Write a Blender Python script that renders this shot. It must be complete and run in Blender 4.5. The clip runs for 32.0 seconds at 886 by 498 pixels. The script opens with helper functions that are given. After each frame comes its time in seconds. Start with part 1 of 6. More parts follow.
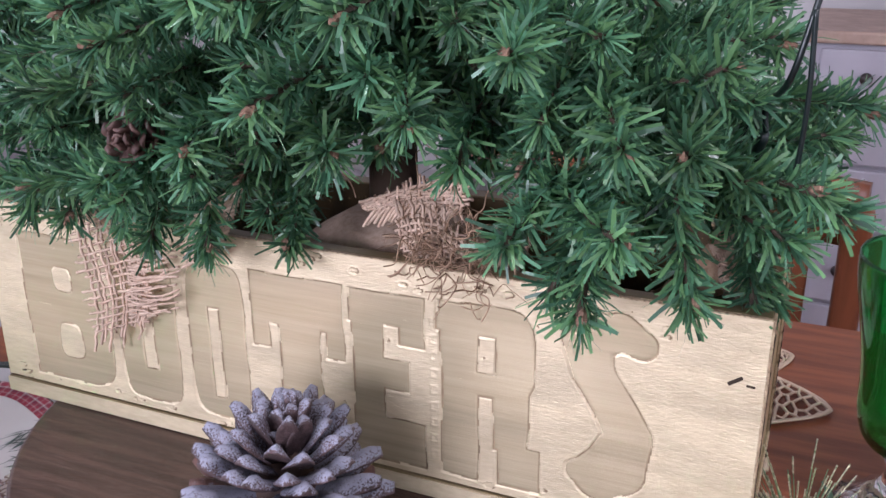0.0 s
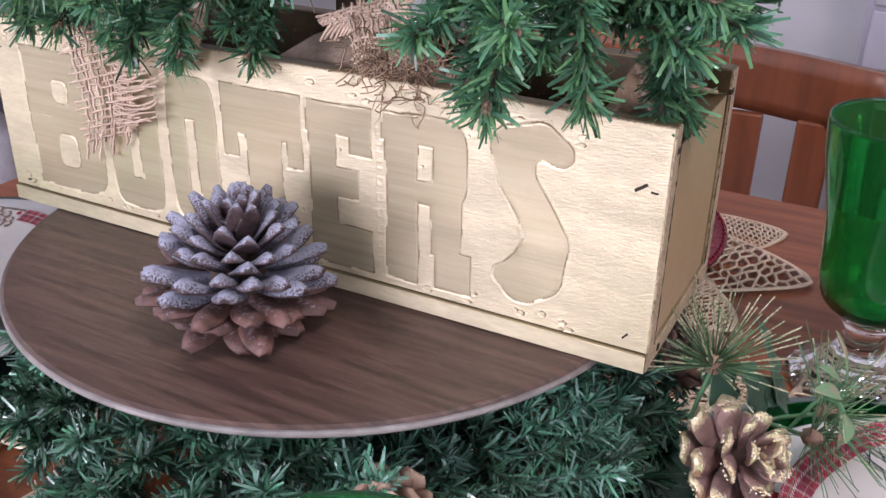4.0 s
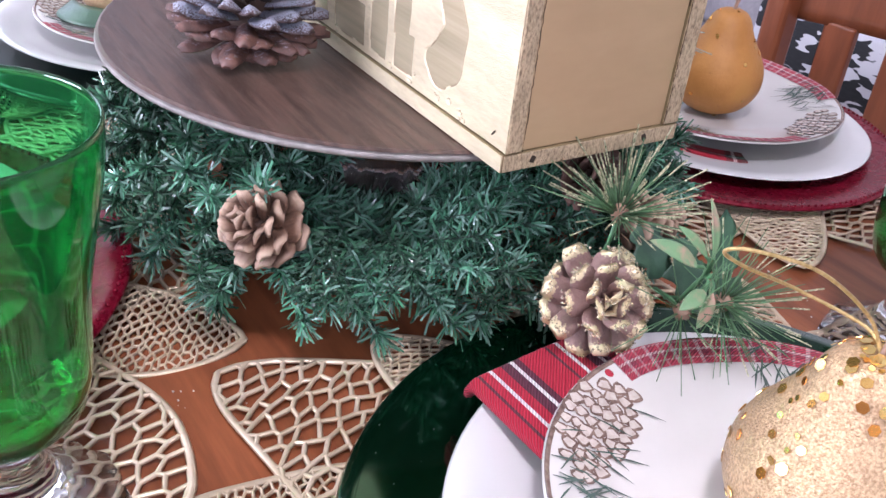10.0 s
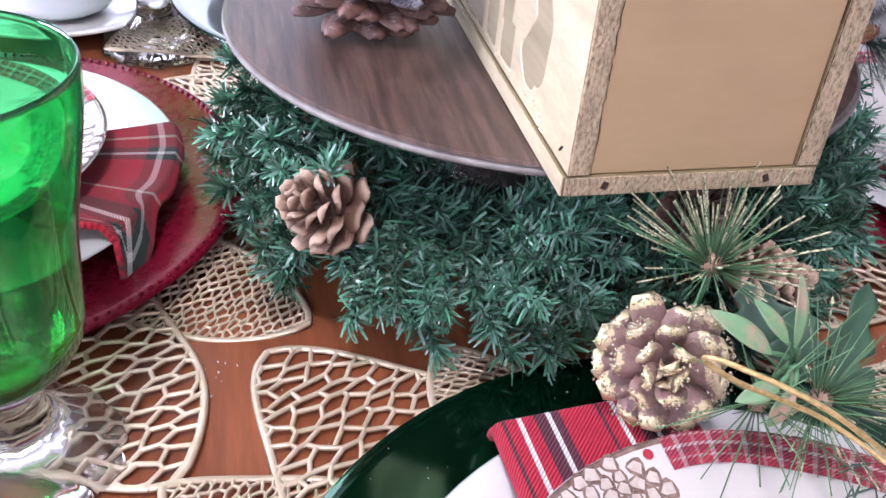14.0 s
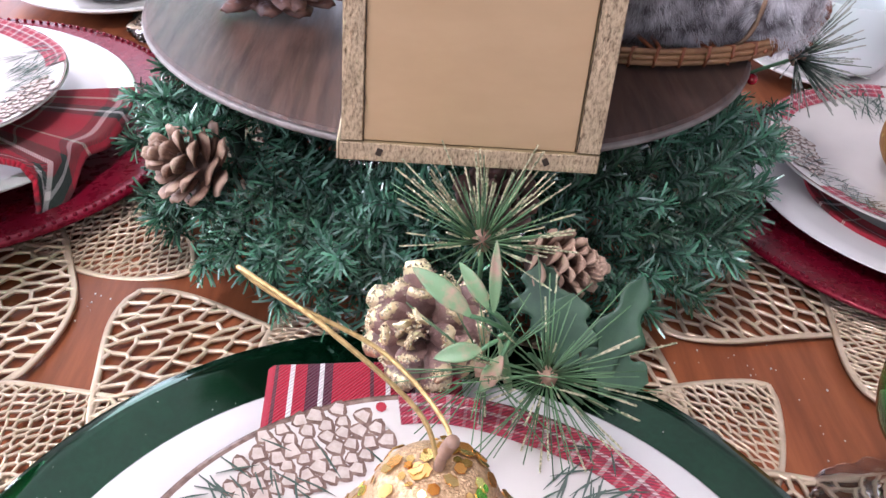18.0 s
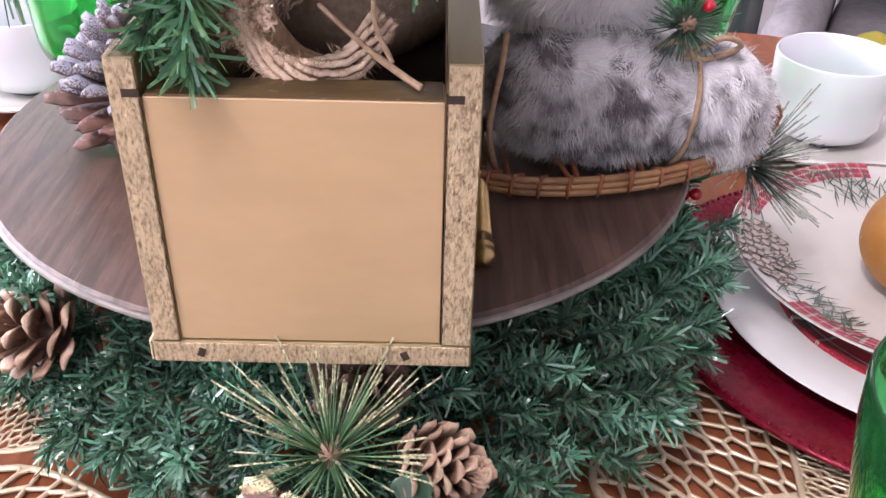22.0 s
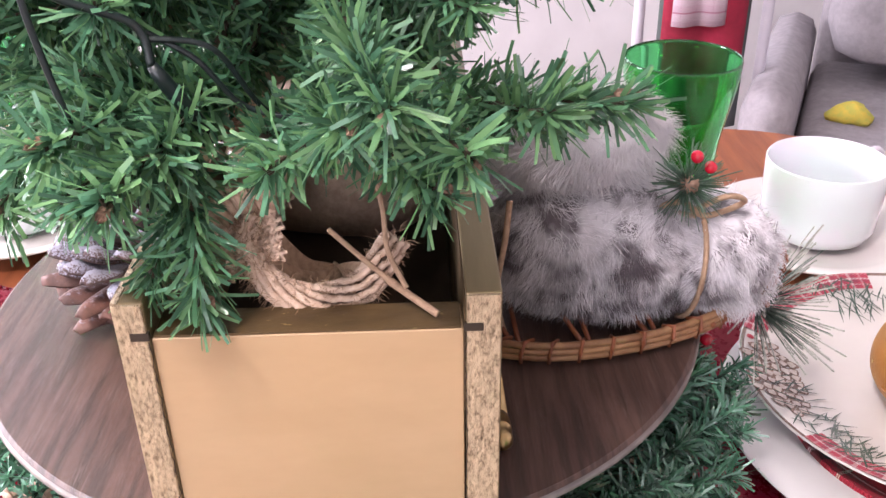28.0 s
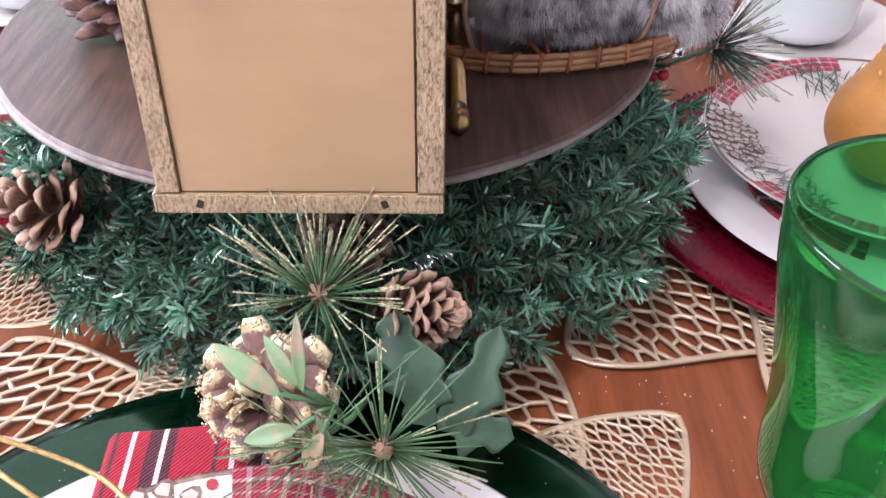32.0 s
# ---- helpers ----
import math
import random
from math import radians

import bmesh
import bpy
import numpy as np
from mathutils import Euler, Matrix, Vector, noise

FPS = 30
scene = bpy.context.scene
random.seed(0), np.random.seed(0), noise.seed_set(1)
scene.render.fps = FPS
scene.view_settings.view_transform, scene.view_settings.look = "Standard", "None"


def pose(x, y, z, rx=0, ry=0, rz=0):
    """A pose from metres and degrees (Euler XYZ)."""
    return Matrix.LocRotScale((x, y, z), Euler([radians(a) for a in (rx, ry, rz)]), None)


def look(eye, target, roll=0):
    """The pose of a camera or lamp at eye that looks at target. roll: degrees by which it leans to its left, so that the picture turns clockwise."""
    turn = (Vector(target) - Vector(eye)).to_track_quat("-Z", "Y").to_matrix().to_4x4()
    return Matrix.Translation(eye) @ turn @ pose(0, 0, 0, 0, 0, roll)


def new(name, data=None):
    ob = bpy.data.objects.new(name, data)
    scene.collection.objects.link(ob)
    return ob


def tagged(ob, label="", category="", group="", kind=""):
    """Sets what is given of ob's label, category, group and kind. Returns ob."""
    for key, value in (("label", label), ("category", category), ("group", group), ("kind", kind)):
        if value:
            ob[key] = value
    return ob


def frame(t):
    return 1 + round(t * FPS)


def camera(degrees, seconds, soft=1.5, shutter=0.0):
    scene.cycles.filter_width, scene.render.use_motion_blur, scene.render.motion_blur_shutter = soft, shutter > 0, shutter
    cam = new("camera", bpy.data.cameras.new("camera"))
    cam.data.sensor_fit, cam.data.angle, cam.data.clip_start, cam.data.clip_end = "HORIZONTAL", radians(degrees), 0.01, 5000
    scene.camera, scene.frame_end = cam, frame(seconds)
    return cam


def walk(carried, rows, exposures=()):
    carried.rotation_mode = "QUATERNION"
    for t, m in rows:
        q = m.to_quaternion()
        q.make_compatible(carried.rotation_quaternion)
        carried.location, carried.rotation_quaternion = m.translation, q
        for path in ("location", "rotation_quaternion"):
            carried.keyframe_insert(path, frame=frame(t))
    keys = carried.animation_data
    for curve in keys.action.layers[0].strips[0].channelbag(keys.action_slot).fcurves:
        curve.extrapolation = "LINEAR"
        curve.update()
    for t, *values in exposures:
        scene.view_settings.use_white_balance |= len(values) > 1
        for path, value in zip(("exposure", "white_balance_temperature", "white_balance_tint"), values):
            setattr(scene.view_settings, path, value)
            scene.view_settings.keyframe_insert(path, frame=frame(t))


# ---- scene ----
cam = camera(51.0, 32.0)
PATH = [
    (0, (0.011, -0.311, 1.12), (-0.737, 1.404, 0.413), -0.4),
    (0.5, (0.013, -0.316, 1.113), (-0.727, 1.389, 0.374), -0.2),
    (1, (0.015, -0.318, 1.113), (-0.713, 1.366, 0.315), -0.4),
    (1.5, (0.021, -0.323, 1.104), (-0.711, 1.353, 0.295), 0.0),
    (2, (0.026, -0.328, 1.101), (-0.699, 1.338, 0.266), 0.2),
    (2.5, (0.036, -0.332, 1.097), (-0.699, 1.321, 0.245), 0.2),
    (4.5, (0.09, -0.325, 1.09), (-0.79, 1.223, 0.181), 2.0),
    (5, (0.107, -0.318, 1.08), (-0.825, 1.18, 0.139), 3.2),
    (5.5, (0.131, -0.306, 1.073), (-0.842, 1.157, 0.119), 3.5),
    (6, (0.149, -0.294, 1.071), (-0.861, 1.141, 0.112), 3.8),
    (6.5, (0.171, -0.278, 1.069), (-0.894, 1.106, 0.094), 4.2),
    (7, (0.197, -0.265, 1.067), (-0.919, 1.069, 0.08), 4.4),
    (7.5, (0.224, -0.254, 1.065), (-0.925, 1.038, 0.06), 4.9),
    (8, (0.25, -0.247, 1.061), (-0.943, 1.0, 0.051), 5.3),
    (8.5, (0.269, -0.244, 1.061), (-0.987, 0.927, 0.036), 5.5),
    (9, (0.284, -0.243, 1.062), (-1.026, 0.863, 0.033), 6.2),
    (9.5, (0.288, -0.238, 1.062), (-1.066, 0.799, 0.017), 6.3),
    (10, (0.288, -0.232, 1.058), (-1.103, 0.76, 0.018), 6.6),
    (10.5, (0.289, -0.215, 1.056), (-1.126, 0.735, 0.009), 7.0),
    (11, (0.287, -0.198, 1.049), (-1.165, 0.685, -0.005), 7.4),
    (11.5, (0.285, -0.178, 1.041), (-1.197, 0.626, -0.034), 7.6),
    (12, (0.28, -0.168, 1.042), (-1.212, 0.594, -0.05), 8.5),
    (12.5, (0.269, -0.158, 1.045), (-1.248, 0.53, -0.062), 8.5),
    (13, (0.268, -0.153, 1.046), (-1.271, 0.467, -0.071), 7.7),
    (13.5, (0.273, -0.14, 1.053), (-1.285, 0.386, -0.086), 6.4),
    (15.5, (0.2928, -0.0514, 1.0612), (-1.3324, 0.1703, -0.0839), 4.81),
    (16, (0.3023, -0.0368, 1.062), (-1.3259, 0.1616, -0.0816), 5.15),
    (16.5, (0.3102, -0.0217, 1.0622), (-1.3224, 0.1476, -0.0799), 5.13),
    (17, (0.315, -0.0062, 1.0622), (-1.3246, 0.1345, -0.0741), 5.04),
    (17.5, (0.3227, 0.0126, 1.062), (-1.3238, 0.1293, -0.0673), 5.08),
    (18, (0.3307, 0.0274, 1.0599), (-1.3201, 0.1181, -0.0663), 4.94),
    (18.5, (0.3318, 0.0383, 1.062), (-1.3235, 0.1052, -0.0577), 4.68),
    (19, (0.3225, 0.0484, 1.062), (-1.3386, 0.1051, -0.0499), 4.39),
    (19.5, (0.3065, 0.0612, 1.0613), (-1.3568, 0.1061, -0.0479), 3.89),
    (20, (0.294, 0.0789, 1.0645), (-1.3711, 0.1132, -0.0431), 3.42),
    (20.5, (0.2804, 0.0893, 1.0647), (-1.3873, 0.1162, -0.0374), 2.98),
    (21, (0.2649, 0.0957, 1.0677), (-1.402, 0.1175, -0.0357), 2.54),
    (21.5, (0.2514, 0.0964, 1.0722), (-1.4161, 0.1199, -0.032), 2.03),
    (22, (0.2392, 0.0933, 1.0797), (-1.4332, 0.1106, -0.0185), 1.51),
    (22.5, (0.2281, 0.0889, 1.0855), (-1.4499, 0.1023, -0.0026), 0.71),
    (23, (0.2189, 0.0851, 1.0918), (-1.4722, 0.0918, 0.0239), 0.36),
    (23.5, (0.2124, 0.0823, 1.0965), (-1.4952, 0.0902, 0.0554), 0.03),
    (24, (0.2063, 0.0805, 1.1033), (-1.5186, 0.0876, 0.0901), -0.19),
    (24.5, (0.1947, 0.0785, 1.1095), (-1.5422, 0.0894, 0.1172), -0.06),
    (25, (0.1801, 0.0781, 1.1125), (-1.5622, 0.0947, 0.1325), 0.03),
    (25.5, (0.1699, 0.0768, 1.1149), (-1.5846, 0.0988, 0.156), 0.09),
    (27.5, (0.1856, 0.0751, 1.1152), (-1.5808, 0.1092, 0.1787), -1.25),
    (28, (0.2102, 0.085, 1.1144), (-1.5343, 0.1276, 0.139), -1.05),
    (28.5, (0.2346, 0.0919, 1.1118), (-1.4855, 0.1363, 0.0928), -0.65),
    (29, (0.2492, 0.0939, 1.1037), (-1.451, 0.1309, 0.0498), -0.62),
    (29.5, (0.2566, 0.0949, 1.1006), (-1.4276, 0.1293, 0.0222), -0.41),
    (30, (0.2632, 0.0996, 1.0953), (-1.4045, 0.1328, -0.0078), 0.06),
    (30.5, (0.2676, 0.1015, 1.0911), (-1.3887, 0.1288, -0.0289), 0.15),
    (31, (0.2732, 0.1035, 1.0826), (-1.3708, 0.1218, -0.0576), 0.04),
    (31.5, (0.275, 0.1024, 1.0768), (-1.3463, 0.1215, -0.0944), 0.47),
    (32, (0.2825, 0.103, 1.0712), (-1.3181, 0.1173, -0.1293), 0.5),
]
walk(cam, [(t, look(eye, target, roll)) for t, eye, target, roll in PATH], [(0.0, -1.07, 6000, 27), (5.0, -0.84, 6050, 25), (9.0, -0.43, 5800, 24), (11.5, -0.32, 5750, 25), (13.0, -0.25, 5700, 26), (16.0, -0.22, 5950, 25), (18.0, -0.29, 6000, 25), (20.0, -0.16, 6150, 25), (22.0, 0.04, 6350, 26), (25.0, 0.21, 6450, 26), (28.0, 0.26, 6600, 28), (30.0, 0.03, 6450, 27), (32.0, -0.02, 6200, 28)])

# ---- light ----
scene.view_settings.exposure = 0.0
world = bpy.data.worlds.new("sky")
scene.world = world
world.use_nodes = True
wt = world.node_tree
sky = wt.nodes.new("ShaderNodeTexSky")
sky.sky_type, sky.sun_disc = "NISHITA", False
sky.sun_elevation, sky.sun_rotation = radians(40), radians(150)
wt.links.new(sky.outputs[0], wt.nodes["Background"].inputs[0])
wt.nodes["Background"].inputs[1].default_value = 0.12


def window_light(name, eye, target, w, h, power, colour):
    """Daylight that enters through the opening of a window."""
    data = bpy.data.lights.new(name, "AREA")
    data.shape, data.size, data.size_y, data.energy, data.color = "RECTANGLE", w, h, power, colour
    ob = new(name, data)
    ob.matrix_world = look(eye, target)
    return ob


window_light("window_light_south", (-0.9, -2.32, 1.42), (-0.1, 0.0, 0.95), 1.7, 0.85, 165, (0.93, 0.96, 1.0))
window_light("window_light_west", (-2.42, -0.6, 1.7), (0.0, 0.0, 0.8), 1.5, 1.2, 32, (0.86, 0.93, 1.0))
# Added fill from the east for the tree and the crate's end.
window_light("fill_light_east", (2.32, -1.2, 1.7), (0.0, 0.0, 0.8), 1.6, 1.2, 44, (0.93, 0.96, 1.0))


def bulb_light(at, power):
    """One warm bulb of the unseen pendant lamp over the table."""
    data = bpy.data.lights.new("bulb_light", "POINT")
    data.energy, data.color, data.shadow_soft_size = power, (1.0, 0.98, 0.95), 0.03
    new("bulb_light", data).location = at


# Unseen lamp, placed from the board's cast shadow and the plates' glints.
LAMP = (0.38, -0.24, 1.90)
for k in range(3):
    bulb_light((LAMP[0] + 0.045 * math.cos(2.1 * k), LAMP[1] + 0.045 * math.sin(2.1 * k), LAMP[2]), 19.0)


# ---- materials ----
def mat(name, base, base2=None, rough=0.5, metal=0.0, scale=30.0, stretch=(1, 1, 1), mix=(0.35, 0.65), bump=0.0, bscale=300.0,
        rvar=0.1, island=0.0, flake=None, flake_amount=0.5, flake_scale=60.0, up=False, coat=0.0, detail=6.0, sheen=0.0, tip=None, island_hue=None, spec=0.5, objvar=0.0, blotch=1.0):
    """A procedural surface: two colours mixed by noise at two scales, uneven gloss, fine relief, random tone per piece."""
    m = bpy.data.materials.new(name)
    m.use_nodes = True
    nt = m.node_tree
    N, L = nt.nodes, nt.links
    bs = N["Principled BSDF"]
    co = N.new("ShaderNodeTexCoord")
    info = N.new("ShaderNodeObjectInfo")
    add = N.new("ShaderNodeVectorMath")
    add.operation = "MULTIPLY_ADD"
    L.new(info.outputs["Random"], add.inputs[0])
    add.inputs[1].default_value = (7.0, 3.0, 5.0)
    L.new(co.outputs["Object"], add.inputs[2])
    mp = N.new("ShaderNodeMapping")
    mp.inputs["Scale"].default_value = stretch
    L.new(add.outputs[0], mp.inputs["Vector"])

    def tex(sc, det=detail):
        n = N.new("ShaderNodeTexNoise")
        n.inputs["Scale"].default_value, n.inputs["Detail"].default_value = sc, det
        n.inputs["Roughness"].default_value = 0.62
        L.new(mp.outputs[0], n.inputs["Vector"])
        return n.outputs[0]

    def ramp(sock, a, b, ca, cb):
        r = N.new("ShaderNodeValToRGB")
        r.color_ramp.elements[0].position, r.color_ramp.elements[1].position = a, b
        r.color_ramp.elements[0].color, r.color_ramp.elements[1].color = (*ca, 1), (*cb, 1)
        L.new(sock, r.inputs[0])
        return r.outputs[0]

    base2 = base2 or tuple(c * 0.72 for c in base)
    col = ramp(tex(scale), mix[0], mix[1], base, base2)
    big = ramp(tex(scale * 0.13, 3.0), 0.3, 0.7, (1 - 0.18 * blotch,) * 3, (1 + 0.12 * blotch,) * 3)

    def mixed(kind, fac, a, b):
        x = N.new("ShaderNodeMix")
        x.data_type, x.blend_type = "RGBA", kind
        for sock, v in ((x.inputs[0], fac), (x.inputs[6], a), (x.inputs[7], b)):
            if hasattr(v, "links"):
                L.new(v, sock)
            elif isinstance(v, tuple):
                sock.default_value = (*v, 1)
            else:
                sock.default_value = v
        return x.outputs[2]

    col = mixed("MULTIPLY", 1.0, col, big)
    if island:
        geo = N.new("ShaderNodeNewGeometry")
        rnd = ramp(geo.outputs["Random Per Island"], 0, 1, (1 - island,) * 3, (1 + island,) * 3)
        col = mixed("MULTIPLY", 1.0, col, rnd)
        if island_hue:
            wn = N.new("ShaderNodeTexWhiteNoise")
            wn.noise_dimensions = "1D"
            L.new(geo.outputs["Random Per Island"], wn.inputs["W"])
            col = mixed("MIX", ramp(wn.outputs["Value"], 0.45, 1.0, (0, 0, 0), (1, 1, 1)), col, island_hue)
    if objvar:
        col = mixed("MULTIPLY", 1.0, col, ramp(info.outputs["Random"], 0, 1, (1 - objvar, 1 - objvar * 1.05, 1 - objvar * 1.2), (1 + objvar, 1 + objvar, 1 + objvar)))
    if flake:
        f = tex(flake_scale, 4.0)
        if up:
            geo2 = N.new("ShaderNodeNewGeometry")
            sep = N.new("ShaderNodeSeparateXYZ")
            L.new(geo2.outputs["Normal"], sep.inputs[0])
            mm = N.new("ShaderNodeMath")
            mm.operation = "MULTIPLY_ADD"
            L.new(sep.outputs[2], mm.inputs[0])
            mm.inputs[1].default_value = 0.3
            L.new(f, mm.inputs[2])
            f = mm.outputs[0]
        fac = ramp(f, 1 - flake_amount - 0.05, 1 - flake_amount + 0.08, (0, 0, 0), (1, 1, 1))
        col = mixed("MIX", fac, col, flake)
    if tip:
        sepo = N.new("ShaderNodeSeparateXYZ")
        L.new(co.outputs["Object"], sepo.inputs[0])
        mt = N.new("ShaderNodeMath")
        mt.operation = "MULTIPLY_ADD"
        L.new(tex(tip[3], 3.0), mt.inputs[0])
        mt.inputs[1].default_value = tip[4]
        L.new(sepo.outputs[1], mt.inputs[2])
        fr = N.new("ShaderNodeMapRange")
        fr.inputs["From Min"].default_value, fr.inputs["From Max"].default_value = tip[1], tip[2]
        L.new(mt.outputs[0], fr.inputs[0])
        col = mixed("MIX", fr.outputs[0], col, tip[0])
        if len(tip) > 5:
            L.new(fr.outputs[0], bs.inputs["Metallic"])
    L.new(col, bs.inputs["Base Color"])
    rr = N.new("ShaderNodeMapRange")
    rr.inputs["To Min"].default_value, rr.inputs["To Max"].default_value = max(0.02, rough - rvar), min(1, rough + rvar)
    L.new(tex(scale * 2.3), rr.inputs[0])
    L.new(rr.outputs[0], bs.inputs["Roughness"])
    if not (tip and len(tip) > 5):
        bs.inputs["Metallic"].default_value = metal
    bs.inputs["Specular IOR Level"].default_value = spec
    bs.inputs["Coat Weight"].default_value = coat
    bs.inputs["Coat Roughness"].default_value = 0.08
    bs.inputs["Sheen Weight"].default_value = sheen
    if bump:
        b = N.new("ShaderNodeBump")
        b.inputs["Strength"].default_value, b.inputs["Distance"].default_value = 1.0, bump
        L.new(tex(bscale), b.inputs["Height"])
        L.new(b.outputs[0], bs.inputs["Normal"])
    return m


def let_through(m, amount):
    """Thin plastic that lets part of the light through."""
    N, L = m.node_tree.nodes, m.node_tree.links
    bs = N["Principled BSDF"]
    tr = N.new("ShaderNodeBsdfTranslucent")
    L.new(bs.inputs["Base Color"].links[0].from_socket, tr.inputs["Color"])
    mx = N.new("ShaderNodeMixShader")
    mx.inputs[0].default_value = amount
    L.new(bs.outputs[0], mx.inputs[1])
    L.new(tr.outputs[0], mx.inputs[2])
    L.new(mx.outputs[0], N["Material Output"].inputs["Surface"])
    return m


def glass_mat(name, colour, rough=0.02, ior=1.48, clear=1.0):
    m = bpy.data.materials.new(name)
    m.use_nodes = True
    bs = m.node_tree.nodes["Principled BSDF"]
    bs.inputs["Base Color"].default_value = (*colour, 1)
    bs.inputs["Transmission Weight"].default_value = clear
    bs.inputs["Roughness"].default_value, bs.inputs["IOR"].default_value = rough, ior
    return m


def plaid(name, red, stripes, size, axis_mix=0.5, twill=900.0, spread=0.3):
    """Woven tartan from sums of stripes along both axes of the cloth's own UV, with a diagonal twill relief."""
    m = bpy.data.materials.new(name)
    m.use_nodes = True
    nt = m.node_tree
    N, L = nt.nodes, nt.links
    bs = N["Principled BSDF"]
    co = N.new("ShaderNodeTexCoord")
    sep = N.new("ShaderNodeSeparateXYZ")
    L.new(co.outputs["UV"], sep.inputs[0])
    cols = []
    for ax in (0, 1):
        fr = N.new("ShaderNodeMath")
        fr.operation = "FRACT"
        sc = N.new("ShaderNodeMath")
        sc.operation = "MULTIPLY"
        sc.inputs[1].default_value = 1.0 / size
        L.new(sep.outputs[ax], sc.inputs[0])
        L.new(sc.outputs[0], fr.inputs[0])
        r = N.new("ShaderNodeValToRGB")
        r.color_ramp.interpolation = "CONSTANT"
        e = r.color_ramp.elements
        e[0].position, e[0].color = 0.0, (*red, 1)
        e[1].position, e[1].color = stripes[0][0], (*stripes[0][1], 1)
        for p, c in stripes[1:]:
            n = e.new(p)
            n.color = (*c, 1)
        L.new(fr.outputs[0], r.inputs[0])
        cols.append(r.outputs[0])
    wv = N.new("ShaderNodeTexWave")
    wv.bands_direction = "DIAGONAL"
    wv.inputs["Scale"].default_value = twill
    wv.inputs["Distortion"].default_value = 1.0
    L.new(co.outputs["UV"], wv.inputs["Vector"])
    x = N.new("ShaderNodeMix")
    x.data_type = "RGBA"
    mr = N.new("ShaderNodeMapRange")
    mr.inputs["To Min"].default_value, mr.inputs["To Max"].default_value = axis_mix - spread, axis_mix + spread
    L.new(wv.outputs[1], mr.inputs[0])
    L.new(mr.outputs[0], x.inputs[0])
    L.new(cols[0], x.inputs[6])
    L.new(cols[1], x.inputs[7])
    # Shading of the twill's furrows is also multiplied into the colour.
    twill_shade = N.new("ShaderNodeValToRGB")
    twill_shade.color_ramp.elements[0].color, twill_shade.color_ramp.elements[1].color = (0.70, 0.70, 0.70, 1), (1.15, 1.15, 1.15, 1)
    L.new(wv.outputs[1], twill_shade.inputs[0])
    y = N.new("ShaderNodeMix")
    y.data_type, y.blend_type = "RGBA", "MULTIPLY"
    y.inputs[0].default_value = 1.0
    L.new(x.outputs[2], y.inputs[6])
    L.new(twill_shade.outputs[0], y.inputs[7])
    L.new(y.outputs[2], bs.inputs["Base Color"])
    bs.inputs["Roughness"].default_value = 0.85
    bs.inputs["Sheen Weight"].default_value = 0.06
    b = N.new("ShaderNodeBump")
    b.inputs["Distance"].default_value = 0.0007
    L.new(wv.outputs[1], b.inputs["Height"])
    L.new(b.outputs[0], bs.inputs["Normal"])
    return m


M = {}
M["table"] = mat("varnished_wood", (0.29, 0.092, 0.037), (0.17, 0.050, 0.021), rough=0.30, spec=0.22, scale=9, stretch=(1, 9, 1), coat=0.0, bump=0.0001, bscale=60, rvar=0.06)
M["board"] = mat("dark_wood_print", (0.100, 0.056, 0.043), (0.046, 0.026, 0.020), rough=0.36, scale=17, stretch=(1.0, 14, 1), bump=0.00024, bscale=260, rvar=0.09, mix=(0.40, 0.60), detail=10, flake=(0.115, 0.076, 0.064), flake_amount=0.36, flake_scale=42, spec=0.32)
M["board_edge"] = mat("pressed_edge", (0.24, 0.215, 0.20), (0.13, 0.11, 0.10), rough=0.6, scale=60)
M["gold_face"] = mat("gold_paint_wood", (0.66, 0.555, 0.375), (0.57, 0.47, 0.305), rough=0.36, metal=0.30, scale=300, stretch=(0.45, 1, 1.8), bump=0.00034, bscale=760, rvar=0.14, detail=9)
M["gold_letter"] = mat("gold_paint_smooth", (0.63, 0.53, 0.35), (0.52, 0.43, 0.27), rough=0.24, metal=0.5, scale=26, stretch=(0.5, 1, 13), bump=0.00012, bscale=70, rvar=0.08, detail=9)
M["gold_line"] = mat("gold_paint_dark_line", (0.30, 0.215, 0.125), (0.20, 0.14, 0.08), rough=0.55, metal=0.2, scale=200)
M["gold_end"] = mat("gold_paint_panel", (0.435, 0.302, 0.168), (0.405, 0.279, 0.152), rough=0.38, metal=0.22, scale=50, stretch=(1, 0.6, 1.6), bump=0.00006, bscale=60, rvar=0.08, spec=0.6, detail=9, blotch=0.25)
M["gold_grain"] = mat("gold_paint_endgrain", (0.54, 0.415, 0.265), (0.13, 0.082, 0.042), rough=0.55, metal=0.3, scale=760, stretch=(1, 1.2, 0.55), bump=0.0016, bscale=620, mix=(0.46, 0.72), detail=5)
M["gold_top"] = mat("gold_paint_worn", (0.27, 0.205, 0.105), (0.18, 0.13, 0.062), rough=0.46, metal=0.4, scale=22, stretch=(0.3, 2, 2), bump=0.00018, bscale=160)
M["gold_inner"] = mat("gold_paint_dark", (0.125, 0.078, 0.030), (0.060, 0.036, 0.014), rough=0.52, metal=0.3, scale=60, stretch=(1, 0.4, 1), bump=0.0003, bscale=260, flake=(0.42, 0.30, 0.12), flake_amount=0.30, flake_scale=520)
M["crate_dark"] = mat("bare_dark_wood", (0.05, 0.032, 0.02), rough=0.8, scale=40)
# Near-black puts the shade inside splits, nail holes and grooves into colour.
M["crack_shade"] = mat("split_shadowed_wood", (0.035, 0.022, 0.012), rough=0.9, scale=200)
M["needle"] = let_through(mat("tree_needles", (0.085, 0.225, 0.125), (0.046, 0.130, 0.076), rough=0.33, scale=35, island=0.6, rvar=0.1, island_hue=(0.15, 0.32, 0.135), objvar=0.30), 0.34)
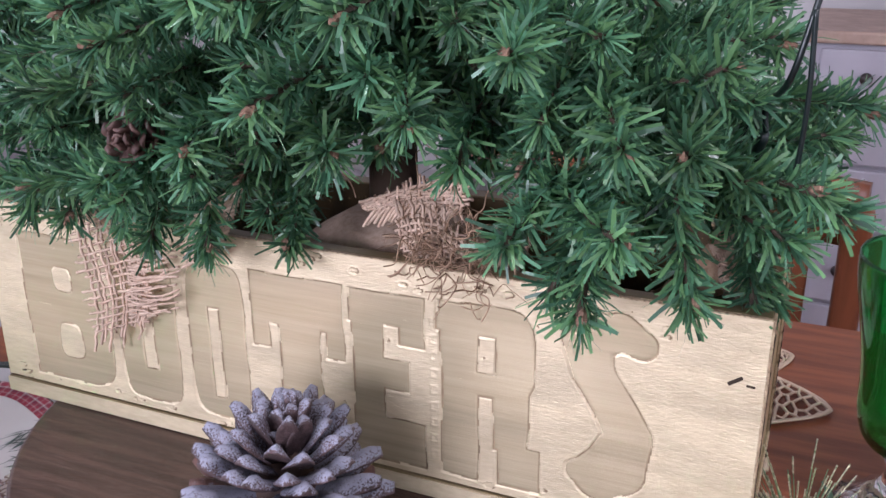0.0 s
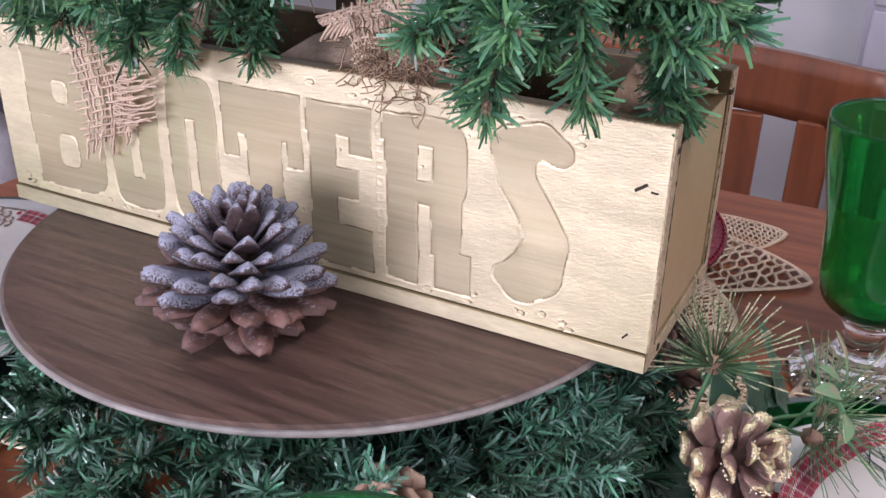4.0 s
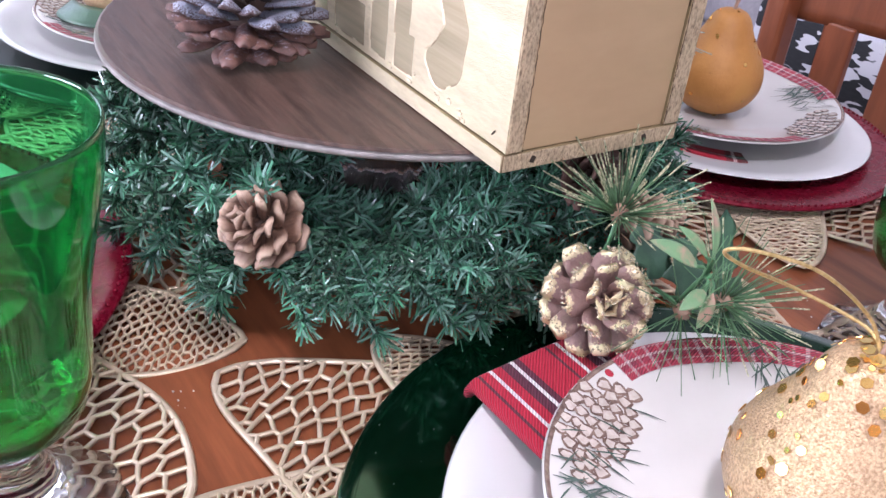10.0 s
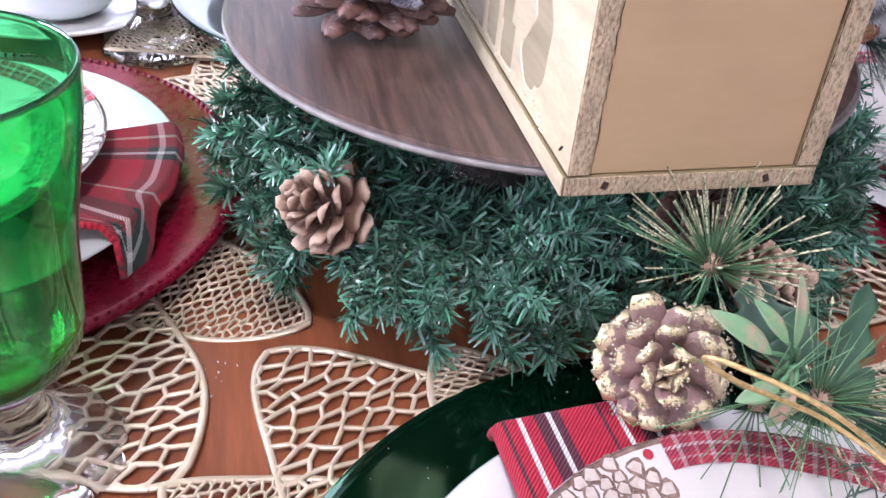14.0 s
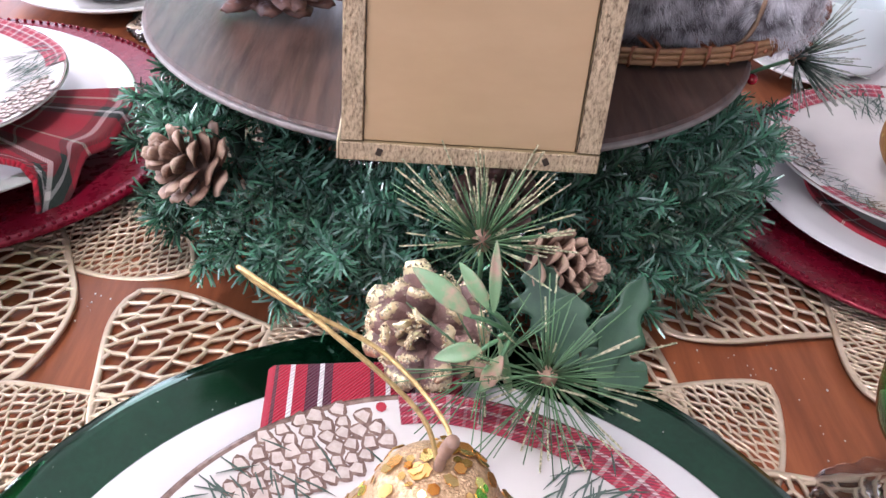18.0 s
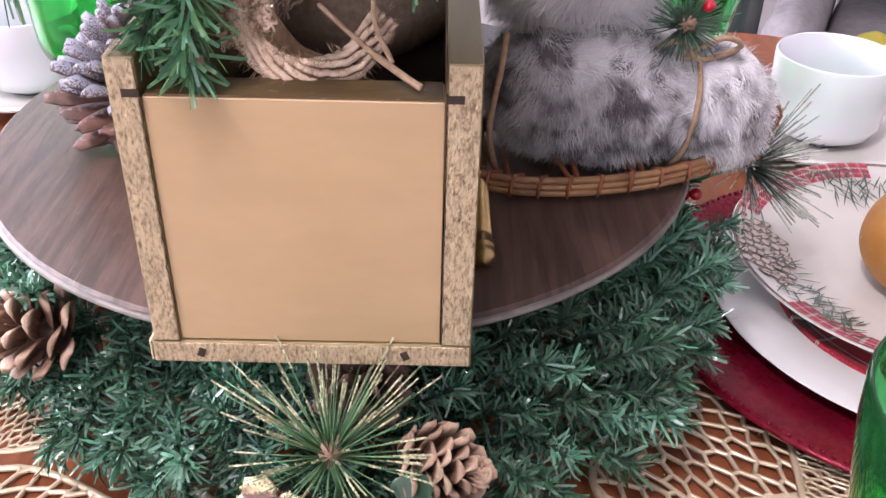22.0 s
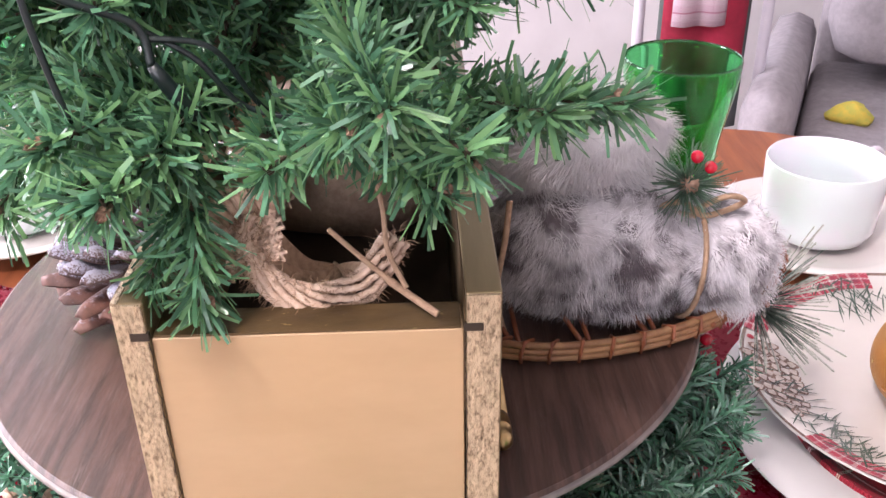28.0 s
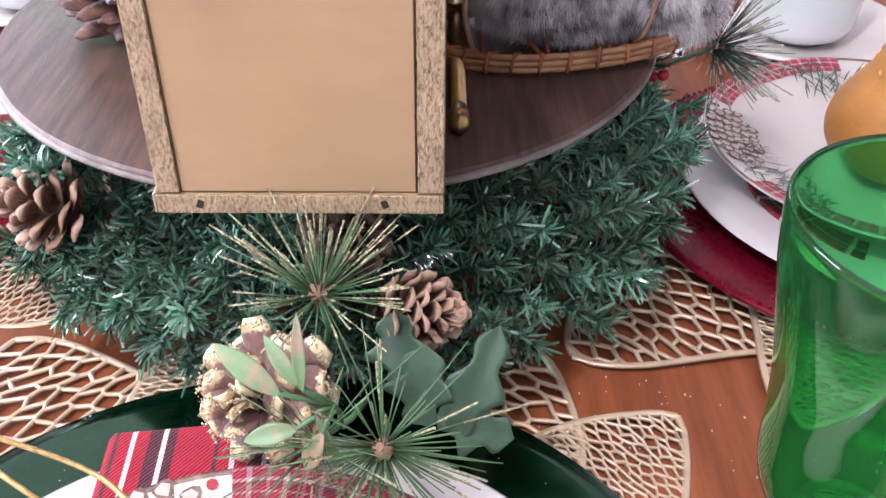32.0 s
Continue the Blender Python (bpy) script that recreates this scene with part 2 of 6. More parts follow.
M["needle_teal"] = mat("wreath_needles", (0.070, 0.192, 0.118), (0.035, 0.102, 0.064), rough=0.25, scale=35, island=0.65, rvar=0.08, island_hue=(0.15, 0.25, 0.21), objvar=0.5)
M["bud"] = mat("twig_bud", (0.30, 0.185, 0.125), (0.16, 0.085, 0.055), rough=0.8, scale=600, bump=0.0006, bscale=900)
M["twig_wire"] = mat("brown_wire", (0.07, 0.045, 0.03), rough=0.8, scale=200, bump=0.0003)
M["twig_green"] = mat("green_wire", (0.02, 0.05, 0.03), rough=0.8, scale=200, bump=0.0003)
M["bark"] = mat("trunk_bark", (0.07, 0.045, 0.03), rough=0.9, scale=60, bump=0.001, bscale=80)
M["cone_frost"] = mat("frosted_cone", (0.100, 0.060, 0.058), (0.040, 0.024, 0.023), rough=0.6, scale=160, flake=(0.255, 0.26, 0.325), flake_amount=0.37, flake_scale=1000, up=True, bump=0.0010, bscale=330)
M["cone_plum"] = mat("bare_cone", (0.155, 0.072, 0.055), (0.065, 0.032, 0.027), rough=0.6, scale=120, flake=(0.22, 0.19, 0.22), flake_amount=0.13, flake_scale=420, up=True, bump=0.0008, bscale=260)
M["cone_brown"] = mat("cone_scale_brown", (0.21, 0.112, 0.070), (0.095, 0.046, 0.029), rough=0.6, scale=90, stretch=(5, 1, 3), bump=0.0011, bscale=150, tip=((0.52, 0.36, 0.26), 0.0170, 0.026, 90.0, 0.004))
# Dark brown scales; the shade under the crate's end is in the colour.
M["cone_dark_shaded"] = mat("cone_scale_dark_shaded", (0.135, 0.070, 0.055), (0.060, 0.032, 0.026), rough=0.6, scale=110, bump=0.0006, bscale=260)
M["cone_gold"] = mat("cone_scale_gold", (0.33, 0.205, 0.175), (0.19, 0.105, 0.09), rough=0.42, scale=90, bump=0.0010, bscale=520, tip=((0.76, 0.64, 0.42), 0.0230, 0.0238, 420.0, 0.009, 1))
M["cone_core"] = mat("cone_core", (0.06, 0.032, 0.022), rough=0.8, scale=120)
M["green_glass"] = glass_mat("green_glass", (0.12, 0.71, 0.26), 0.015, 1.48, 0.97)
M["clear_glass"] = glass_mat("clear_glass", (0.97, 0.98, 0.985), 0.02)
M["white_china"] = mat("white_china", (0.60, 0.585, 0.575), (0.575, 0.56, 0.55), rough=0.12, scale=20, coat=0.3, rvar=0.04)
M["cream_china"] = mat("cream_china", (0.62, 0.585, 0.55), (0.59, 0.555, 0.52), rough=0.14, scale=20, coat=0.3, rvar=0.04)
M["lustre_china"] = mat("lustre_china", (0.62, 0.69, 0.69), (0.70, 0.64, 0.71), rough=0.16, scale=12, coat=0.5, mix=(0.4, 0.6))
M["red_charger"] = mat("red_lacquer", (0.185, 0.004, 0.018), (0.14, 0.003, 0.013), rough=0.28, metal=0.3, spec=0.25, scale=60, bump=0.00005, bscale=500)
M["green_charger"] = mat("green_lacquer", (0.003, 0.060, 0.025), (0.002, 0.044, 0.017), rough=0.11, metal=0.9, scale=400, coat=0.9, rvar=0.04)
M["dark_charger"] = mat("dark_green_lacquer", (0.006, 0.025, 0.016), rough=0.2, scale=60, coat=0.4)
M["gold_vinyl"] = mat("gold_vinyl", (0.72, 0.58, 0.43), (0.56, 0.43, 0.29), rough=0.36, metal=0.42, scale=45, bump=0.0002, bscale=300)
M["print_brown"] = mat("brown_print", (0.25, 0.17, 0.135), (0.13, 0.08, 0.065), rough=0.2, scale=300, coat=0.3)
M["print_cream"] = mat("cream_print", (0.60, 0.52, 0.46), (0.48, 0.39, 0.34), rough=0.2, scale=300, coat=0.3)
M["print_green"] = mat("green_print", (0.06, 0.105, 0.085), (0.10, 0.12, 0.10), rough=0.2, scale=200, coat=0.3)
M["print_red"] = mat("red_print", (0.42, 0.03, 0.05), rough=0.2, scale=200, coat=0.3)
M["pear_bead"] = mat("gold_bead_coat", (0.66, 0.46, 0.27), (0.40, 0.255, 0.135), rough=0.34, metal=0.5, scale=900, bump=0.0008, bscale=1300, detail=1)
M["pear_orange"] = mat("orange_wax", (0.47, 0.215, 0.055), (0.36, 0.150, 0.034), rough=0.5, scale=26, flake=(0.24, 0.10, 0.03), flake_amount=0.28, flake_scale=150, bump=0.0005, bscale=420, spec=0.35)
M["sequin"] = mat("gold_sequin", (0.90, 0.70, 0.28), (0.84, 0.50, 0.14), rough=0.22, metal=1.0, scale=60, island=0.35, island_hue=(0.78, 0.34, 0.07))
M["cord"] = mat("gold_cord", (0.68, 0.50, 0.22), (0.42, 0.29, 0.11), rough=0.35, metal=0.7, scale=500, bump=0.0003, bscale=900)
M["stem"] = mat("pear_stem", (0.36, 0.22, 0.15), rough=0.6, scale=100, bump=0.0003)
M["brass"] = mat("polished_brass", (0.50, 0.36, 0.18), (0.40, 0.27, 0.12), rough=0.32, metal=1.0, scale=80)
M["burlap"] = mat("burlap_jute", (0.62, 0.47, 0.36), (0.46, 0.32, 0.23), rough=0.95, scale=300, bump=0.0005, bscale=900, island=0.2)
M["fur_white"] = mat("white_fur", (0.69, 0.67, 0.68), (0.52, 0.50, 0.51), rough=0.9, scale=40, island=0.12, sheen=0.4)
M["fur_grey"] = mat("grey_fur", (0.64, 0.62, 0.64), (0.105, 0.088, 0.095), rough=0.9, scale=58, island=0.2, mix=(0.44, 0.62), sheen=0.2, detail=2)
M["rattan"] = mat("rattan", (0.34, 0.18, 0.08), (0.20, 0.09, 0.04), rough=0.5, scale=90, bump=0.0003)
M["rattan_dark"] = mat("red_brown_lacing", (0.30, 0.095, 0.035), (0.18, 0.05, 0.02), rough=0.5, scale=90)
M["twine"] = mat("jute_twine", (0.42, 0.28, 0.18), (0.30, 0.19, 0.12), rough=0.95, scale=400, bump=0.0005, bscale=900)
M["berry"] = mat("red_berry", (0.45, 0.01, 0.025), rough=0.2, scale=90, coat=0.3)
M["spray"] = mat("spray_needles", (0.105, 0.215, 0.095), (0.065, 0.145, 0.065), rough=0.5, scale=80, island=0.3)
M["spray_grey"] = mat("grey_green_needles", (0.085, 0.125, 0.095), (0.050, 0.080, 0.060), rough=0.6, scale=80, island=0.3)
M["frost_tip"] = mat("frosted_needle_tip", (0.44, 0.44, 0.39), (0.20, 0.23, 0.18), rough=0.6, scale=500, bump=0.0004, bscale=1200)
M["glitter"] = mat("gold_glitter", (0.80, 0.72, 0.50), (0.13, 0.19, 0.09), rough=0.3, metal=0.7, scale=700, bump=0.0006, bscale=1500)
M["glitter_grain"] = mat("gold_glitter_grain", (0.92, 0.86, 0.70), (0.78, 0.64, 0.40), rough=0.25, metal=0.7, scale=300, island=0.4)
M["leaf_pink"] = mat("sprig_leaf", (0.15, 0.27, 0.13), (0.38, 0.23, 0.17), rough=0.45, scale=70, mix=(0.46, 0.62), bump=0.0003, bscale=200)
M["holly"] = mat("holly_leaf", (0.050, 0.110, 0.062), (0.030, 0.070, 0.044), rough=0.42, scale=60, bump=0.0005, bscale=160)
M["sprig_stem"] = mat("sprig_stem", (0.10, 0.24, 0.11), rough=0.5, scale=90)
M["black_wire"] = mat("dark_cable", (0.008, 0.016, 0.016), rough=0.35, scale=90)
M["bulb"] = glass_mat("bulb_glass", (0.95, 0.97, 0.98), 0.03)
M["chair_wood"] = mat("orange_stained_wood", (0.22, 0.066, 0.026), (0.15, 0.042, 0.016), rough=0.35, scale=8, stretch=(8, 1, 1), coat=0.3)
M["zebra"] = mat("black_white_fabric", (0.46, 0.45, 0.48), (0.012, 0.012, 0.014), rough=0.9, scale=32, stretch=(1, 1, 2.4), mix=(0.49, 0.51), detail=1)
M["dresser"] = mat("white_painted_wood", (0.46, 0.44, 0.49), (0.42, 0.40, 0.45), rough=0.45, scale=12)
M["dresser_top"] = mat("worn_wood_top", (0.50, 0.36, 0.29), (0.36, 0.25, 0.19), rough=0.5, scale=20)
M["knob"] = mat("dark_metal_knob", (0.10, 0.08, 0.08), rough=0.4, metal=0.8, scale=40)
M["basket"] = mat("wicker_basket", (0.52, 0.32, 0.16), (0.30, 0.17, 0.08), rough=0.7, scale=120, bump=0.001, bscale=150)
M["grey_fabric"] = mat("grey_upholstery", (0.30, 0.275, 0.29), (0.24, 0.22, 0.235), rough=0.9, scale=60, bump=0.0005, bscale=700)
M["red_cloth"] = mat("red_cloth", (0.33, 0.012, 0.04), (0.25, 0.01, 0.03), rough=0.9, scale=40)
M["green_cloth"] = mat("green_striped_cloth", (0.020, 0.045, 0.036), (0.11, 0.12, 0.12), rough=0.9, scale=60, stretch=(1, 1, 0.05), bump=0.0005, bscale=700)
M["yellow_cloth"] = mat("yellow_cloth", (0.62, 0.45, 0.06), (0.40, 0.42, 0.08), rough=0.8, scale=60)
M["wall"] = mat("painted_wall", (0.64, 0.625, 0.63), (0.61, 0.595, 0.60), rough=0.85, scale=10, bump=0.0004, bscale=120)
M["ceiling"] = mat("ceiling_paint", (0.70, 0.69, 0.68), rough=0.9, scale=10, bump=0.0004, bscale=120)
M["floor"] = mat("floor_boards", (0.19, 0.10, 0.06), (0.12, 0.06, 0.035), rough=0.4, scale=5, stretch=(1, 10, 1))
M["trim"] = mat("white_trim", (0.78, 0.77, 0.76), rough=0.5, scale=20)
WHITE, NAVY = (0.74, 0.70, 0.68), (0.09, 0.012, 0.03)
M["napkin_stripe"] = plaid("red_striped_napkin", (0.44, 0.005, 0.030), [(0.33, (0.10, 0.02, 0.03)), (0.37, (0.44, 0.005, 0.030)), (0.49, WHITE), (0.54, (0.44, 0.005, 0.030)), (0.67, NAVY), (0.80, WHITE), (0.85, NAVY), (0.94, (0.44, 0.005, 0.030))], 0.040, axis_mix=1.0, twill=330, spread=0.0)
M["napkin_tartan"] = plaid("tartan_napkin", (0.44, 0.006, 0.026), [(0.30, (0.010, 0.022, 0.018)), (0.39, (0.70, 0.67, 0.64)), (0.445, (0.012, 0.030, 0.020)), (0.58, (0.40, 0.006, 0.024)), (0.76, (0.62, 0.50, 0.40)), (0.795, (0.40, 0.006, 0.024))], 0.066, axis_mix=0.5, twill=420, spread=0.42)
M["ribbon_plaid"] = plaid("plaid_print", (0.42, 0.03, 0.06), [(0.35, (0.55, 0.30, 0.30)), (0.45, (0.42, 0.03, 0.06)), (0.6, (0.24, 0.02, 0.05)), (0.85, (0.6, 0.5, 0.48))], 0.012, axis_mix=0.5, twill=300)
M["tea_towel"] = plaid("striped_towel", (0.62, 0.44, 0.52), [(0.4, (0.45, 0.16, 0.24)), (0.5, (0.66, 0.52, 0.58))], 0.03, axis_mix=0.9, twill=300)


# ---- building helpers ----
def part(name, vf, material, parent=None, label="", smooth=True, m=None):
    """One mesh object from (verts, faces) or from a ready mesh, under a thing or a part."""
    if isinstance(vf, bpy.types.Mesh):
        me = vf
    else:
        me = bpy.data.meshes.new(name)
        me.from_pydata([tuple(v) for v in vf[0]], [], [tuple(f) for f in vf[1]])
        if smooth:
            me.polygons.foreach_set("use_smooth", [True] * len(me.polygons))
        me.materials.append(M[material])
        me.update()
    ob = new(name, me)
    if parent:
        ob.parent = parent
    if m is not None:
        ob.matrix_basis = m
    if label:
        ob["label"] = label
    return ob


def thing(name, label, category, group="", kind="", at=None):
    ob = new(name)
    ob.empty_display_size = 0.02
    if at is not None:
        ob.matrix_basis = at if isinstance(at, Matrix) else Matrix.Translation(at)
    return tagged(ob, label, category, group, kind)


def join(*vfs):
    V, F = [], []
    for v, f in vfs:
        o = len(V)
        V.extend(v)
        F.extend([tuple(i + o for i in q) for q in f])
    return V, F


def moved(vf, m):
    return [m @ Vector(v) for v in vf[0]], vf[1]


def box(x0, x1, y0, y1, z0, z1, c=0.0):
    """A box with edges chamfered by c."""
    bm = bmesh.new()
    bmesh.ops.create_cube(bm, size=1.0)
    for v in bm.verts:
        v.co = Vector(((x0 + x1) / 2 + v.co.x * (x1 - x0), (y0 + y1) / 2 + v.co.y * (y1 - y0), (z0 + z1) / 2 + v.co.z * (z1 - z0)))
    if c:
        bmesh.ops.bevel(bm, geom=bm.edges[:], offset=c, segments=2, affect="EDGES", profile=0.5)
    bm.verts.index_update()
    out = [tuple(v.co) for v in bm.verts], [tuple(v.index for v in f.verts) for f in bm.faces]
    bm.free()
    return out


def lathe(profile, segs=64, wave=None):
    """A turned shape from (r, z); wave(r, z, angle) may change the radius."""
    V, F = [], []
    n = len(profile)
    for i in range(segs):
        a = 2 * math.pi * i / segs
        for r, z in profile:
            q = wave(r, z, a) if wave else r
            V.append((q * math.cos(a), q * math.sin(a), z))
    for i in range(segs):
        j = (i + 1) % segs
        for k in range(n - 1):
            F.append((i * n + k, j * n + k, j * n + k + 1, i * n + k + 1))
    return V, F


def tube(points, radius, sides=8, cap=True, flat=1.0):
    """A round rod along points; radius is one number or one per point."""
    P = [Vector(p) for p in points]
    rad = radius if isinstance(radius, (list, tuple)) else [radius] * len(P)
    V, F = [], []
    up = Vector((0.13, 0.21, 0.97))
    for i, p in enumerate(P):
        d = (P[min(i + 1, len(P) - 1)] - P[max(i - 1, 0)]).normalized()
        s = d.cross(up)
        if s.length < 1e-3:
            s = d.cross(Vector((1, 0, 0)))
        s.normalize()
        t = s.cross(d)
        for k in range(sides):
            a = 2 * math.pi * k / sides
            V.append(p + s * (math.cos(a) * rad[i]) + t * (math.sin(a) * rad[i] * flat))
    for i in range(len(P) - 1):
        for k in range(sides):
            l = (k + 1) % sides
            F.append((i * sides + k, i * sides + l, (i + 1) * sides + l, (i + 1) * sides + k))
    if cap:
        F.append(tuple(range(sides - 1, -1, -1)))
        F.append(tuple((len(P) - 1) * sides + k for k in range(sides)))
    return V, F


def spline(pts, n=8):
    """Points along a smooth curve through pts."""
    P = [Vector(p) for p in pts]
    out = []
    for i in range(len(P) - 1):
        a, b, c, d = P[max(i - 1, 0)], P[i], P[i + 1], P[min(i + 2, len(P) - 1)]
        for k in range(n):
            t = k / n
            out.append(0.5 * (2 * b + (c - a) * t + (2 * a - 5 * b + 4 * c - d) * t * t + (3 * b - a - 3 * c + d) * t ** 3))
    return out + [P[-1]]


def aim(at, direction, roll=0.0, size=1.0):
    """A pose at a point whose z axis points along a direction."""
    q = Vector(direction).to_track_quat("Z", "Y")
    return Matrix.Translation(at) @ q.to_matrix().to_4x4() @ Matrix.Rotation(roll, 4, "Z") @ Matrix.Diagonal((size, size, size, 1))


def sheet(fn, nu, nv, thick=0.0, uv=None):
    """A cloth-like sheet from fn(u, v), with thickness, as a mesh with UVs in metres."""
    V = [Vector(fn(i / nu, j / nv)) for i in range(nu + 1) for j in range(nv + 1)]
    F = [(i * (nv + 1) + j, (i + 1) * (nv + 1) + j, (i + 1) * (nv + 1) + j + 1, i * (nv + 1) + j + 1) for i in range(nu) for j in range(nv)]
    me = bpy.data.meshes.new("sheet")
    n = len(V)
    if thick:
        nor = [Vector((0, 0, 0)) for _ in V]
        for f in F:
            nn = (V[f[2]] - V[f[0]]).cross(V[f[3]] - V[f[1]])
            for k in f:
                nor[k] += nn
        V2 = [v - m.normalized() * thick for v, m in zip(V, nor)]
        F2 = [tuple(k + n for k in reversed(f)) for f in F]
        rim = [i * (nv + 1) for i in range(nu + 1)] + [nu * (nv + 1) + j for j in range(1, nv + 1)] + [i * (nv + 1) + nv for i in range(nu - 1, -1, -1)] + [j for j in range(nv - 1, 0, -1)]
        side = [(rim[(k + 1) % len(rim)], rim[k], rim[k] + n, rim[(k + 1) % len(rim)] + n) for k in range(len(rim))]
        V, F = V + V2, F + F2 + side
    me.from_pydata([tuple(v) for v in V], [], F)
    lay = me.uv_layers.new(name="cloth")
    su, sv = uv or (1.0, 1.0)
    for poly in me.polygons:
        for li in poly.loop_indices:
            k = me.loops[li].vertex_index % n
            lay.data[li].uv = ((k // (nv + 1)) / nu * su, (k % (nv + 1)) / nv * sv)
    me.polygons.foreach_set("use_smooth", [True] * len(me.polygons))
    return me


def sheet_part(name, me, material, parent, label=""):
    me.materials.append(M[material])
    return part(name, me, material, parent, label)


# ---- the room ----
def structure(name, vf, material, label, category, smooth=False):
    return tagged(part(name, vf, material, smooth=smooth), label, category, kind="structure")


X0, X1, Y0, Y1, H = -2.5, 2.4, -2.4, 2.3, 2.5
structure("floor", box(X0 - 0.1, X1 + 0.1, Y0 - 0.1, Y1 + 0.1, -0.1, 0.0), "floor", "brown wooden floor under the dining table", "floor")
structure("ceiling", box(X0 - 0.1, X1 + 0.1, Y0 - 0.1, Y1 + 0.1, H, H + 0.1), "ceiling", "plain white ceiling of the dining room", "ceiling")


def wall_with_window(name, axis, at, thick, lo, hi, w0, w1, z0, z1):
    """A wall across one axis with one window opening through it."""
    pieces = [(lo, w0, 0, H), (w1, hi, 0, H), (w0, w1, 0, z0), (w0, w1, z1, H)]
    vfs = []
    for a, b, c, d in pieces:
        vfs.append(box(a, b, at, at + thick, c, d) if axis == "y" else box(at, at + thick, a, b, c, d))
    ob = structure(name, join(*vfs), "wall", "pale painted wall with a window opening", "wall")
    return ob


wall_with_window("wall_south", "y", Y0 - 0.1, 0.1, X0 - 0.1, X1 + 0.1, -1.75, -0.05, 1.0, 2.3)
wall_with_window("wall_west", "x", X0 - 0.1, 0.1, Y0, Y1, -1.35, 0.15, 1.1, 2.3)
wall_with_window("wall_east", "x", X1, 0.1, Y0, Y1, -2.0, -0.4, 1.1, 2.3)
structure("wall_north", box(X0 - 0.1, X1 + 0.1, Y1, Y1 + 0.1, 0, H), "wall", "pale painted wall behind the dresser", "wall")


def window_frame(name, axis, at, w0, w1, z0, z1):
    ob = thing(name, "white window frame with a single mullion", "window", kind="structure")
    t = 0.04
    for nm, a, b, c, d in (("window_frame", w0, w0 + t, z0, z1), ("window_frame", w1 - t, w1, z0, z1), ("window_frame", w0 + t, w1 - t, z0, z0 + t),
                           ("window_frame", w0 + t, w1 - t, z1 - t, z1), ("mullion", (w0 + w1) / 2 - 0.02, (w0 + w1) / 2 + 0.02, z0 + t, z1 - t)):
        vf = box(a, b, at, at + 0.03, c, d, 0.003) if axis == "y" else box(at, at + 0.03, a, b, c, d, 0.003)
        part(nm, vf, "trim", ob, smooth=False)


window_frame("window_1", "y", Y0 - 0.09, -1.75, -0.05, 1.0, 2.3)
window_frame("window_2", "x", X0 - 0.09, -1.35, 0.15, 1.1, 2.3)
# East window is unseen, added where the fill light stands.
window_frame("added_window_east", "x", X1 + 0.06, -2.0, -0.4, 1.1, 2.3)

# ---- the unseen lamp over the table ----
# Fixture added to carry the bulb lights; its form is made up.
lamp = thing("unseen_pendant_lamp", "unseen brass pendant lamp added to carry three bulb lights over the dining table", "lamp", at=(LAMP[0], LAMP[1], 0))
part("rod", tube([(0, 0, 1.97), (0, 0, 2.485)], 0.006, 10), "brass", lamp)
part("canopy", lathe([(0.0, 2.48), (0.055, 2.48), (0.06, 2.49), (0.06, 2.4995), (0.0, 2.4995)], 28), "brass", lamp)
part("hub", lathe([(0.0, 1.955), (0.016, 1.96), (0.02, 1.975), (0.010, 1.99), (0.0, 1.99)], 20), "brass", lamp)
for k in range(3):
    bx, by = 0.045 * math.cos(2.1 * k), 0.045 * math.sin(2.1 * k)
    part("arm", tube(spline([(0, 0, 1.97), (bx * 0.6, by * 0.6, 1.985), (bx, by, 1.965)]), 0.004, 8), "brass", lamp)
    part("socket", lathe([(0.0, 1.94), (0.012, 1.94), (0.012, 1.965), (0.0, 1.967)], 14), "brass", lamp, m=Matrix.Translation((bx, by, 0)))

# ---- the table ----
TZ = 0.750


def rounded_slab(x0, x1, y0, y1, r, z0, z1, n=10):
    pts = []
    for cx, cy, a0 in ((x1 - r, y1 - r, 0), (x0 + r, y1 - r, 90), (x0 + r, y0 + r, 180), (x1 - r, y0 + r, 270)):
        for k in range(n + 1):
            a = radians(a0 + 90 * k / n)
            pts.append((cx + r * math.cos(a), cy + r * math.sin(a)))
    k = len(pts)
    rings = [(0.004, z0), (0.0, z0 + 0.006), (0.0, z1 - 0.010), (0.003, z1 - 0.004), (0.010, z1)]
    cx, cy = (x0 + x1) / 2, (y0 + y1) / 2
    V = [(x + (cx - x) * ins * 2, y + (cy - y) * ins * 2, z) for ins, z in rings for x, y in pts]
    F = [(q * k + i, q * k + (i + 1) % k, (q + 1) * k + (i + 1) % k, (q + 1) * k + i) for q in range(len(rings) - 1) for i in range(k)]
    return V, F + [tuple(range(k - 1, -1, -1)), tuple(range((len(rings) - 1) * k, len(rings) * k))]


table = thing("dining_table", "glossy red-brown varnished wooden dining table set for a meal", "table", at=(-0.17, 0.05, 0))
part("tabletop", rounded_slab(-0.52, 0.62, -0.62, 0.498, 0.16, TZ - 0.028, TZ), "table", table, smooth=False)
part("apron", rounded_slab(-0.42, 0.52, -0.54, 0.42, 0.06, TZ - 0.11, TZ - 0.029), "table", table, smooth=False)
for lx in (-0.4, 0.5):
    for ly in (-0.5, 0.38):
        part("leg", lathe([(0.0, 0.0), (0.022, 0.0), (0.026, 0.02), (0.02, 0.08), (0.03, 0.3), (0.034, 0.55), (0.026, 0.58), (0.036, 0.62), (0.036, 0.72), (0.0, 0.72)], 20), "table", table, m=Matrix.Translation((lx, ly, 0)))

# ---- dining chairs, dresser and the seats behind ----


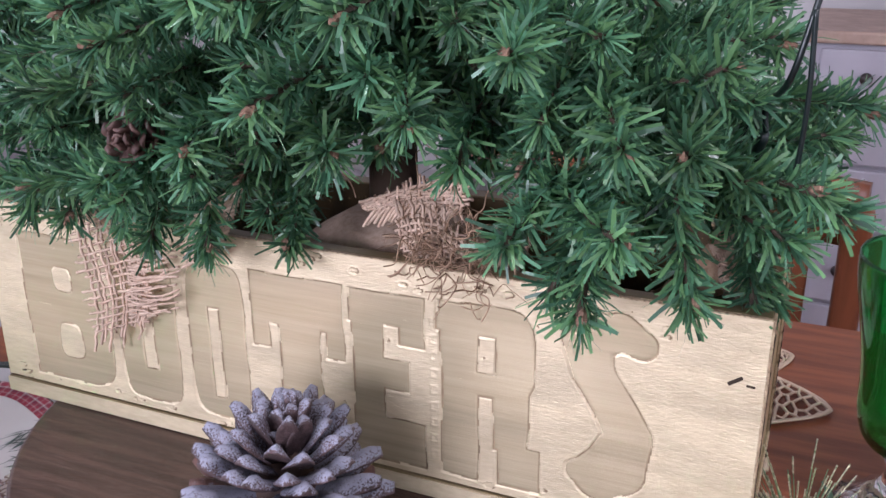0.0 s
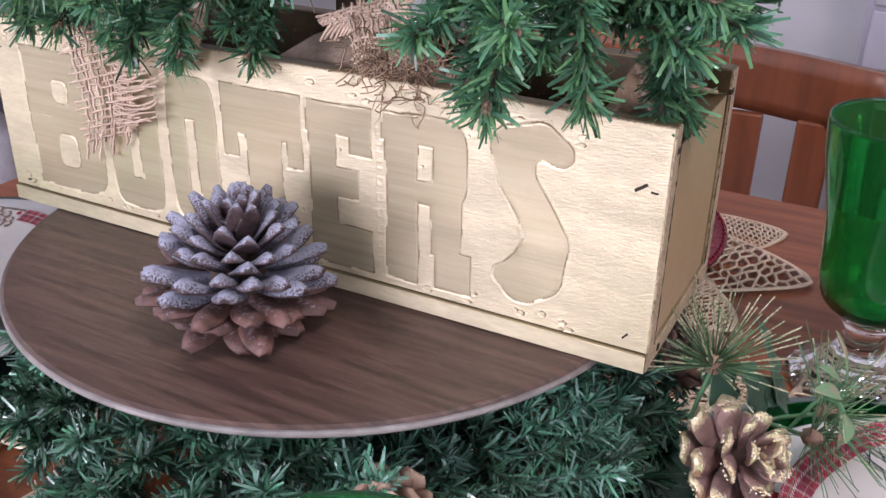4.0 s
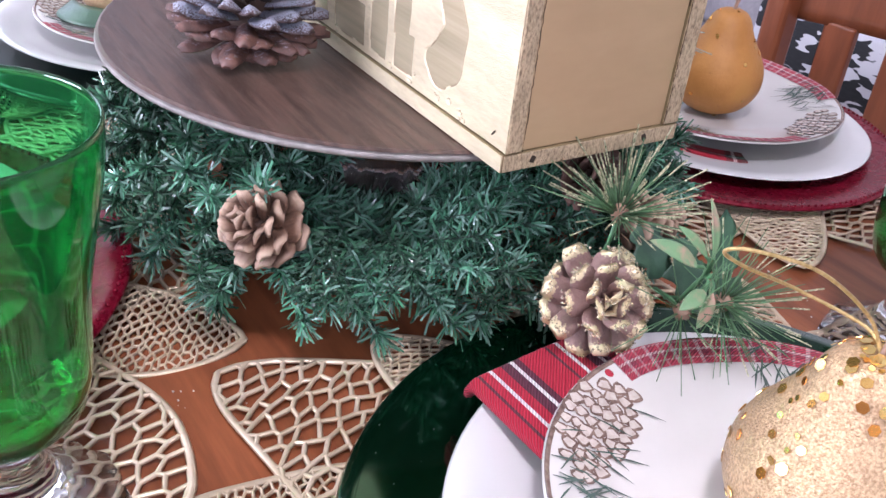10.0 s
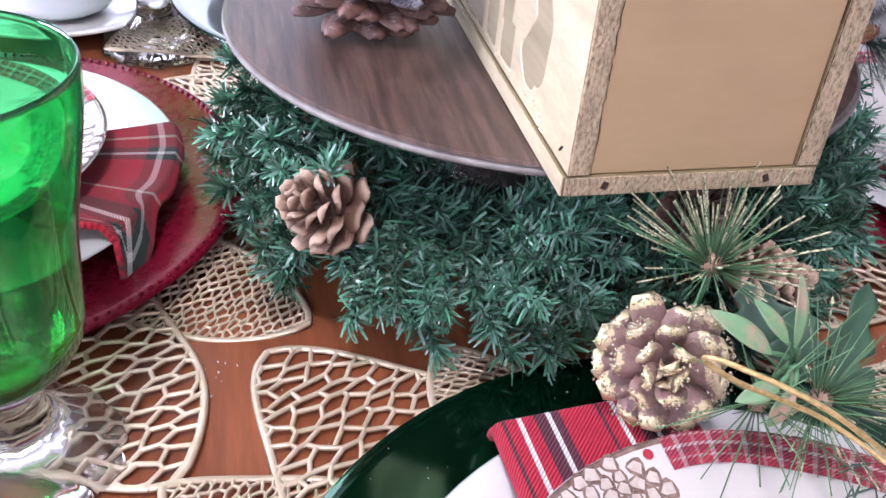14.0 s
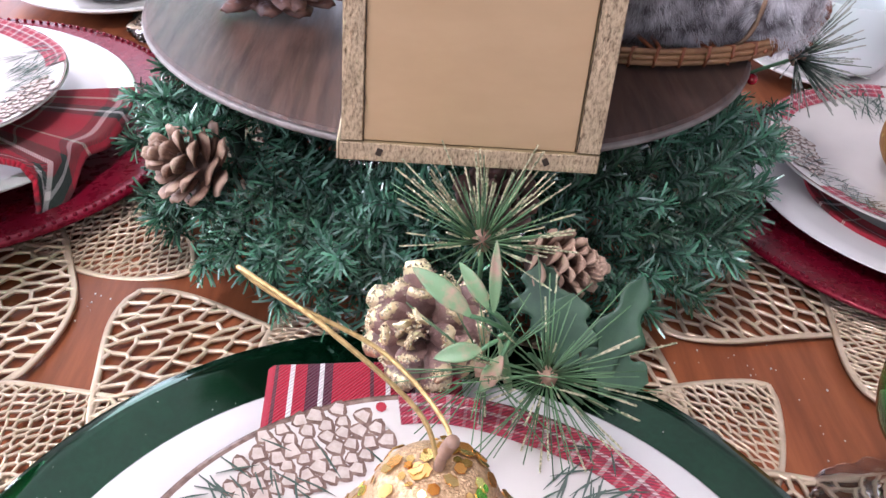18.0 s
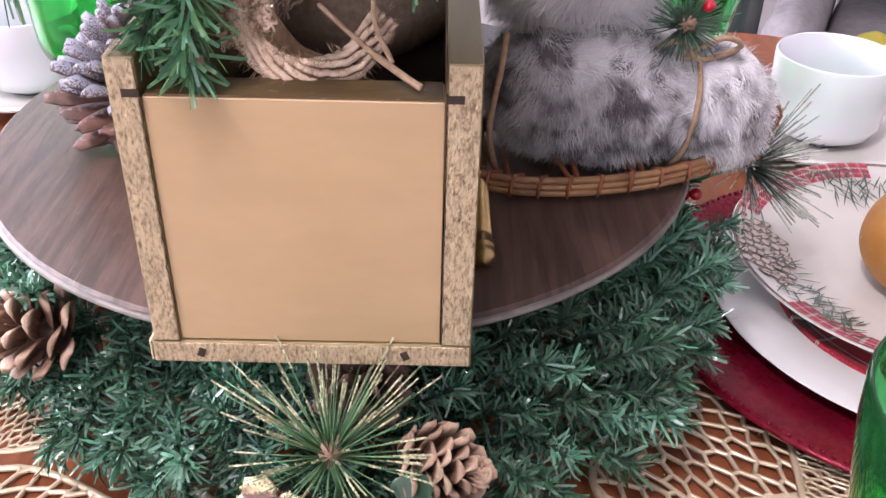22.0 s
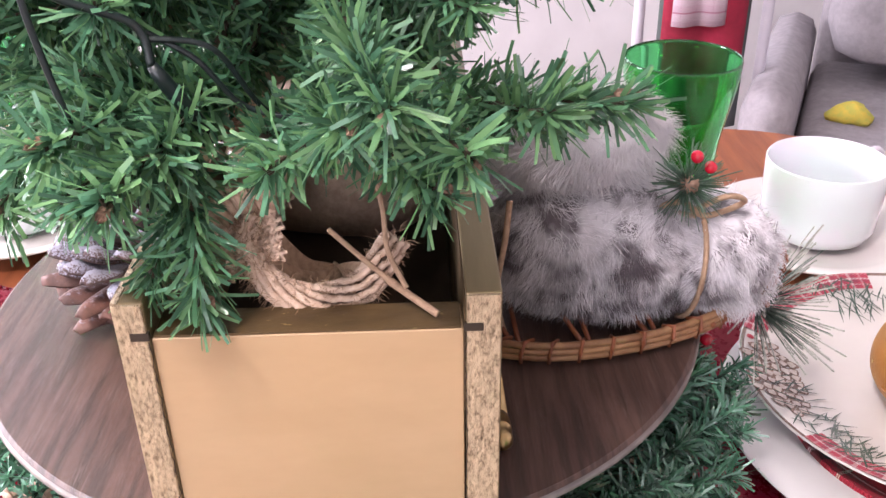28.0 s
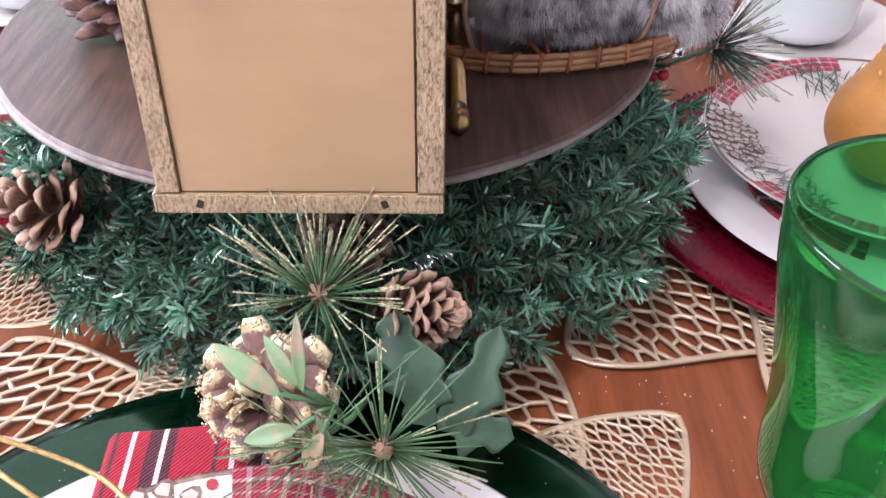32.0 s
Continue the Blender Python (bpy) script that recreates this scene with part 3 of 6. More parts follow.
def dining_chair(at):
    ch = thing("dining_chair", "orange-brown stained wooden dining chair with a curved top rail", "chair", "chairs round the table", at=at)

    def rail(z0, z1, bow):
        def fn(u, v):
            x = -0.24 + 0.48 * u
            return (x, 0.02 - bow * (1 - (2 * u - 1) ** 2) * -1, z0 + (z1 - z0) * v + 0.012 * math.sin(math.pi * u))
        me = sheet(fn, 20, 4, 0.022)
        me.materials.append(M["chair_wood"])
        return me
    part("top_rail", rail(0.748, 0.822, 0.03), "chair_wood", ch)
    part("lower_rail", rail(0.50, 0.55, 0.03), "chair_wood", ch)
    for x in (-0.165, -0.08, 0.005, 0.09, 0.17):
        part("slat", box(x - 0.021, x + 0.021, 0.033, 0.046, 0.545, 0.758, 0.003), "chair_wood", ch, smooth=False)
    for sx in (-0.235, 0.235):
        part("leg", box(sx - 0.016, sx + 0.016, 0.0, 0.032, 0, 0.80, 0.006), "chair_wood", ch, smooth=False)
        part("leg", box(sx - 0.018, sx + 0.018, -0.42, -0.385, 0, 0.43, 0.005), "chair_wood", ch, smooth=False)
    part("seat", box(-0.24, 0.24, -0.43, 0.03, 0.43, 0.455, 0.008), "chair_wood", ch, smooth=False)
    return ch


dining_chair(pose(-0.19, 0.735, 0, 0, 0, 2))
stool = thing("side_chair", "dark chair with a black and white zebra patterned cover", "chair", at=pose(-0.45, 1.02, 0, 0, 0, 6))
part("cover", box(-0.20, 0.20, -0.02, 0.02, 0.42, 0.69, 0.012), "zebra", stool, "zebra patterned back cover")
part("seat", box(-0.20, 0.20, 0.0, 0.38, 0.40, 0.44, 0.01), "chair_wood", stool, smooth=False)
for lx in (-0.18, 0.18):
    for ly in (0.02, 0.36):
        part("leg", box(lx - 0.015, lx + 0.015, ly - 0.015, ly + 0.015, 0.0, 0.405, 0.004), "chair_wood", stool, smooth=False)

dresser = thing("dresser", "white painted wooden dresser with small drawers and knobs", "dresser", at=(0.30, 1.78, 0))
part("body", box(-0.36, 0.46, 0.012, 0.42, 0.0, 0.835, 0.004), "dresser", dresser, smooth=False)
part("top", box(-0.375, 0.475, -0.01, 0.43, 0.836, 0.862, 0.005), "dresser_top", dresser, smooth=False)
for row, (a, b) in enumerate(((0.715, 0.825), (0.585, 0.705), (0.44, 0.575), (0.27, 0.43), (0.09, 0.26))):
    for x0, x1 in ((-0.345, 0.04), (0.06, 0.445)):
        d = part("drawer", box(x0, x1, -0.004, 0.011, a, b, 0.004), "dresser", dresser, smooth=False)
        for kx in ((x0 + x1) / 2 - 0.1, (x0 + x1) / 2 + 0.1):
            part("knob", moved(lathe([(0.0, 0.0), (0.006, 0.0), (0.006, 0.008), (0.013, 0.014), (0.011, 0.022), (0.0, 0.024)], 14), pose(kx, -0.0045, (a + b) / 2, 90, 0, 0)), "knob", d)
basket = thing("basket", "woven tan wicker basket on top of the dresser", "basket", at=(0.30, 1.93, 0.862))
part("weave", lathe([(0.0, 0.0), (0.13, 0.0), (0.15, 0.05), (0.145, 0.12), (0.135, 0.12), (0.135, 0.03), (0.0, 0.012)], 30, lambda r, z, a: r * (1 + 0.02 * math.sin(24 * a))), "basket", basket)
part("rim", lathe([(0.135, 0.115), (0.152, 0.117), (0.152, 0.128), (0.135, 0.13), (0.135, 0.115)], 30), "rattan", basket)


def armchair(at):
    ch = thing("armchair", "grey upholstered armchair with rounded arms", "armchair", at=at)
    part("seat", box(-0.398, 0.398, -0.34, 0.30, 0.22, 0.41, 0.04), "grey_fabric", ch)
    part("backrest", box(-0.40, 0.40, 0.31, 0.44, 0.20, 0.90, 0.06), "grey_fabric", ch)
    part("back_cushion", box(-0.38, 0.38, 0.02, 0.308, 0.455, 0.70, 0.09), "grey_fabric", ch)
    for s in (-1, 1):
        part("arm", box(s * 0.45 - 0.05, s * 0.45 + 0.05, -0.36, 0.3, 0.2, 0.52, 0.045), "grey_fabric", ch)
    for sx in (-0.3, 0.3):
        for sy in (-0.28, 0.32):
            part("foot", box(sx - 0.025, sx + 0.025, sy - 0.025, sy + 0.025, 0, 0.252, 0.006), "chair_wood", ch, smooth=False)
    return ch


armchair(pose(-1.525, 1.285, 0, 0, 0, 65))
toy = thing("yellow_blanket", "yellow and green crumpled blanket on the grey armchair", "blanket", at=(-1.54, 0.96, 0.411))
part("folds", lathe([(0.0, 0.0), (0.04, 0.0), (0.044, 0.010), (0.030, 0.024), (0.012, 0.034), (0.0, 0.036)], 28, lambda r, z, a: r * (1 + 0.18 * math.sin(3 * a + 20 * z) + 0.08 * math.sin(7 * a))), "yellow_cloth", toy)
rack = thing("towel_rack", "white painted rail hung with a red cloth and striped towel", "rack", at=(-1.56, 0.64, 0))
for ry in (-0.125, 0.125):
    part("post", tube([(0, ry, 0), (0, ry, 1.16)], 0.011, 12), "dresser", rack)
    part("foot", box(-0.12, 0.12, ry - 0.018, ry + 0.018, 0.0, 0.022, 0.005), "dresser", rack, smooth=False)
part("rail", tube([(0, -0.125, 1.15), (0, 0.125, 1.15)], 0.010, 12), "dresser", rack)
for nm, a, b, z0, material, label in (("red_cloth", -0.085, 0.075, 0.515, "red_cloth", "plain dark red hanging cloth"), ("striped_towel", -0.07, 0.030, 0.615, "tea_towel", "pink and white striped hanging towel"), ("green_cloth", -0.09, 0.085, 0.40, "green_cloth", "dark green striped hanging cloth")):
    off = {"green_cloth": 0.014, "red_cloth": 0.026, "striped_towel": 0.038}[nm]

    def fn(u, v, a=a, b=b, z0=z0, off=off):
        y = a + (b - a) * u
        return (off + 0.006 * math.sin(11 * u + a * 9) * min(1, v * 3), y, 1.165 - v * (1.165 - z0))
    sheet_part(nm, sheet(fn, 14, 10, 0.004, (b - a, 1.165 - z0)), material, rack, label)


# ---- place settings ----
def polar(c, r, deg):
    return c[0] + r * math.cos(radians(deg)), c[1] + r * math.sin(radians(deg))


def honeycomb_leaf(length, width, cell, seed, bend):
    """A pierced vinyl leaf: a net of uneven cells inside a pointed outline with a raised rim. It lies along +x."""
    rnd = random.Random(seed)
    sharp = 0.72

    def half(u):
        return width * max(0.0, math.sin(math.pi * min(1, max(0, u)) ** sharp)) ** 0.66 * (1 + 0.07 * math.sin(9 * u + seed))

    def height(x, y):
        return 0.0012 + bend * (math.sin(x * 34 + seed) * 0.5 + 0.5) * (x / length) + 0.25 * bend * math.sin(y * 60)

    def inside(p):
        return 0 < p[0] < length and abs(p[1]) < half(p[0] / length)
    V, F = [], []

    def bar(p, q, w):
        d = Vector((q[0] - p[0], q[1] - p[1], 0))
        if d.length < 1e-6:
            return
        n = Vector((-d.y, d.x, 0)).normalized() * w
        o = len(V)
        for s in (p, q):
            z = height(*s)
            V.extend([(s[0] + n.x, s[1] + n.y, z - 0.0006), (s[0] - n.x, s[1] - n.y, z - 0.0006), (s[0] - 0.55 * n.x, s[1] - 0.55 * n.y, z + 0.0007), (s[0] + 0.55 * n.x, s[1] + 0.55 * n.y, z + 0.0007)])
        F.extend([(o, o + 1, o + 5, o + 4), (o + 1, o + 2, o + 6, o + 5), (o + 2, o + 3, o + 7, o + 6), (o + 3, o, o + 4, o + 7)])
    node = {}
    dx, dy = cell * 1.5, cell * math.sqrt(3) / 2

    def at(i, j):
        if (i, j) not in node:
            x = cell * (0.75 * i) + (0.25 * cell if (i + j) % 2 else -0.25 * cell) * 0.67
            node[i, j] = (x + rnd.uniform(-1, 1) * cell * 0.25, j * dy + rnd.uniform(-1, 1) * cell * 0.25)
        return node[i, j]
    ni, nj = int(length / (0.75 * cell)) + 2, int(width / dy) + 2
    w = 0.0014 if cell > 0.006 else 0.00088
    for i in range(-1, ni):
        for j in range(-nj, nj + 1):
            links = [(i, j + 1)]
            if (i + j) % 2:
                links.append((i + 1, j))
            for k in links:
                p, q = at(i, j), at(*k)
                if inside(p) and inside(q):
                    bar(p, q, w)
                elif inside(p) or inside(q):
                    a, b = (p, q) if inside(p) else (q, p)
                    for _ in range(7):
                        mid = ((a[0] + b[0]) / 2, (a[1] + b[1]) / 2)
                        if inside(mid):
                            a = mid
                        else:
                            b = mid
                    bar(p if inside(p) else q, a, w)
    edge = [(length * u / 36, half(u / 36)) for u in range(37)] + [(length * u / 36, -half(u / 36)) for u in range(35, 0, -1)]
    for p, q in zip(edge, edge[1:] + edge[:1]):
        bar(p, q, 0.0021)
    return V, F


def placemat(c, leaves, label):
    pm = thing("placemat", label, "placemat", "gold leaf placemats", at=(c[0], c[1], TZ))
    for k, (deg, reach, big) in enumerate(leaves):
        me = honeycomb_leaf(0.165 if big else 0.15, 0.054 if big else 0.042, 0.0094 if big else 0.0045, k + int(abs(deg)), 0.003 if big else 0.007)
        x, y = polar((0, 0), reach - (0.165 if big else 0.15), deg)
        part("leaf", me, "gold_vinyl", pm, "gold leaf with large open cells" if big else "gold leaf with fine cells", m=pose(x, y, 0.0004 + 0.0014 * (k % 2), 0, 0, deg))
    return pm


def plate_profile(r, h, well, t=0.004):
    return [(0.0, 0.002), (well * 0.7, 0.002), (well * 0.74, 0.0), (well * 0.78, 0.002), (well, 0.004), (r * 0.86, h * 0.62), (r - 0.001, h - t * 0.5), (r, h - t * 0.2), (r - 0.0015, h), (r * 0.86, h * 0.62 + t), (well * 0.98, 0.004 + t), (well * 0.86, 0.003 + t), (0.0, 0.002 + t)]


def charger(c, material, label, beads, size=1.0):
    ch = thing("charger_plate", label, "charger plate", "charger plates", at=Matrix.Translation((c[0], c[1], TZ + 0.0045)) @ Matrix.Scale(size, 4))
    part("disc", lathe([(0.0, 0.0), (0.10, 0.0), (0.122, 0.003), (0.166, 0.010), (0.171, 0.0115), (0.1735, 0.0135), (0.172, 0.0155), (0.165, 0.0145), (0.123, 0.0075), (0.10, 0.005), (0.0, 0.005)], 96), material, ch)
    if beads:
        bm = bmesh.new()
        bmesh.ops.create_icosphere(bm, subdivisions=1, radius=0.0015)
        one = [tuple(v.co) for v in bm.verts], [tuple(v.index for v in f.verts) for f in bm.faces]
        bm.free()
        n = 168
        ob = part("beaded_rim", join(*[moved(one, Matrix.Translation((0.1695 * math.cos(2 * math.pi * k / n), 0.1695 * math.sin(2 * math.pi * k / n), 0.0158))) for k in range(n)]), material, ch)
        ob["kind"] = "stuff"
    return ch


def dinner_plate(c, size=1.0, z=0.0105, flat=1.0):
    ob = thing("dinner_plate", "plain white glazed dinner plate on a charger", "plate", "dinner plates", at=Matrix.Translation((c[0], c[1], TZ + z)) @ Matrix.Diagonal((size, size, size * flat, 1)))
    part("dish", lathe(plate_profile(0.139, 0.022, 0.088), 96), "white_china", ob)
    return ob


def salad_plate(c, z, turn, seed, size=1.0):
    """A cream plate with printed plaid ribbon, pine cones and sprigs round its edge."""
    ob = thing("salad_plate", "cream salad plate printed with plaid ribbon, pine cones and sprigs", "plate", "salad plates", at=pose(c[0], c[1], z, 0, 0, turn) @ Matrix.Scale(size, 4))
    prof = plate_profile(0.106, 0.019, 0.062, 0.0035)
    part("dish", lathe(prof, 96), "cream_china", ob)
    top = sorted([(r, zz) for r, zz in prof[8:]])
    part("rim_print", lathe([(0.1030, 0.0186), (0.1040, 0.0191), (0.1052, 0.0193), (0.1040, 0.0189), (0.1030, 0.0186)], 96), "print_brown", ob, "thin brown printed rim line")
    rnd = random.Random(seed)

    def lift(r):
        for (r0, z0), (r1, z1) in zip(top, top[1:]):
            if r0 <= r <= r1:
                return z0 + (z1 - z0) * (r - r0) / (r1 - r0) + 0.0006
        return top[-1][1] + 0.0006

    def spot(r, deg):
        return (r * math.cos(radians(deg)), r * math.sin(radians(deg)), lift(r))

    def blade(r0, d0, r1, d1, w):
        a, b = Vector(spot(r0, d0)), Vector(spot(r1, d1))
        n = (b - a).cross(Vector((0, 0, 1))).normalized() * w
        mid = Vector(spot((r0 + r1) / 2, (d0 + d1) / 2))
        up = Vector((0, 0, 0.0004))
        return [q + up for q in (a - n * 0.4, a + n * 0.4, mid + n, b + n * 0.2, b - n * 0.2, mid - n)], [(0, 1, 2, 5), (5, 2, 3, 4)]
    for a0, a1 in ((-22, 42), (97, 158), (217, 278)):
        def ribbon(u, v, a0=a0, a1=a1):
            return spot(0.0915 + 0.0132 * v + 0.0008 * math.sin(9 * u), a0 + (a1 - a0) * u)
        sheet_part("ribbon_print", sheet(ribbon, 26, 4, 0.0, (radians(a1 - a0) * 0.09, 0.018)), "ribbon_plaid", ob, "printed red plaid ribbon")
    for a0, a1 in ((42, 116), (156, 236), (276, 360)):
        greens, browns, creams = [], [], []
        for k in range(70):
            d, r = a1 - abs(rnd.gauss(0, 0.3)) * (a1 - a0), rnd.uniform(0.078, 0.103)
            greens.append(blade(r, d, r - rnd.uniform(0.006, 0.018), d + rnd.uniform(-9, 9), 0.00052))
        for row in range(10):
            for k in range(6):
                f = row / 9
                if abs(k - 2.5) > 3.2 * math.sin(math.pi * (0.12 + 0.8 * f)):
                    continue
                d = a0 + 4 + f * (a1 - a0) * 0.52 + 1.1 * (k % 2) + rnd.uniform(-0.5, 0.5)
                r = 0.0765 + 0.0050 * k + rnd.uniform(-0.0005, 0.0005)
                s = 0.0035 * rnd.uniform(0.85, 1.15)
                tw = rnd.uniform(-0.4, 0.4)
                ring = [(s * (1.25 if math.cos(t) > 0 else 0.8) * math.cos(t), s * 0.95 * math.sin(t) * (1.1 - 0.35 * math.cos(t))) for t in [2 * math.pi * q / 9 for q in range(9)]]
                browns.append(([spot(r + x * math.sin(tw) + y * math.cos(tw), d + math.degrees((x * math.cos(tw) - y * math.sin(tw)) / r)) for x, y in ring], [tuple(range(9))]))
                lift2 = [(0.80 * x * rnd.uniform(0.8, 1.1) + 0.0003, 0.76 * y * rnd.uniform(0.8, 1.1) + 0.0001) for x, y in ring[::2]]
                creams.append(([(p[0], p[1], p[2] + 0.0003) for p in [spot(r + x * math.sin(tw) + y * math.cos(tw), d + math.degrees((x * math.cos(tw) - y * math.sin(tw)) / r)) for x, y in lift2]], [tuple(range(5))]))
        part("sprig_print", join(*greens), "print_green", ob, "printed dark green pine sprig")["kind"] = "stuff"
        part("cone_print", join(*browns), "print_brown", ob, "printed brown pine cone")["kind"] = "stuff"
        part("cone_highlight_print", join(*creams), "print_cream", ob)["kind"] = "stuff"
        part("berry_print", join(*[([spot(0.1 + 0.0022 * math.cos(t), a0 + 4 + math.degrees(0.0022 * math.sin(t) / 0.1)) for t in [2 * math.pi * q / 8 for q in range(8)]], [tuple(range(8))])]), "print_red", ob)["kind"] = "stuff"
    part("snowflake_print", join(*[blade(0.002 + 0.004 * (k % 3), 60 * (k // 3), 0.006 + 0.006 * (k % 3), 60 * (k // 3) + 28 * (k % 3 - 1), 0.0005) for k in range(18)]), "print_brown", ob, "printed brown snowflake")["kind"] = "stuff"
    return ob


S0, S1, S2, S3 = (0.150, 0.040), (-0.214, -0.287), (-0.198, 0.376), (-0.513, 0.009)
placemat(S0, [(133, 0.238, 0), (151, 0.235, 1), (171, 0.215, 0), (197, 0.215, 0), (214.7, 0.262, 1), (236, 0.235, 0), (110, 0.24, 1), (258, 0.24, 1), (90, 0.235, 0), (70, 0.24, 1), (280, 0.24, 0), (300, 0.24, 1)], "gold pierced vinyl placemat of overlapping leaves under a green charger")
placemat(S1, [(57, 0.238, 0), (31, 0.264, 1), (80, 0.232, 1), (10, 0.235, 0), (104, 0.25, 0), (128, 0.25, 1), (-12, 0.25, 1)], "gold pierced vinyl placemat of overlapping leaves under a red charger")
placemat(S2, [(-55, 0.250, 1), (-29, 0.222, 0), (-1, 0.232, 1), (-78, 0.22, 0), (22, 0.214, 0), (-100, 0.235, 1), (-124, 0.235, 0)], "gold pierced vinyl placemat of overlapping leaves under a red charger")
placemat(S3, [(-40, 0.235, 1), (-65, 0.24, 0), (-88, 0.24, 1), (-15, 0.22, 0), (35, 0.235, 1), (60, 0.24, 0), (-112, 0.24, 0)], "gold pierced vinyl placemat of overlapping leaves under a dark charger")
charger(S0, "green_charger", "glossy metallic green charger plate on a gold placemat", False)
charger(S1, "red_charger", "glossy dark red charger plate with a beaded rim", True)
charger((-0.184, 0.366), "red_charger", "glossy dark red charger plate with a beaded rim", True, 0.86)
charger(S3, "dark_charger", "dark glossy green charger plate across the table", False)
P0, P1, P2 = (0.162, 0.042), (-0.209, -0.289), (-0.189, 0.375)
Q0, Q1, Q2 = (0.165, 0.044), (-0.196, -0.292), (-0.214, 0.383)
for c in (P0, P1, S3):
    dinner_plate(c)
dinner_plate(P2, 0.885, 0.0095, 0.66)
salad_plate(Q0, TZ + 0.036, 146, 1)
salad_plate(Q1, TZ + 0.036, 15, 2)
salad_plate(Q2, TZ + 0.0150, 200, 3, 1.07)
salad_plate(S3, TZ + 0.021, 300, 4)


def napkin(name, fn, uv, material, label, nu=40, nv=30):
    ob = thing(name, label, "napkin", "napkins")
    sheet_part("cloth", sheet(fn, nu, nv, 0.0035, uv), material, ob)
    return ob


def flat_fold(u, v):
    """A folded strip between the two plates: its outer end lies flat, its left edge is a rounded fold."""
    x = 0.0225 + 0.060 * u + 0.007 * (1 - v)
    w = v * 0.092
    r = 0.0045
    if w < r * math.pi:
        a = w / r
        y, z = -0.022 - r * math.sin(a), -r * (1 + math.cos(a)) + 0.0
    else:
        y, z = -0.022 + (w - r * math.pi), 0.0
    lip = max(0.0, 0.06 - u) * 0.10
    return (x, y + 0.16 * (x - 0.03) * 0.3, TZ + 0.0432 + z - lip + 0.0008 * math.sin(60 * y))


napkin("striped_napkin", flat_fold, (0.056, 0.092), "napkin_stripe", "folded red napkin with white and maroon stripes between plates")


def draped(u, v):
    """A tartan napkin laid over the plate's edge; one corner curls down to the charger."""
    ang = radians(45 + 56 * v)
    tail = math.exp(-((v - 0.22) / 0.085) ** 2)
    out = 0.106 + 0.040 * min(1.0, v / 0.20) ** 0.7 + 0.030 * tail
    s = 0.040 + u * (out - 0.040)
    hang = max(0.0, s - 0.138)
    z = TZ + 0.0375 + (0.0022 * math.sin(19 * v + 1) + 0.0045 * math.exp(-((v - 0.12) / 0.09) ** 2)) * u * u
    r = s - 0.55 * hang
    ang += 0.14 * tail * (hang / 0.03) * -1.0
    return (P1[0] + r * math.cos(ang), P1[1] + r * math.sin(ang), z - 0.85 * hang)


napkin("tartan_napkin", draped, (0.11, 0.13), "napkin_tartan", "red and green tartan napkin draped over a white plate")


def tucked(u, v):
    """A folded napkin that lies between the two plates, its edge just short of the upper rim."""
    ang = radians(-140 + 110 * v)
    s = 0.066 + u * 0.017
    return (P2[0] + s * math.cos(ang), P2[1] + s * math.sin(ang), TZ + 0.0160 + 0.19 * max(0.0, s - 0.074) + 0.0006 * math.sin(9 * v + 2 * u))


napkin("tartan_napkin", tucked, (0.05, 0.17), "napkin_tartan", "red and green tartan napkin tucked between two plates")


def pear(at, size, material, label, sequins, seed, lean=0.0):
    ob = thing("pear_ornament", label, "ornament", "pear ornaments", at=pose(*at, lean, 0, 30 * seed))
    prof = [(0.0, 0.0), (0.012, 0.001), (0.026, 0.008), (0.035, 0.020), (0.0375, 0.032), (0.0355, 0.044), (0.030, 0.055), (0.0235, 0.065), (0.019, 0.074), (0.016, 0.081), (0.011, 0.0865), (0.004, 0.0885), (0.0, 0.0885)]
    pts = spline([(r, 0, z) for r, z in prof], 4)
    prof = [(max(0.0, p.x) * size, p.z * size) for p in pts]
    part("fruit", lathe(prof, 64, lambda r, z, a: r * (1 + 0.015 * math.sin(2 * a + 1))), material, ob)
    part("stem", tube(spline([(0, 0, 0.086 * size), (0.001, 0, 0.092 * size), (0.002, 0.001, 0.097 * size), (0.004, 0.001, 0.101 * size)]), [0.0015] * 12 + [0.0019] * 13, 10), "stem", ob)
    if sequins:
        rnd = random.Random(seed)
        vfs = []
        for _ in range(sequins):
            k = rnd.randrange(3, len(prof) - 4)
            k = min(len(prof) - 5, int(8 + abs(rnd.gauss(0, 1)) * 13)) if rnd.random() < 0.4 else k
            r, z = prof[k]
            a = rnd.uniform(0, 2 * math.pi)
            n = Vector((math.cos(a) * (prof[k + 1][1] - prof[k - 1][1]), math.sin(a) * (prof[k + 1][1] - prof[k - 1][1]), prof[k - 1][0] - prof[k + 1][0])).normalized()
            n = (n + Vector((rnd.gauss(0, 0.16), rnd.gauss(0, 0.16), rnd.gauss(0, 0.16)))).normalized()
            s = rnd.choice((0.0012, 0.0018, 0.0023))
            hexa = [(s * math.cos(q * math.pi / 3), s * math.sin(q * math.pi / 3), 0.0009) for q in range(6)] + [(s * math.cos(q * math.pi / 3), s * math.sin(q * math.pi / 3), 0.0006) for q in range(6)]
            vfs.append(moved((hexa, [tuple(range(6))] + [(q, q + 6, (q + 1) % 6 + 6, (q + 1) % 6) for q in range(6)]), aim((r * math.cos(a), r * math.sin(a), z), n)))
        g = part("sequin_coat", join(*vfs), "sequin", ob, "scattered gold sequins", smooth=False)
        g["kind"] = "stuff"
    return ob


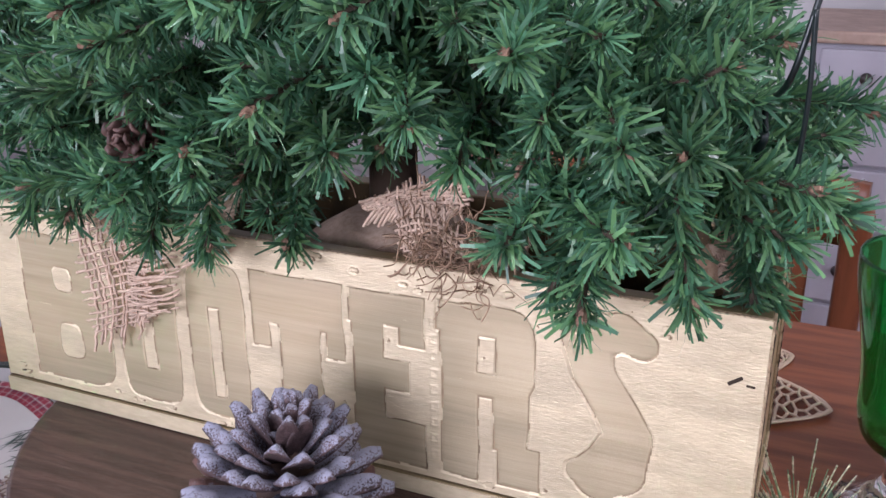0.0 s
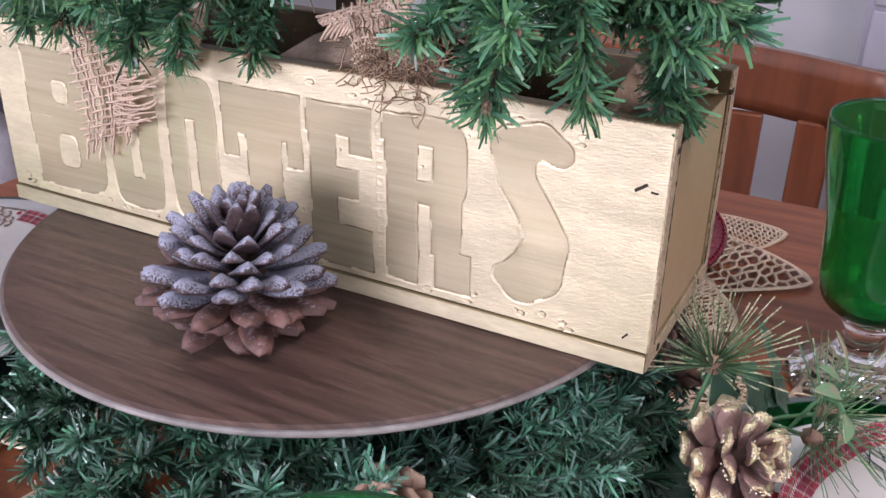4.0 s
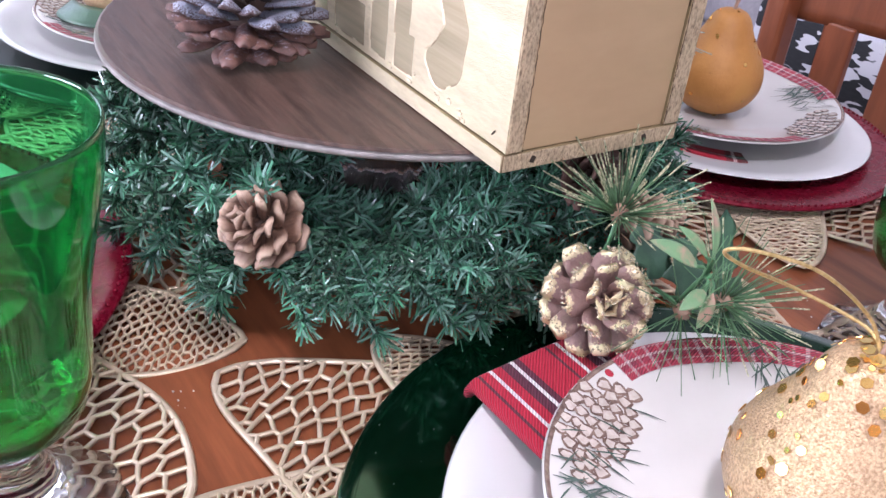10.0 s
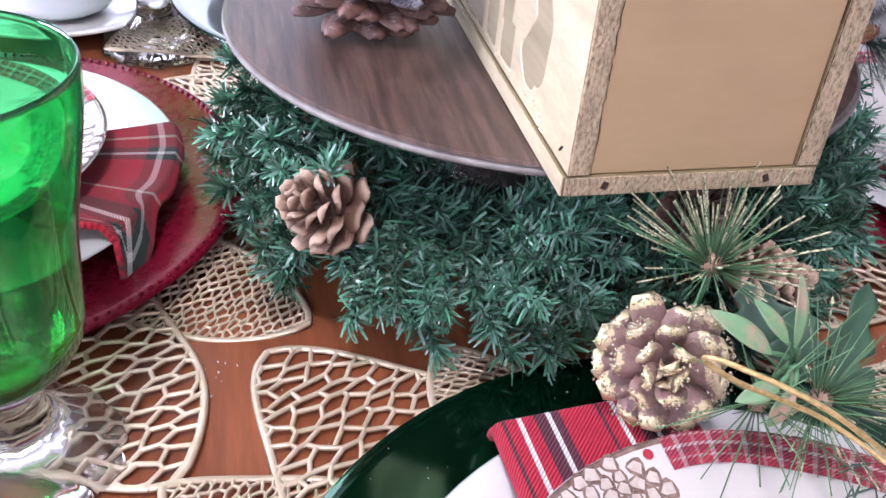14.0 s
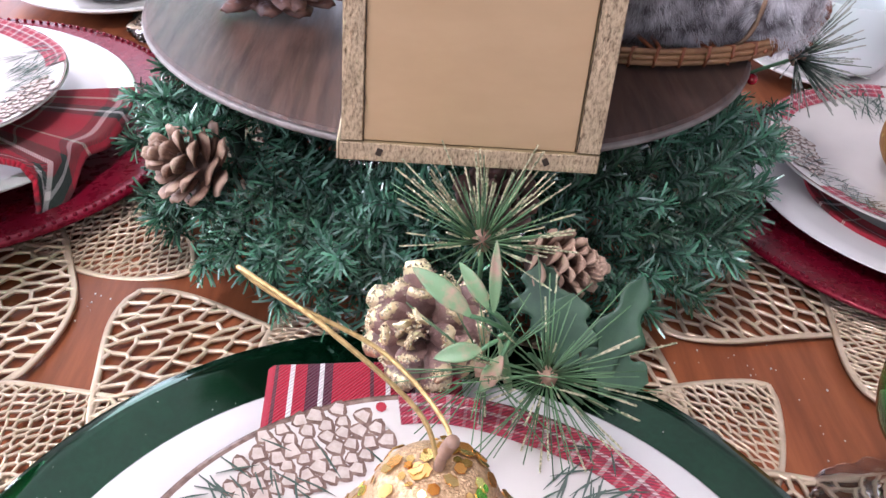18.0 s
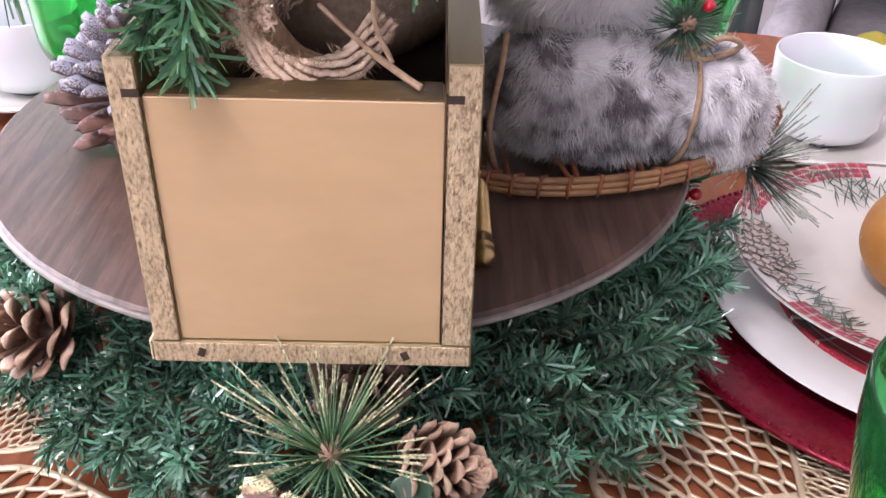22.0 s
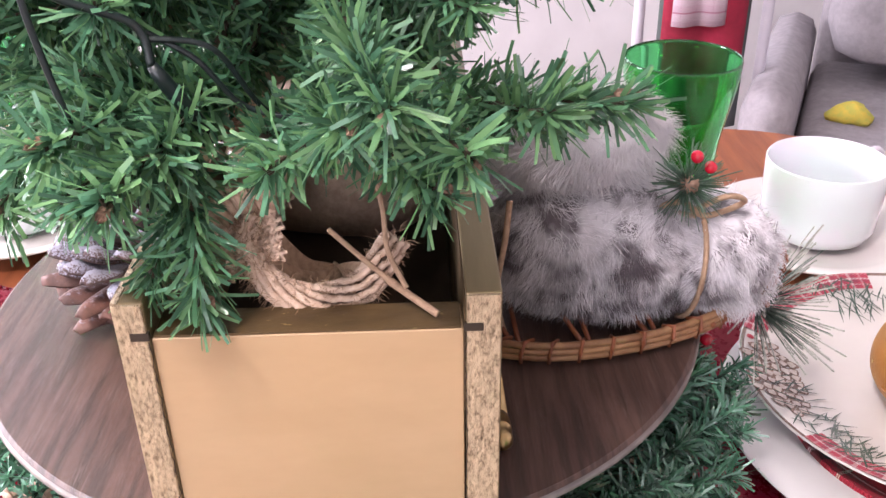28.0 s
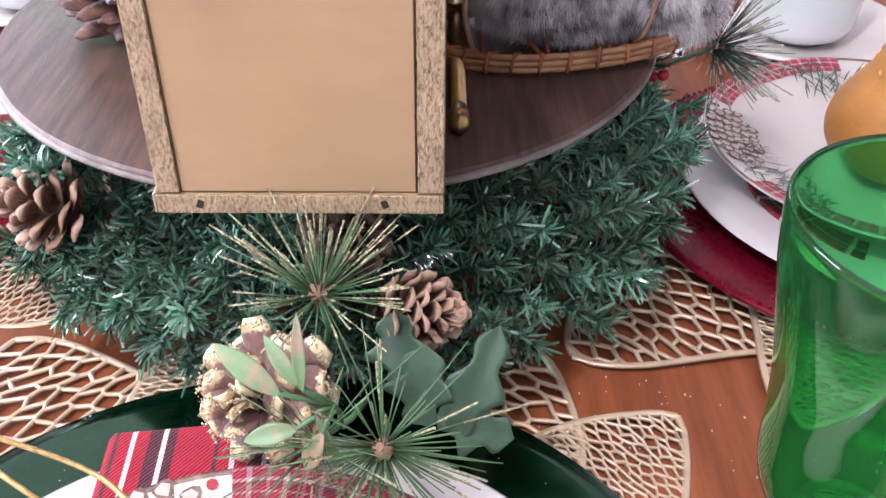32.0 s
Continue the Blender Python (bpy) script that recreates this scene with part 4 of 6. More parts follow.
near_pear = pear((0.166, 0.040, TZ + 0.0415), 1.0, "pear_bead", "gold beaded glitter pear ornament with sequins on a plate", 230, 1)
part("hanging_cord", tube(spline([(0.166 - 0.166, 0, 0.088), (-0.006, -0.006, 0.102), (-0.014, -0.030, 0.121), (-0.026, -0.050, 0.127), (-0.033, -0.054, 0.1235), (-0.031, -0.044, 0.1165), (-0.028, -0.016, 0.102), (-0.010, 0.002, 0.093), (0.0, 0.001, 0.0885)], 10), 0.0007, 8), "cord", near_pear, "thin gold hanging loop", m=Matrix.Rotation(radians(-30), 4, "Z"))
pear((-0.198, 0.371, TZ + 0.0215), 0.98, "pear_orange", "orange wax pear ornament with brown specks on a plate", 26, 2)
far_pear = pear((-0.528, -0.020, TZ + 0.0275), 1.0, "pear_bead", "gold beaded pear ornament with a green leaf on a plate", 120, 3)


def felt_leaf(u, v):
    """A dark green leaf that lies in a curve against the pear's foot, in the pear's own axes."""
    a = radians(150 + 150 * u)
    r = 0.040 + 0.020 * v * math.sin(math.pi * (0.08 + 0.92 * u)) ** 0.6
    return (r * math.cos(a), r * math.sin(a), 0.0055 + 0.010 * (1 - v) + 0.004 * math.sin(3 * u))


sheet_part("leaf", sheet(felt_leaf, 24, 5, 0.0012, (0.09, 0.02)), "holly", far_pear, "dark green curved leaf")


# ---- glasses, cups ----
def goblet(at, label, size=1.0):
    g = thing("goblet", label, "glass", "green footed glasses", at=Matrix.Translation((at[0], at[1], TZ + 0.0006)) @ Matrix.Scale(size, 4))
    out = [(0.0, 0.050), (0.010, 0.0505), (0.020, 0.054), (0.0265, 0.062), (0.0295, 0.075), (0.0305, 0.092), (0.032, 0.110), (0.0355, 0.132), (0.0385, 0.150), (0.0398, 0.163), (0.0400, 0.1695)]
    inn = [(0.0394, 0.1708), (0.0386, 0.1695), (0.0383, 0.163), (0.0370, 0.150), (0.0340, 0.132), (0.0305, 0.110), (0.0290, 0.092), (0.0280, 0.075), (0.0250, 0.064), (0.019, 0.0575), (0.010, 0.055), (0.0, 0.0545)]
    prof = [(max(0, p.x), p.z) for p in spline([(r, 0, z) for r, z in out], 3)[:-1]] + [(0.0400, 0.1695)] + [(max(0, p.x), p.z) for p in spline([(r, 0, z) for r, z in inn], 3)]
    prof = [(r * 1.175, 0.050 + (z - 0.050) * 1.06) for r, z in prof]
    part("bowl", lathe(prof, 72, lambda r, z, a: r * (1 + 0.006 * math.sin(9 * a) * max(0, 1 - abs(z - 0.09) / 0.06))), "green_glass", g, "transparent green bowl")

    def scallop(r, z, a):
        k = max(0.0, (r - 0.011) / 0.026)
        return r * (1 + 0.075 * k * abs(math.cos(5 * a)) + 0.02 * k * math.sin(20 * a))
    part("foot", lathe([(0.0, 0.003), (0.020, 0.002), (0.034, 0.0), (0.0375, 0.003), (0.036, 0.008), (0.026, 0.014), (0.0175, 0.022), (0.0125, 0.032), (0.0115, 0.040), (0.0145, 0.046), (0.0165, 0.0492), (0.0, 0.0492)], 100, lambda r, z, a: 1.06 * scallop(r, z, a)), "clear_glass", g, "clear scalloped glass foot")
    return g


goblet((-0.0113, -0.212), "green glass goblet on a clear scalloped foot beside tartan napkin")
goblet((0.0783, 0.2465), "green glass goblet on a clear scalloped foot beside the pear plate")
goblet((-0.432, -0.172), "green glass goblet on a clear scalloped foot near a teacup")
goblet((-0.428, 0.274), "green glass goblet on a clear scalloped foot behind the fur bundle", 0.89)


def teacup(at, turn, size):
    s = thing("saucer", "plain cream china saucer under a teacup", "saucer", "cups and saucers", at=Matrix.Translation((at[0], at[1], TZ + 0.0004)) @ Matrix.Scale(size, 4))
    part("dish", lathe([(0.0, 0.002), (0.030, 0.002), (0.032, 0.0), (0.036, 0.002), (0.060, 0.009), (0.076, 0.0155), (0.0765, 0.017), (0.075, 0.0175), (0.058, 0.0122), (0.034, 0.006), (0.0, 0.005)], 72), "cream_china", s)
    c = thing("teacup", "white lustre china teacup with a handle on its saucer", "cup", "cups and saucers", at=pose(at[0], at[1], TZ + 0.0064 * size, 0, 0, turn) @ Matrix.Scale(size, 4))
    part("bowl", lathe([(0.0, 0.002), (0.022, 0.002), (0.024, 0.0), (0.028, 0.003), (0.0355, 0.007), (0.0388, 0.014), (0.0398, 0.034), (0.0405, 0.058), (0.0398, 0.0592), (0.039, 0.058), (0.0383, 0.034), (0.0372, 0.016), (0.034, 0.0095), (0.022, 0.006), (0.0, 0.005)], 72), "lustre_china", c)
    part("handle", tube(spline([(0.0395, 0, 0.050), (0.054, 0, 0.053), (0.064, 0, 0.042), (0.058, 0, 0.026), (0.0375, 0, 0.018)]), 0.0028, 10), "lustre_china", c)
    return c


teacup((-0.434, 0.397), 120, 1.12)
teacup((-0.497, -0.248), 60, 1.1)

# ---- the stand with its round board ----
BC = (-0.186, 0.048)
BZ = 0.875
stand = thing("cake_stand", "fluted clear glass pedestal hidden inside a wreath", "stand", at=(*BC, TZ + 0.0006))
part("pedestal", lathe([(0.0, 0.0), (0.074, 0.0), (0.076, 0.004), (0.056, 0.014), (0.040, 0.036), (0.036, 0.058), (0.041, 0.084), (0.056, 0.108), (0.062, 0.1185), (0.0, 0.1185)], 144, lambda r, z, a: r * (1 + 0.085 * abs(math.sin(12 * a)))), "clear_glass", stand)
board = thing("round_board", "round dark brown wood-look board on a pedestal", "serving board", at=(*BC, 0))
part("top", lathe([(0.0, BZ - 0.002), (0.1668, BZ - 0.002), (0.1686, BZ - 0.0012), (0.1668, BZ), (0.0, BZ)], 128), "board", board, smooth=False)
part("rim", lathe([(0.0, BZ - 0.0055), (0.168, BZ - 0.0055), (0.1695, BZ - 0.004), (0.1690, BZ - 0.0022), (0.0, BZ - 0.0022)], 128), "board_edge", board, "pale grey edge")

# ---- the gold crate ----
CL, CW, CH = -0.378, 0.106, 0.9828


def letter_shapes():
    """The carved letters as filled outlines and holes in the plane of the front, x along the crate and z up."""
    lo, hi = 0.8895, 0.968

    def rect(x0, x1, z0, z1):
        return [(x0, z0), (x1, z0), (x1, z1), (x0, z1)]

    def oval(x0, x1, z0, z1, sq=0.55):
        cx, cz, rx, rz = (x0 + x1) / 2, (z0 + z1) / 2, (x1 - x0) / 2, (z1 - z0) / 2
        return [(cx + rx * math.copysign(abs(math.cos(a)) ** sq, math.cos(a)), cz + rz * math.copysign(abs(math.sin(a)) ** sq, math.sin(a))) for a in [2 * math.pi * k / 28 for k in range(28)]]
    add, cut = [], []
    mid = (lo + hi) / 2
    add += [oval(-0.352, -0.305, mid - 0.003, hi), oval(-0.355, -0.303, lo, mid + 0.004), rect(-0.356, -0.330, lo, hi)]
    cut += [oval(-0.336, -0.324, mid + 0.010, hi - 0.016), oval(-0.337, -0.322, lo + 0.013, mid - 0.007)]
    add += [oval(-0.297, -0.262, lo, hi, 0.35)]
    cut += [rect(-0.283, -0.276, lo + 0.017, hi - 0.016)]
    add += [oval(-0.255, -0.223, lo, hi, 0.4)]
    cut += [rect(-0.243, -0.237, lo + 0.010, hi - 0.022)]
    add += [rect(-0.219, -0.172, hi - 0.024, hi), rect(-0.219, -0.210, hi - 0.036, hi), rect(-0.181, -0.172, hi - 0.036, hi), rect(-0.205, -0.184, lo, hi), rect(-0.211, -0.178, lo, lo + 0.016)]
    add += [rect(-0.168, -0.153, lo - 0.002, hi - 0.001), rect(-0.169, -0.134, 0.9530, hi), rect(-0.146, -0.134, 0.9450, hi), rect(-0.156, -0.141, 0.9235, 0.9380), rect(-0.168, -0.134, lo - 0.002, 0.9090)]
    add += [rect(-0.1265, -0.110, lo - 0.001, hi), rect(-0.1285, -0.098, 0.9560, hi + 0.001), oval(-0.127, -0.086, 0.9290, hi + 0.002), rect(-0.1035, -0.0885, 0.9050, 0.9400), rect(-0.1015, -0.0830, lo - 0.001, 0.9090)]
    cut += [rect(-0.1105, -0.1030, 0.9400, 0.9560), rect(-0.1100, -0.1035, lo - 0.004, 0.9275)]
    stroke = [(-0.045, 0.964, 0.006), (-0.054, 0.968, 0.008), (-0.066, 0.963, 0.010), (-0.063, 0.949, 0.0085), (-0.055, 0.937, 0.0085), (-0.048, 0.924, 0.0095), (-0.0525, 0.909, 0.0125), (-0.0585, 0.904, 0.011), (-0.067, 0.9045, 0.0055)]
    return add, cut, stroke


def signed_distance(px, pz, poly):
    """Distance of a grid of points to a closed outline, negative inside."""
    d = np.full(px.shape, 1e9)
    inside = np.zeros(px.shape, bool)
    n = len(poly)
    for i in range(n):
        (ax, az), (bx, bz) = poly[i], poly[(i + 1) % n]
        ex, ez = bx - ax, bz - az
        t = np.clip(((px - ax) * ex + (pz - az) * ez) / (ex * ex + ez * ez + 1e-18), 0, 1)
        d = np.minimum(d, np.hypot(px - ax - t * ex, pz - az - t * ez))
        hit = ((az > pz) != (bz > pz)) & (px < (bx - ax) * (pz - az) / (bz - az + 1e-18) + ax)
        inside ^= hit
    return np.where(inside, -d, d)


def carved_front(x0, x1, z0, z1, y, step=0.0005):
    nx, nz = int((x1 - x0) / step), int((z1 - z0) / step)
    gx, gz = np.meshgrid(np.linspace(x0, x1, nx + 1), np.linspace(z0, z1, nz + 1), indexing="ij")
    wob = 0.0003 * np.sin(gx * 150 + 2 * np.sin(gz * 120)) + 0.00005 * np.sin(gz * 900 + gx * 500)
    add, cut, stroke = letter_shapes()
    d = np.full(gx.shape, 1e9)
    for poly in add:
        d = np.minimum(d, signed_distance(gx + wob, gz + wob, poly))
    for (ax, az, aw), (bx, bz, bw) in zip(stroke, stroke[1:]):
        ex, ez = bx - ax, bz - az
        t = np.clip(((gx - ax) * ex + (gz - az) * ez) / (ex * ex + ez * ez), 0, 1)
        d = np.minimum(d, np.hypot(gx - ax - t * ex, gz - az - t * ez) - (aw + (bw - aw) * t) + wob * 0.6)
    for poly in cut:
        d = np.maximum(d, -signed_distance(gx + wob, gz + wob, poly))
    depth = -0.00024 * np.clip(0.5 - d / 0.0006, 0, 1) - 0.00022 * np.exp(-((d + 0.0001) / 0.00042) ** 2)
    depth += 0.00009 * np.exp(-((d - 0.0010) / 0.0005) ** 2)
    rnd = np.random.RandomState(4)
    # Letter outlines take a darker colour, broken at intervals.
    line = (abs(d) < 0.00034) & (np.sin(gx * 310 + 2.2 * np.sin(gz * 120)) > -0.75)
    for _ in range(120):
        row = rnd.rand()
        cx = rnd.uniform(x0 + 0.01, x1 - 0.03)
        cz = rnd.uniform(z0 + 0.0005, z0 + 0.007) if row < 0.45 else rnd.uniform(z1 - 0.013, z1 - 0.004) if row < 0.75 else rnd.uniform(z0, z1)
        rr = rnd.uniform(0.0005, 0.0013)
        q = np.hypot((gx - cx) / (1.0 + 1.5 * rnd.rand()), gz - cz)
        free = np.clip((d - 0.001) / 0.002, 0, 1)
        # Rings take the darker colour on their upper right part only.
        line |= (abs(q - rr) < 0.00028) & (free > 0.5) & (gx + gz > cx + cz - rr * 0.4)
        depth += free * 0.00026 * (np.exp(-((q - rr - 0.0004) / 0.00035) ** 2) - 1.1 * np.exp(-((q - rr + 0.0001) / 0.0003) ** 2))
    for k in range(9):
        cx, cz = -0.1295, z0 + 0.012 + 0.0078 * k
        q = np.maximum(abs(gx - cx) / 0.9, abs(gz - cz) / 1.1)
        depth += np.clip((d - 0.0005) / 0.001, 0, 1) * 0.00028 * np.exp(-((q - 0.0016) / 0.0004) ** 2)
    V = np.stack([gx, y - depth, gz], -1).reshape(-1, 3)
    k = nz + 1
    idx = np.arange((nx + 1) * k).reshape(nx + 1, k)
    F = np.stack([idx[:-1, :-1], idx[1:, :-1], idx[1:, 1:], idx[:-1, 1:]], -1).reshape(-1, 4)
    me = bpy.data.meshes.new("carved_face")
    me.from_pydata(V.tolist(), [], F.tolist())
    me.materials.append(M["gold_face"])
    me.materials.append(M["gold_letter"])
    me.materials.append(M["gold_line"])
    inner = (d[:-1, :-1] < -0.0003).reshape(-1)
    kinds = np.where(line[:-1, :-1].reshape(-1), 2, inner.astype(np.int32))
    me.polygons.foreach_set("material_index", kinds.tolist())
    me.polygons.foreach_set("use_smooth", [True] * len(me.polygons))
    me.update()
    return me


crate = thing("gold_crate", "gold painted wooden crate with carved letters holding a small tree", "crate")
part("base_board", box(CL, -0.0004, 0.0, CW, BZ, BZ + 0.0088, 0.0007), "gold_top", crate, smooth=False)
part("front_board", box(CL, -0.0008, 0.0030, 0.0100, BZ + 0.0091, CH, 0.0006), "gold_top", crate, smooth=False)
part("carved_face", carved_front(CL + 0.0004, -0.0008, BZ + 0.0095, CH - 0.0005, 0.0012), "gold_face", crate, "gold front face carved with large slab letters")
for y0, y1, z0, z1 in ((0.0006, CW - 0.0006, BZ + 0.0006, BZ + 0.0083), (0.0016, 0.0096, BZ + 0.0095, CH - 0.0005), (CW - 0.0097, CW - 0.0004, BZ + 0.0095, CH - 0.0005)):
    part("end_grain", box(-0.0012, 0.0001, y0, y1, z0, z1, 0.0003), "gold_grain", crate, "rough gold end grain", smooth=False)
part("front_edge", join(box(CL, -0.0006, 0.0013, 0.0031, CH - 0.0006, CH), box(-0.0012, -0.0006, 0.0013, 0.0031, BZ + 0.0091, CH - 0.0006), box(CL, CL + 0.0006, 0.0013, 0.0031, BZ + 0.0091, CH - 0.0006)), "gold_grain", crate, smooth=False)
part("front_base_strip", box(CL + 0.0004, -0.0006, -0.0007, -0.0001, BZ + 0.0006, BZ + 0.0084), "gold_face", crate, smooth=False)
part("back_board", box(CL, -0.0008, CW - 0.0100, CW, BZ + 0.0091, CH, 0.0006), "gold_top", crate, smooth=False)
# Thin strip in darker gold on the back board's upper inner side.
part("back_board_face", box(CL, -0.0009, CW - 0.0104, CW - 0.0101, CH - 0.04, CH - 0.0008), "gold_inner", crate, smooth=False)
for nm, x in (("end_panel", -0.0145), ("end_panel", CL + 0.0015)):
    part(nm, box(x, x + 0.0130, 0.0101, CW - 0.0105, BZ + 0.0091, 0.9708, 0.0004), "gold_end", crate, "smooth gold end panel", smooth=False)
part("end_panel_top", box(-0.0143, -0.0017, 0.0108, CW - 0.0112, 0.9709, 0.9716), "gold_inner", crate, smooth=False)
# Grooves are near-black strips standing for the shade in the recess.
for y0, y1 in ((0.0052, 0.0102), (CW - 0.0104, CW - 0.0052)):
    part("groove", box(-0.0012, 0.0004, y0, y1, 0.9712, 0.9736), "crack_shade", crate, smooth=False)
part("soil_board", box(CL + 0.012, -0.0115, 0.0106, CW - 0.011, 0.925, 0.930), "crate_dark", crate, smooth=False)
for y, z, a in ((0.0165, BZ + 0.0048, 20), (0.084, BZ + 0.0048, -25)):
    part("nail_hole", moved(box(-0.0012, 0.0012, -0.0005, 0.0003, -0.0016, 0.0016, 0.0002), pose(0.0002, y, z, 0, a, 90)), "crack_shade", crate, smooth=False)
for x, z, a, s in ((-0.0110, 0.9572, 55, 2.4), (-0.0055, 0.9560, 95, 1.3), (-0.0105, 0.8905, 40, 1.4), (-0.3665, 0.8885, 80, 1.2), (-0.3705, 0.965, 80, 1.0)):
    part("nail_split", moved(box(-0.00028 * s, 0.00028 * s, -0.0004, 0.0005, -0.0012 * s, 0.0012 * s, 0.0002), pose(x, 0.0008, z, 0, a, 0)), "crack_shade", crate, smooth=False)

rk = random.Random(31)
# Gap beside the panel drawn as a near-black rod, its shade painted.
for y in (0.0100, CW - 0.0100):
    pts = [(0.00015, y + rk.gauss(0, 0.00022), BZ + 0.0095 + 0.0021 * k) for k in range(42)]
    part("split", tube(pts, [rk.uniform(0.00004, 0.00026) for _ in pts], 5), "crack_shade", crate, "jagged dark line for the shaded gap beside the end panel")

rod = thing("brass_rod", "brass rod with a turned end lying behind the crate", "rod", at=(-0.056, 0.1125, BZ + 0.0047))
part("finial", moved(lathe([(0.0, 0.0), (0.0022, 0.0006), (0.0042, 0.003), (0.0044, 0.006), (0.0036, 0.0085), (0.0044, 0.0095), (0.0044, 0.0115), (0.0034, 0.0125), (0.0042, 0.0145), (0.0036, 0.018), (0.0, 0.018)], 20), pose(0, 0, 0, 0, -90, 0)), "brass", rod)
part("shaft", tube([(-0.0175, 0, 0), (-0.24, 0, 0)], 0.0036, 14), "brass", rod)


# ---- pine cones ----
def cone_scale_mesh(name, material, length, width, thick, curl, taper):
    """One woody scale that points along +y: narrow at its root, broad and thick at its tip."""
    V, F = [], []
    rows, cols = 9, 4
    for side in (1, -1):
        for i in range(rows + 1):
            u = i / rows
            w = width * (0.42 + 0.58 * min(1.0, u / 0.5) ** 1.3) * (1.0 if u < 0.68 else 1 - taper * ((u - 0.68) / 0.32) ** (1.5 if taper > 0.6 else 2.4))
            t = thick * (0.22 + 1.15 * u * u) * (1.0 if u < 0.95 else 0.6)
            for j in range(cols + 1):
                v = j / cols * 2 - 1
                z = curl * u * u - 0.25 * width * v * v + side * t * (1 - v * v * 0.75) + ((0.9 if taper > 0.6 else 0.3) * thick * (1 - abs(v)) * math.exp(-((u - 0.82) / 0.14) ** 2) if side > 0 else 0.0)
                V.append((w * v, length * u, z))
    k = (rows + 1) * (cols + 1)

    def at(s, i, j):
        return s * k + i * (cols + 1) + j
    for i in range(rows):
        for j in range(cols):
            F.append((at(0, i, j), at(0, i, j + 1), at(0, i + 1, j + 1), at(0, i + 1, j)))
            F.append((at(1, i, j), at(1, i + 1, j), at(1, i + 1, j + 1), at(1, i, j + 1)))
    for j in range(cols):
        F.append((at(0, rows, j), at(0, rows, j + 1), at(1, rows, j + 1), at(1, rows, j)))
        F.append((at(0, 0, j + 1), at(0, 0, j), at(1, 0, j), at(1, 0, j + 1)))
    for i in range(rows):
        F.append((at(0, i + 1, 0), at(1, i + 1, 0), at(1, i, 0), at(0, i, 0)))
        F.append((at(0, i, cols), at(1, i, cols), at(1, i + 1, cols), at(0, i + 1, cols)))
    me = bpy.data.meshes.new(name)
    me.from_pydata(V, [], F)
    me.polygons.foreach_set("use_smooth", [True] * len(me.polygons))
    me.materials.append(M[material])
    return me


def pine_cone(at, height, radius, count, material, label, seed, length=0.02, width=0.0062, low=-18, high=72, bare=0.0, thick=0.0012, taper=0.40):
    """An open cone: scales on a spiral, flat and drooping at the base, closing to the top. It stands along +z."""
    rnd = random.Random(seed)
    grains = []
    ob = thing("pine_cone", label, "pine cone", "pine cones", at=at)
    part("core", lathe([(0.0, 0.001), (radius * 0.30, 0.003), (radius * 0.36, height * 0.3), (radius * 0.22, height * 0.7), (0.0, height * 0.88)], 16), "cone_core", ob)
    kinds = ((1.0, 1.0, 0.0018), (0.92, 1.10, 0.0026), (1.08, 0.90, 0.0004))
    shapes = [cone_scale_mesh("scale", material, length * f, width * g, thick, c, taper) for f, g, c in kinds]
    lows = [cone_scale_mesh("scale", "cone_plum", length * f, width * g, thick * 0.7, c, taper) for f, g, c in kinds] if bare else []
    for k in range(count):
        u = (k + 0.5) / count
        a = k * 2.39996 + rnd.uniform(-0.10, 0.10)
        swell = min(1.0, 0.72 + 1.6 * u) * (1 - 0.62 * max(0.0, u - 0.30) ** 1.3)
        root = radius * 0.20 * (1 - u)
        tilt = low + (high - low) * u ** 1.35 + 22 * max(0.0, u - 0.78) / 0.22 + rnd.uniform(-9, 9)
        s = (radius * swell - root) / length
        z = 0.004 + height * 0.66 * u ** 0.95
        g = max(0.6, 1.12 - 0.5 * u)
        m = Matrix.Rotation(a, 4, "Z") @ Matrix.Translation((0, root, z)) @ Matrix.Rotation(radians(tilt), 4, "X") @ Matrix.Rotation(rnd.uniform(-0.12, 0.12), 4, "Y") @ Matrix.Diagonal((g, s, g * (1.0 if u > 0.3 else 0.75), 1))
        part("scale", (shapes if u > bare or not lows else lows)[k % 3], material, ob, m=m)
        if material == "cone_gold":
            for _ in range(26):
                q = Vector((rnd.gauss(0, 0.45) * width, length * min(1.03, 1.02 - abs(rnd.gauss(0, 0.06))), rnd.choice((-1, 1, 1)) * thick * rnd.uniform(0.5, 1.1) + 0.0012))
                r = rnd.uniform(0.00035, 0.0008)
                grains.append(([tuple(m @ q + Vector(w) * r) for w in ((1, 0, 0), (0, 1, 0), (-1, 0, 0), (0, -1, 0), (0, 0, 1), (0, 0, -1))], [(0, 1, 4), (1, 2, 4), (2, 3, 4), (3, 0, 4), (1, 0, 5), (2, 1, 5), (3, 2, 5), (0, 3, 5)]))
    for k in range(5):
        a = k * 2.4 + seed
        m = Matrix.Rotation(a, 4, "Z") @ Matrix.Translation((0, radius * 0.05, height * 0.60)) @ Matrix.Rotation(radians(72 + 4 * k), 4, "X") @ Matrix.Diagonal((0.6, height * 0.42 / length, 0.6, 1))
        part("scale", shapes[k % 3], material, ob, m=m)
    if grains:
        part("glitter", join(*grains), "glitter_grain", ob, "gold glitter grains on the scale tips", smooth=False)["kind"] = "stuff"
    return ob


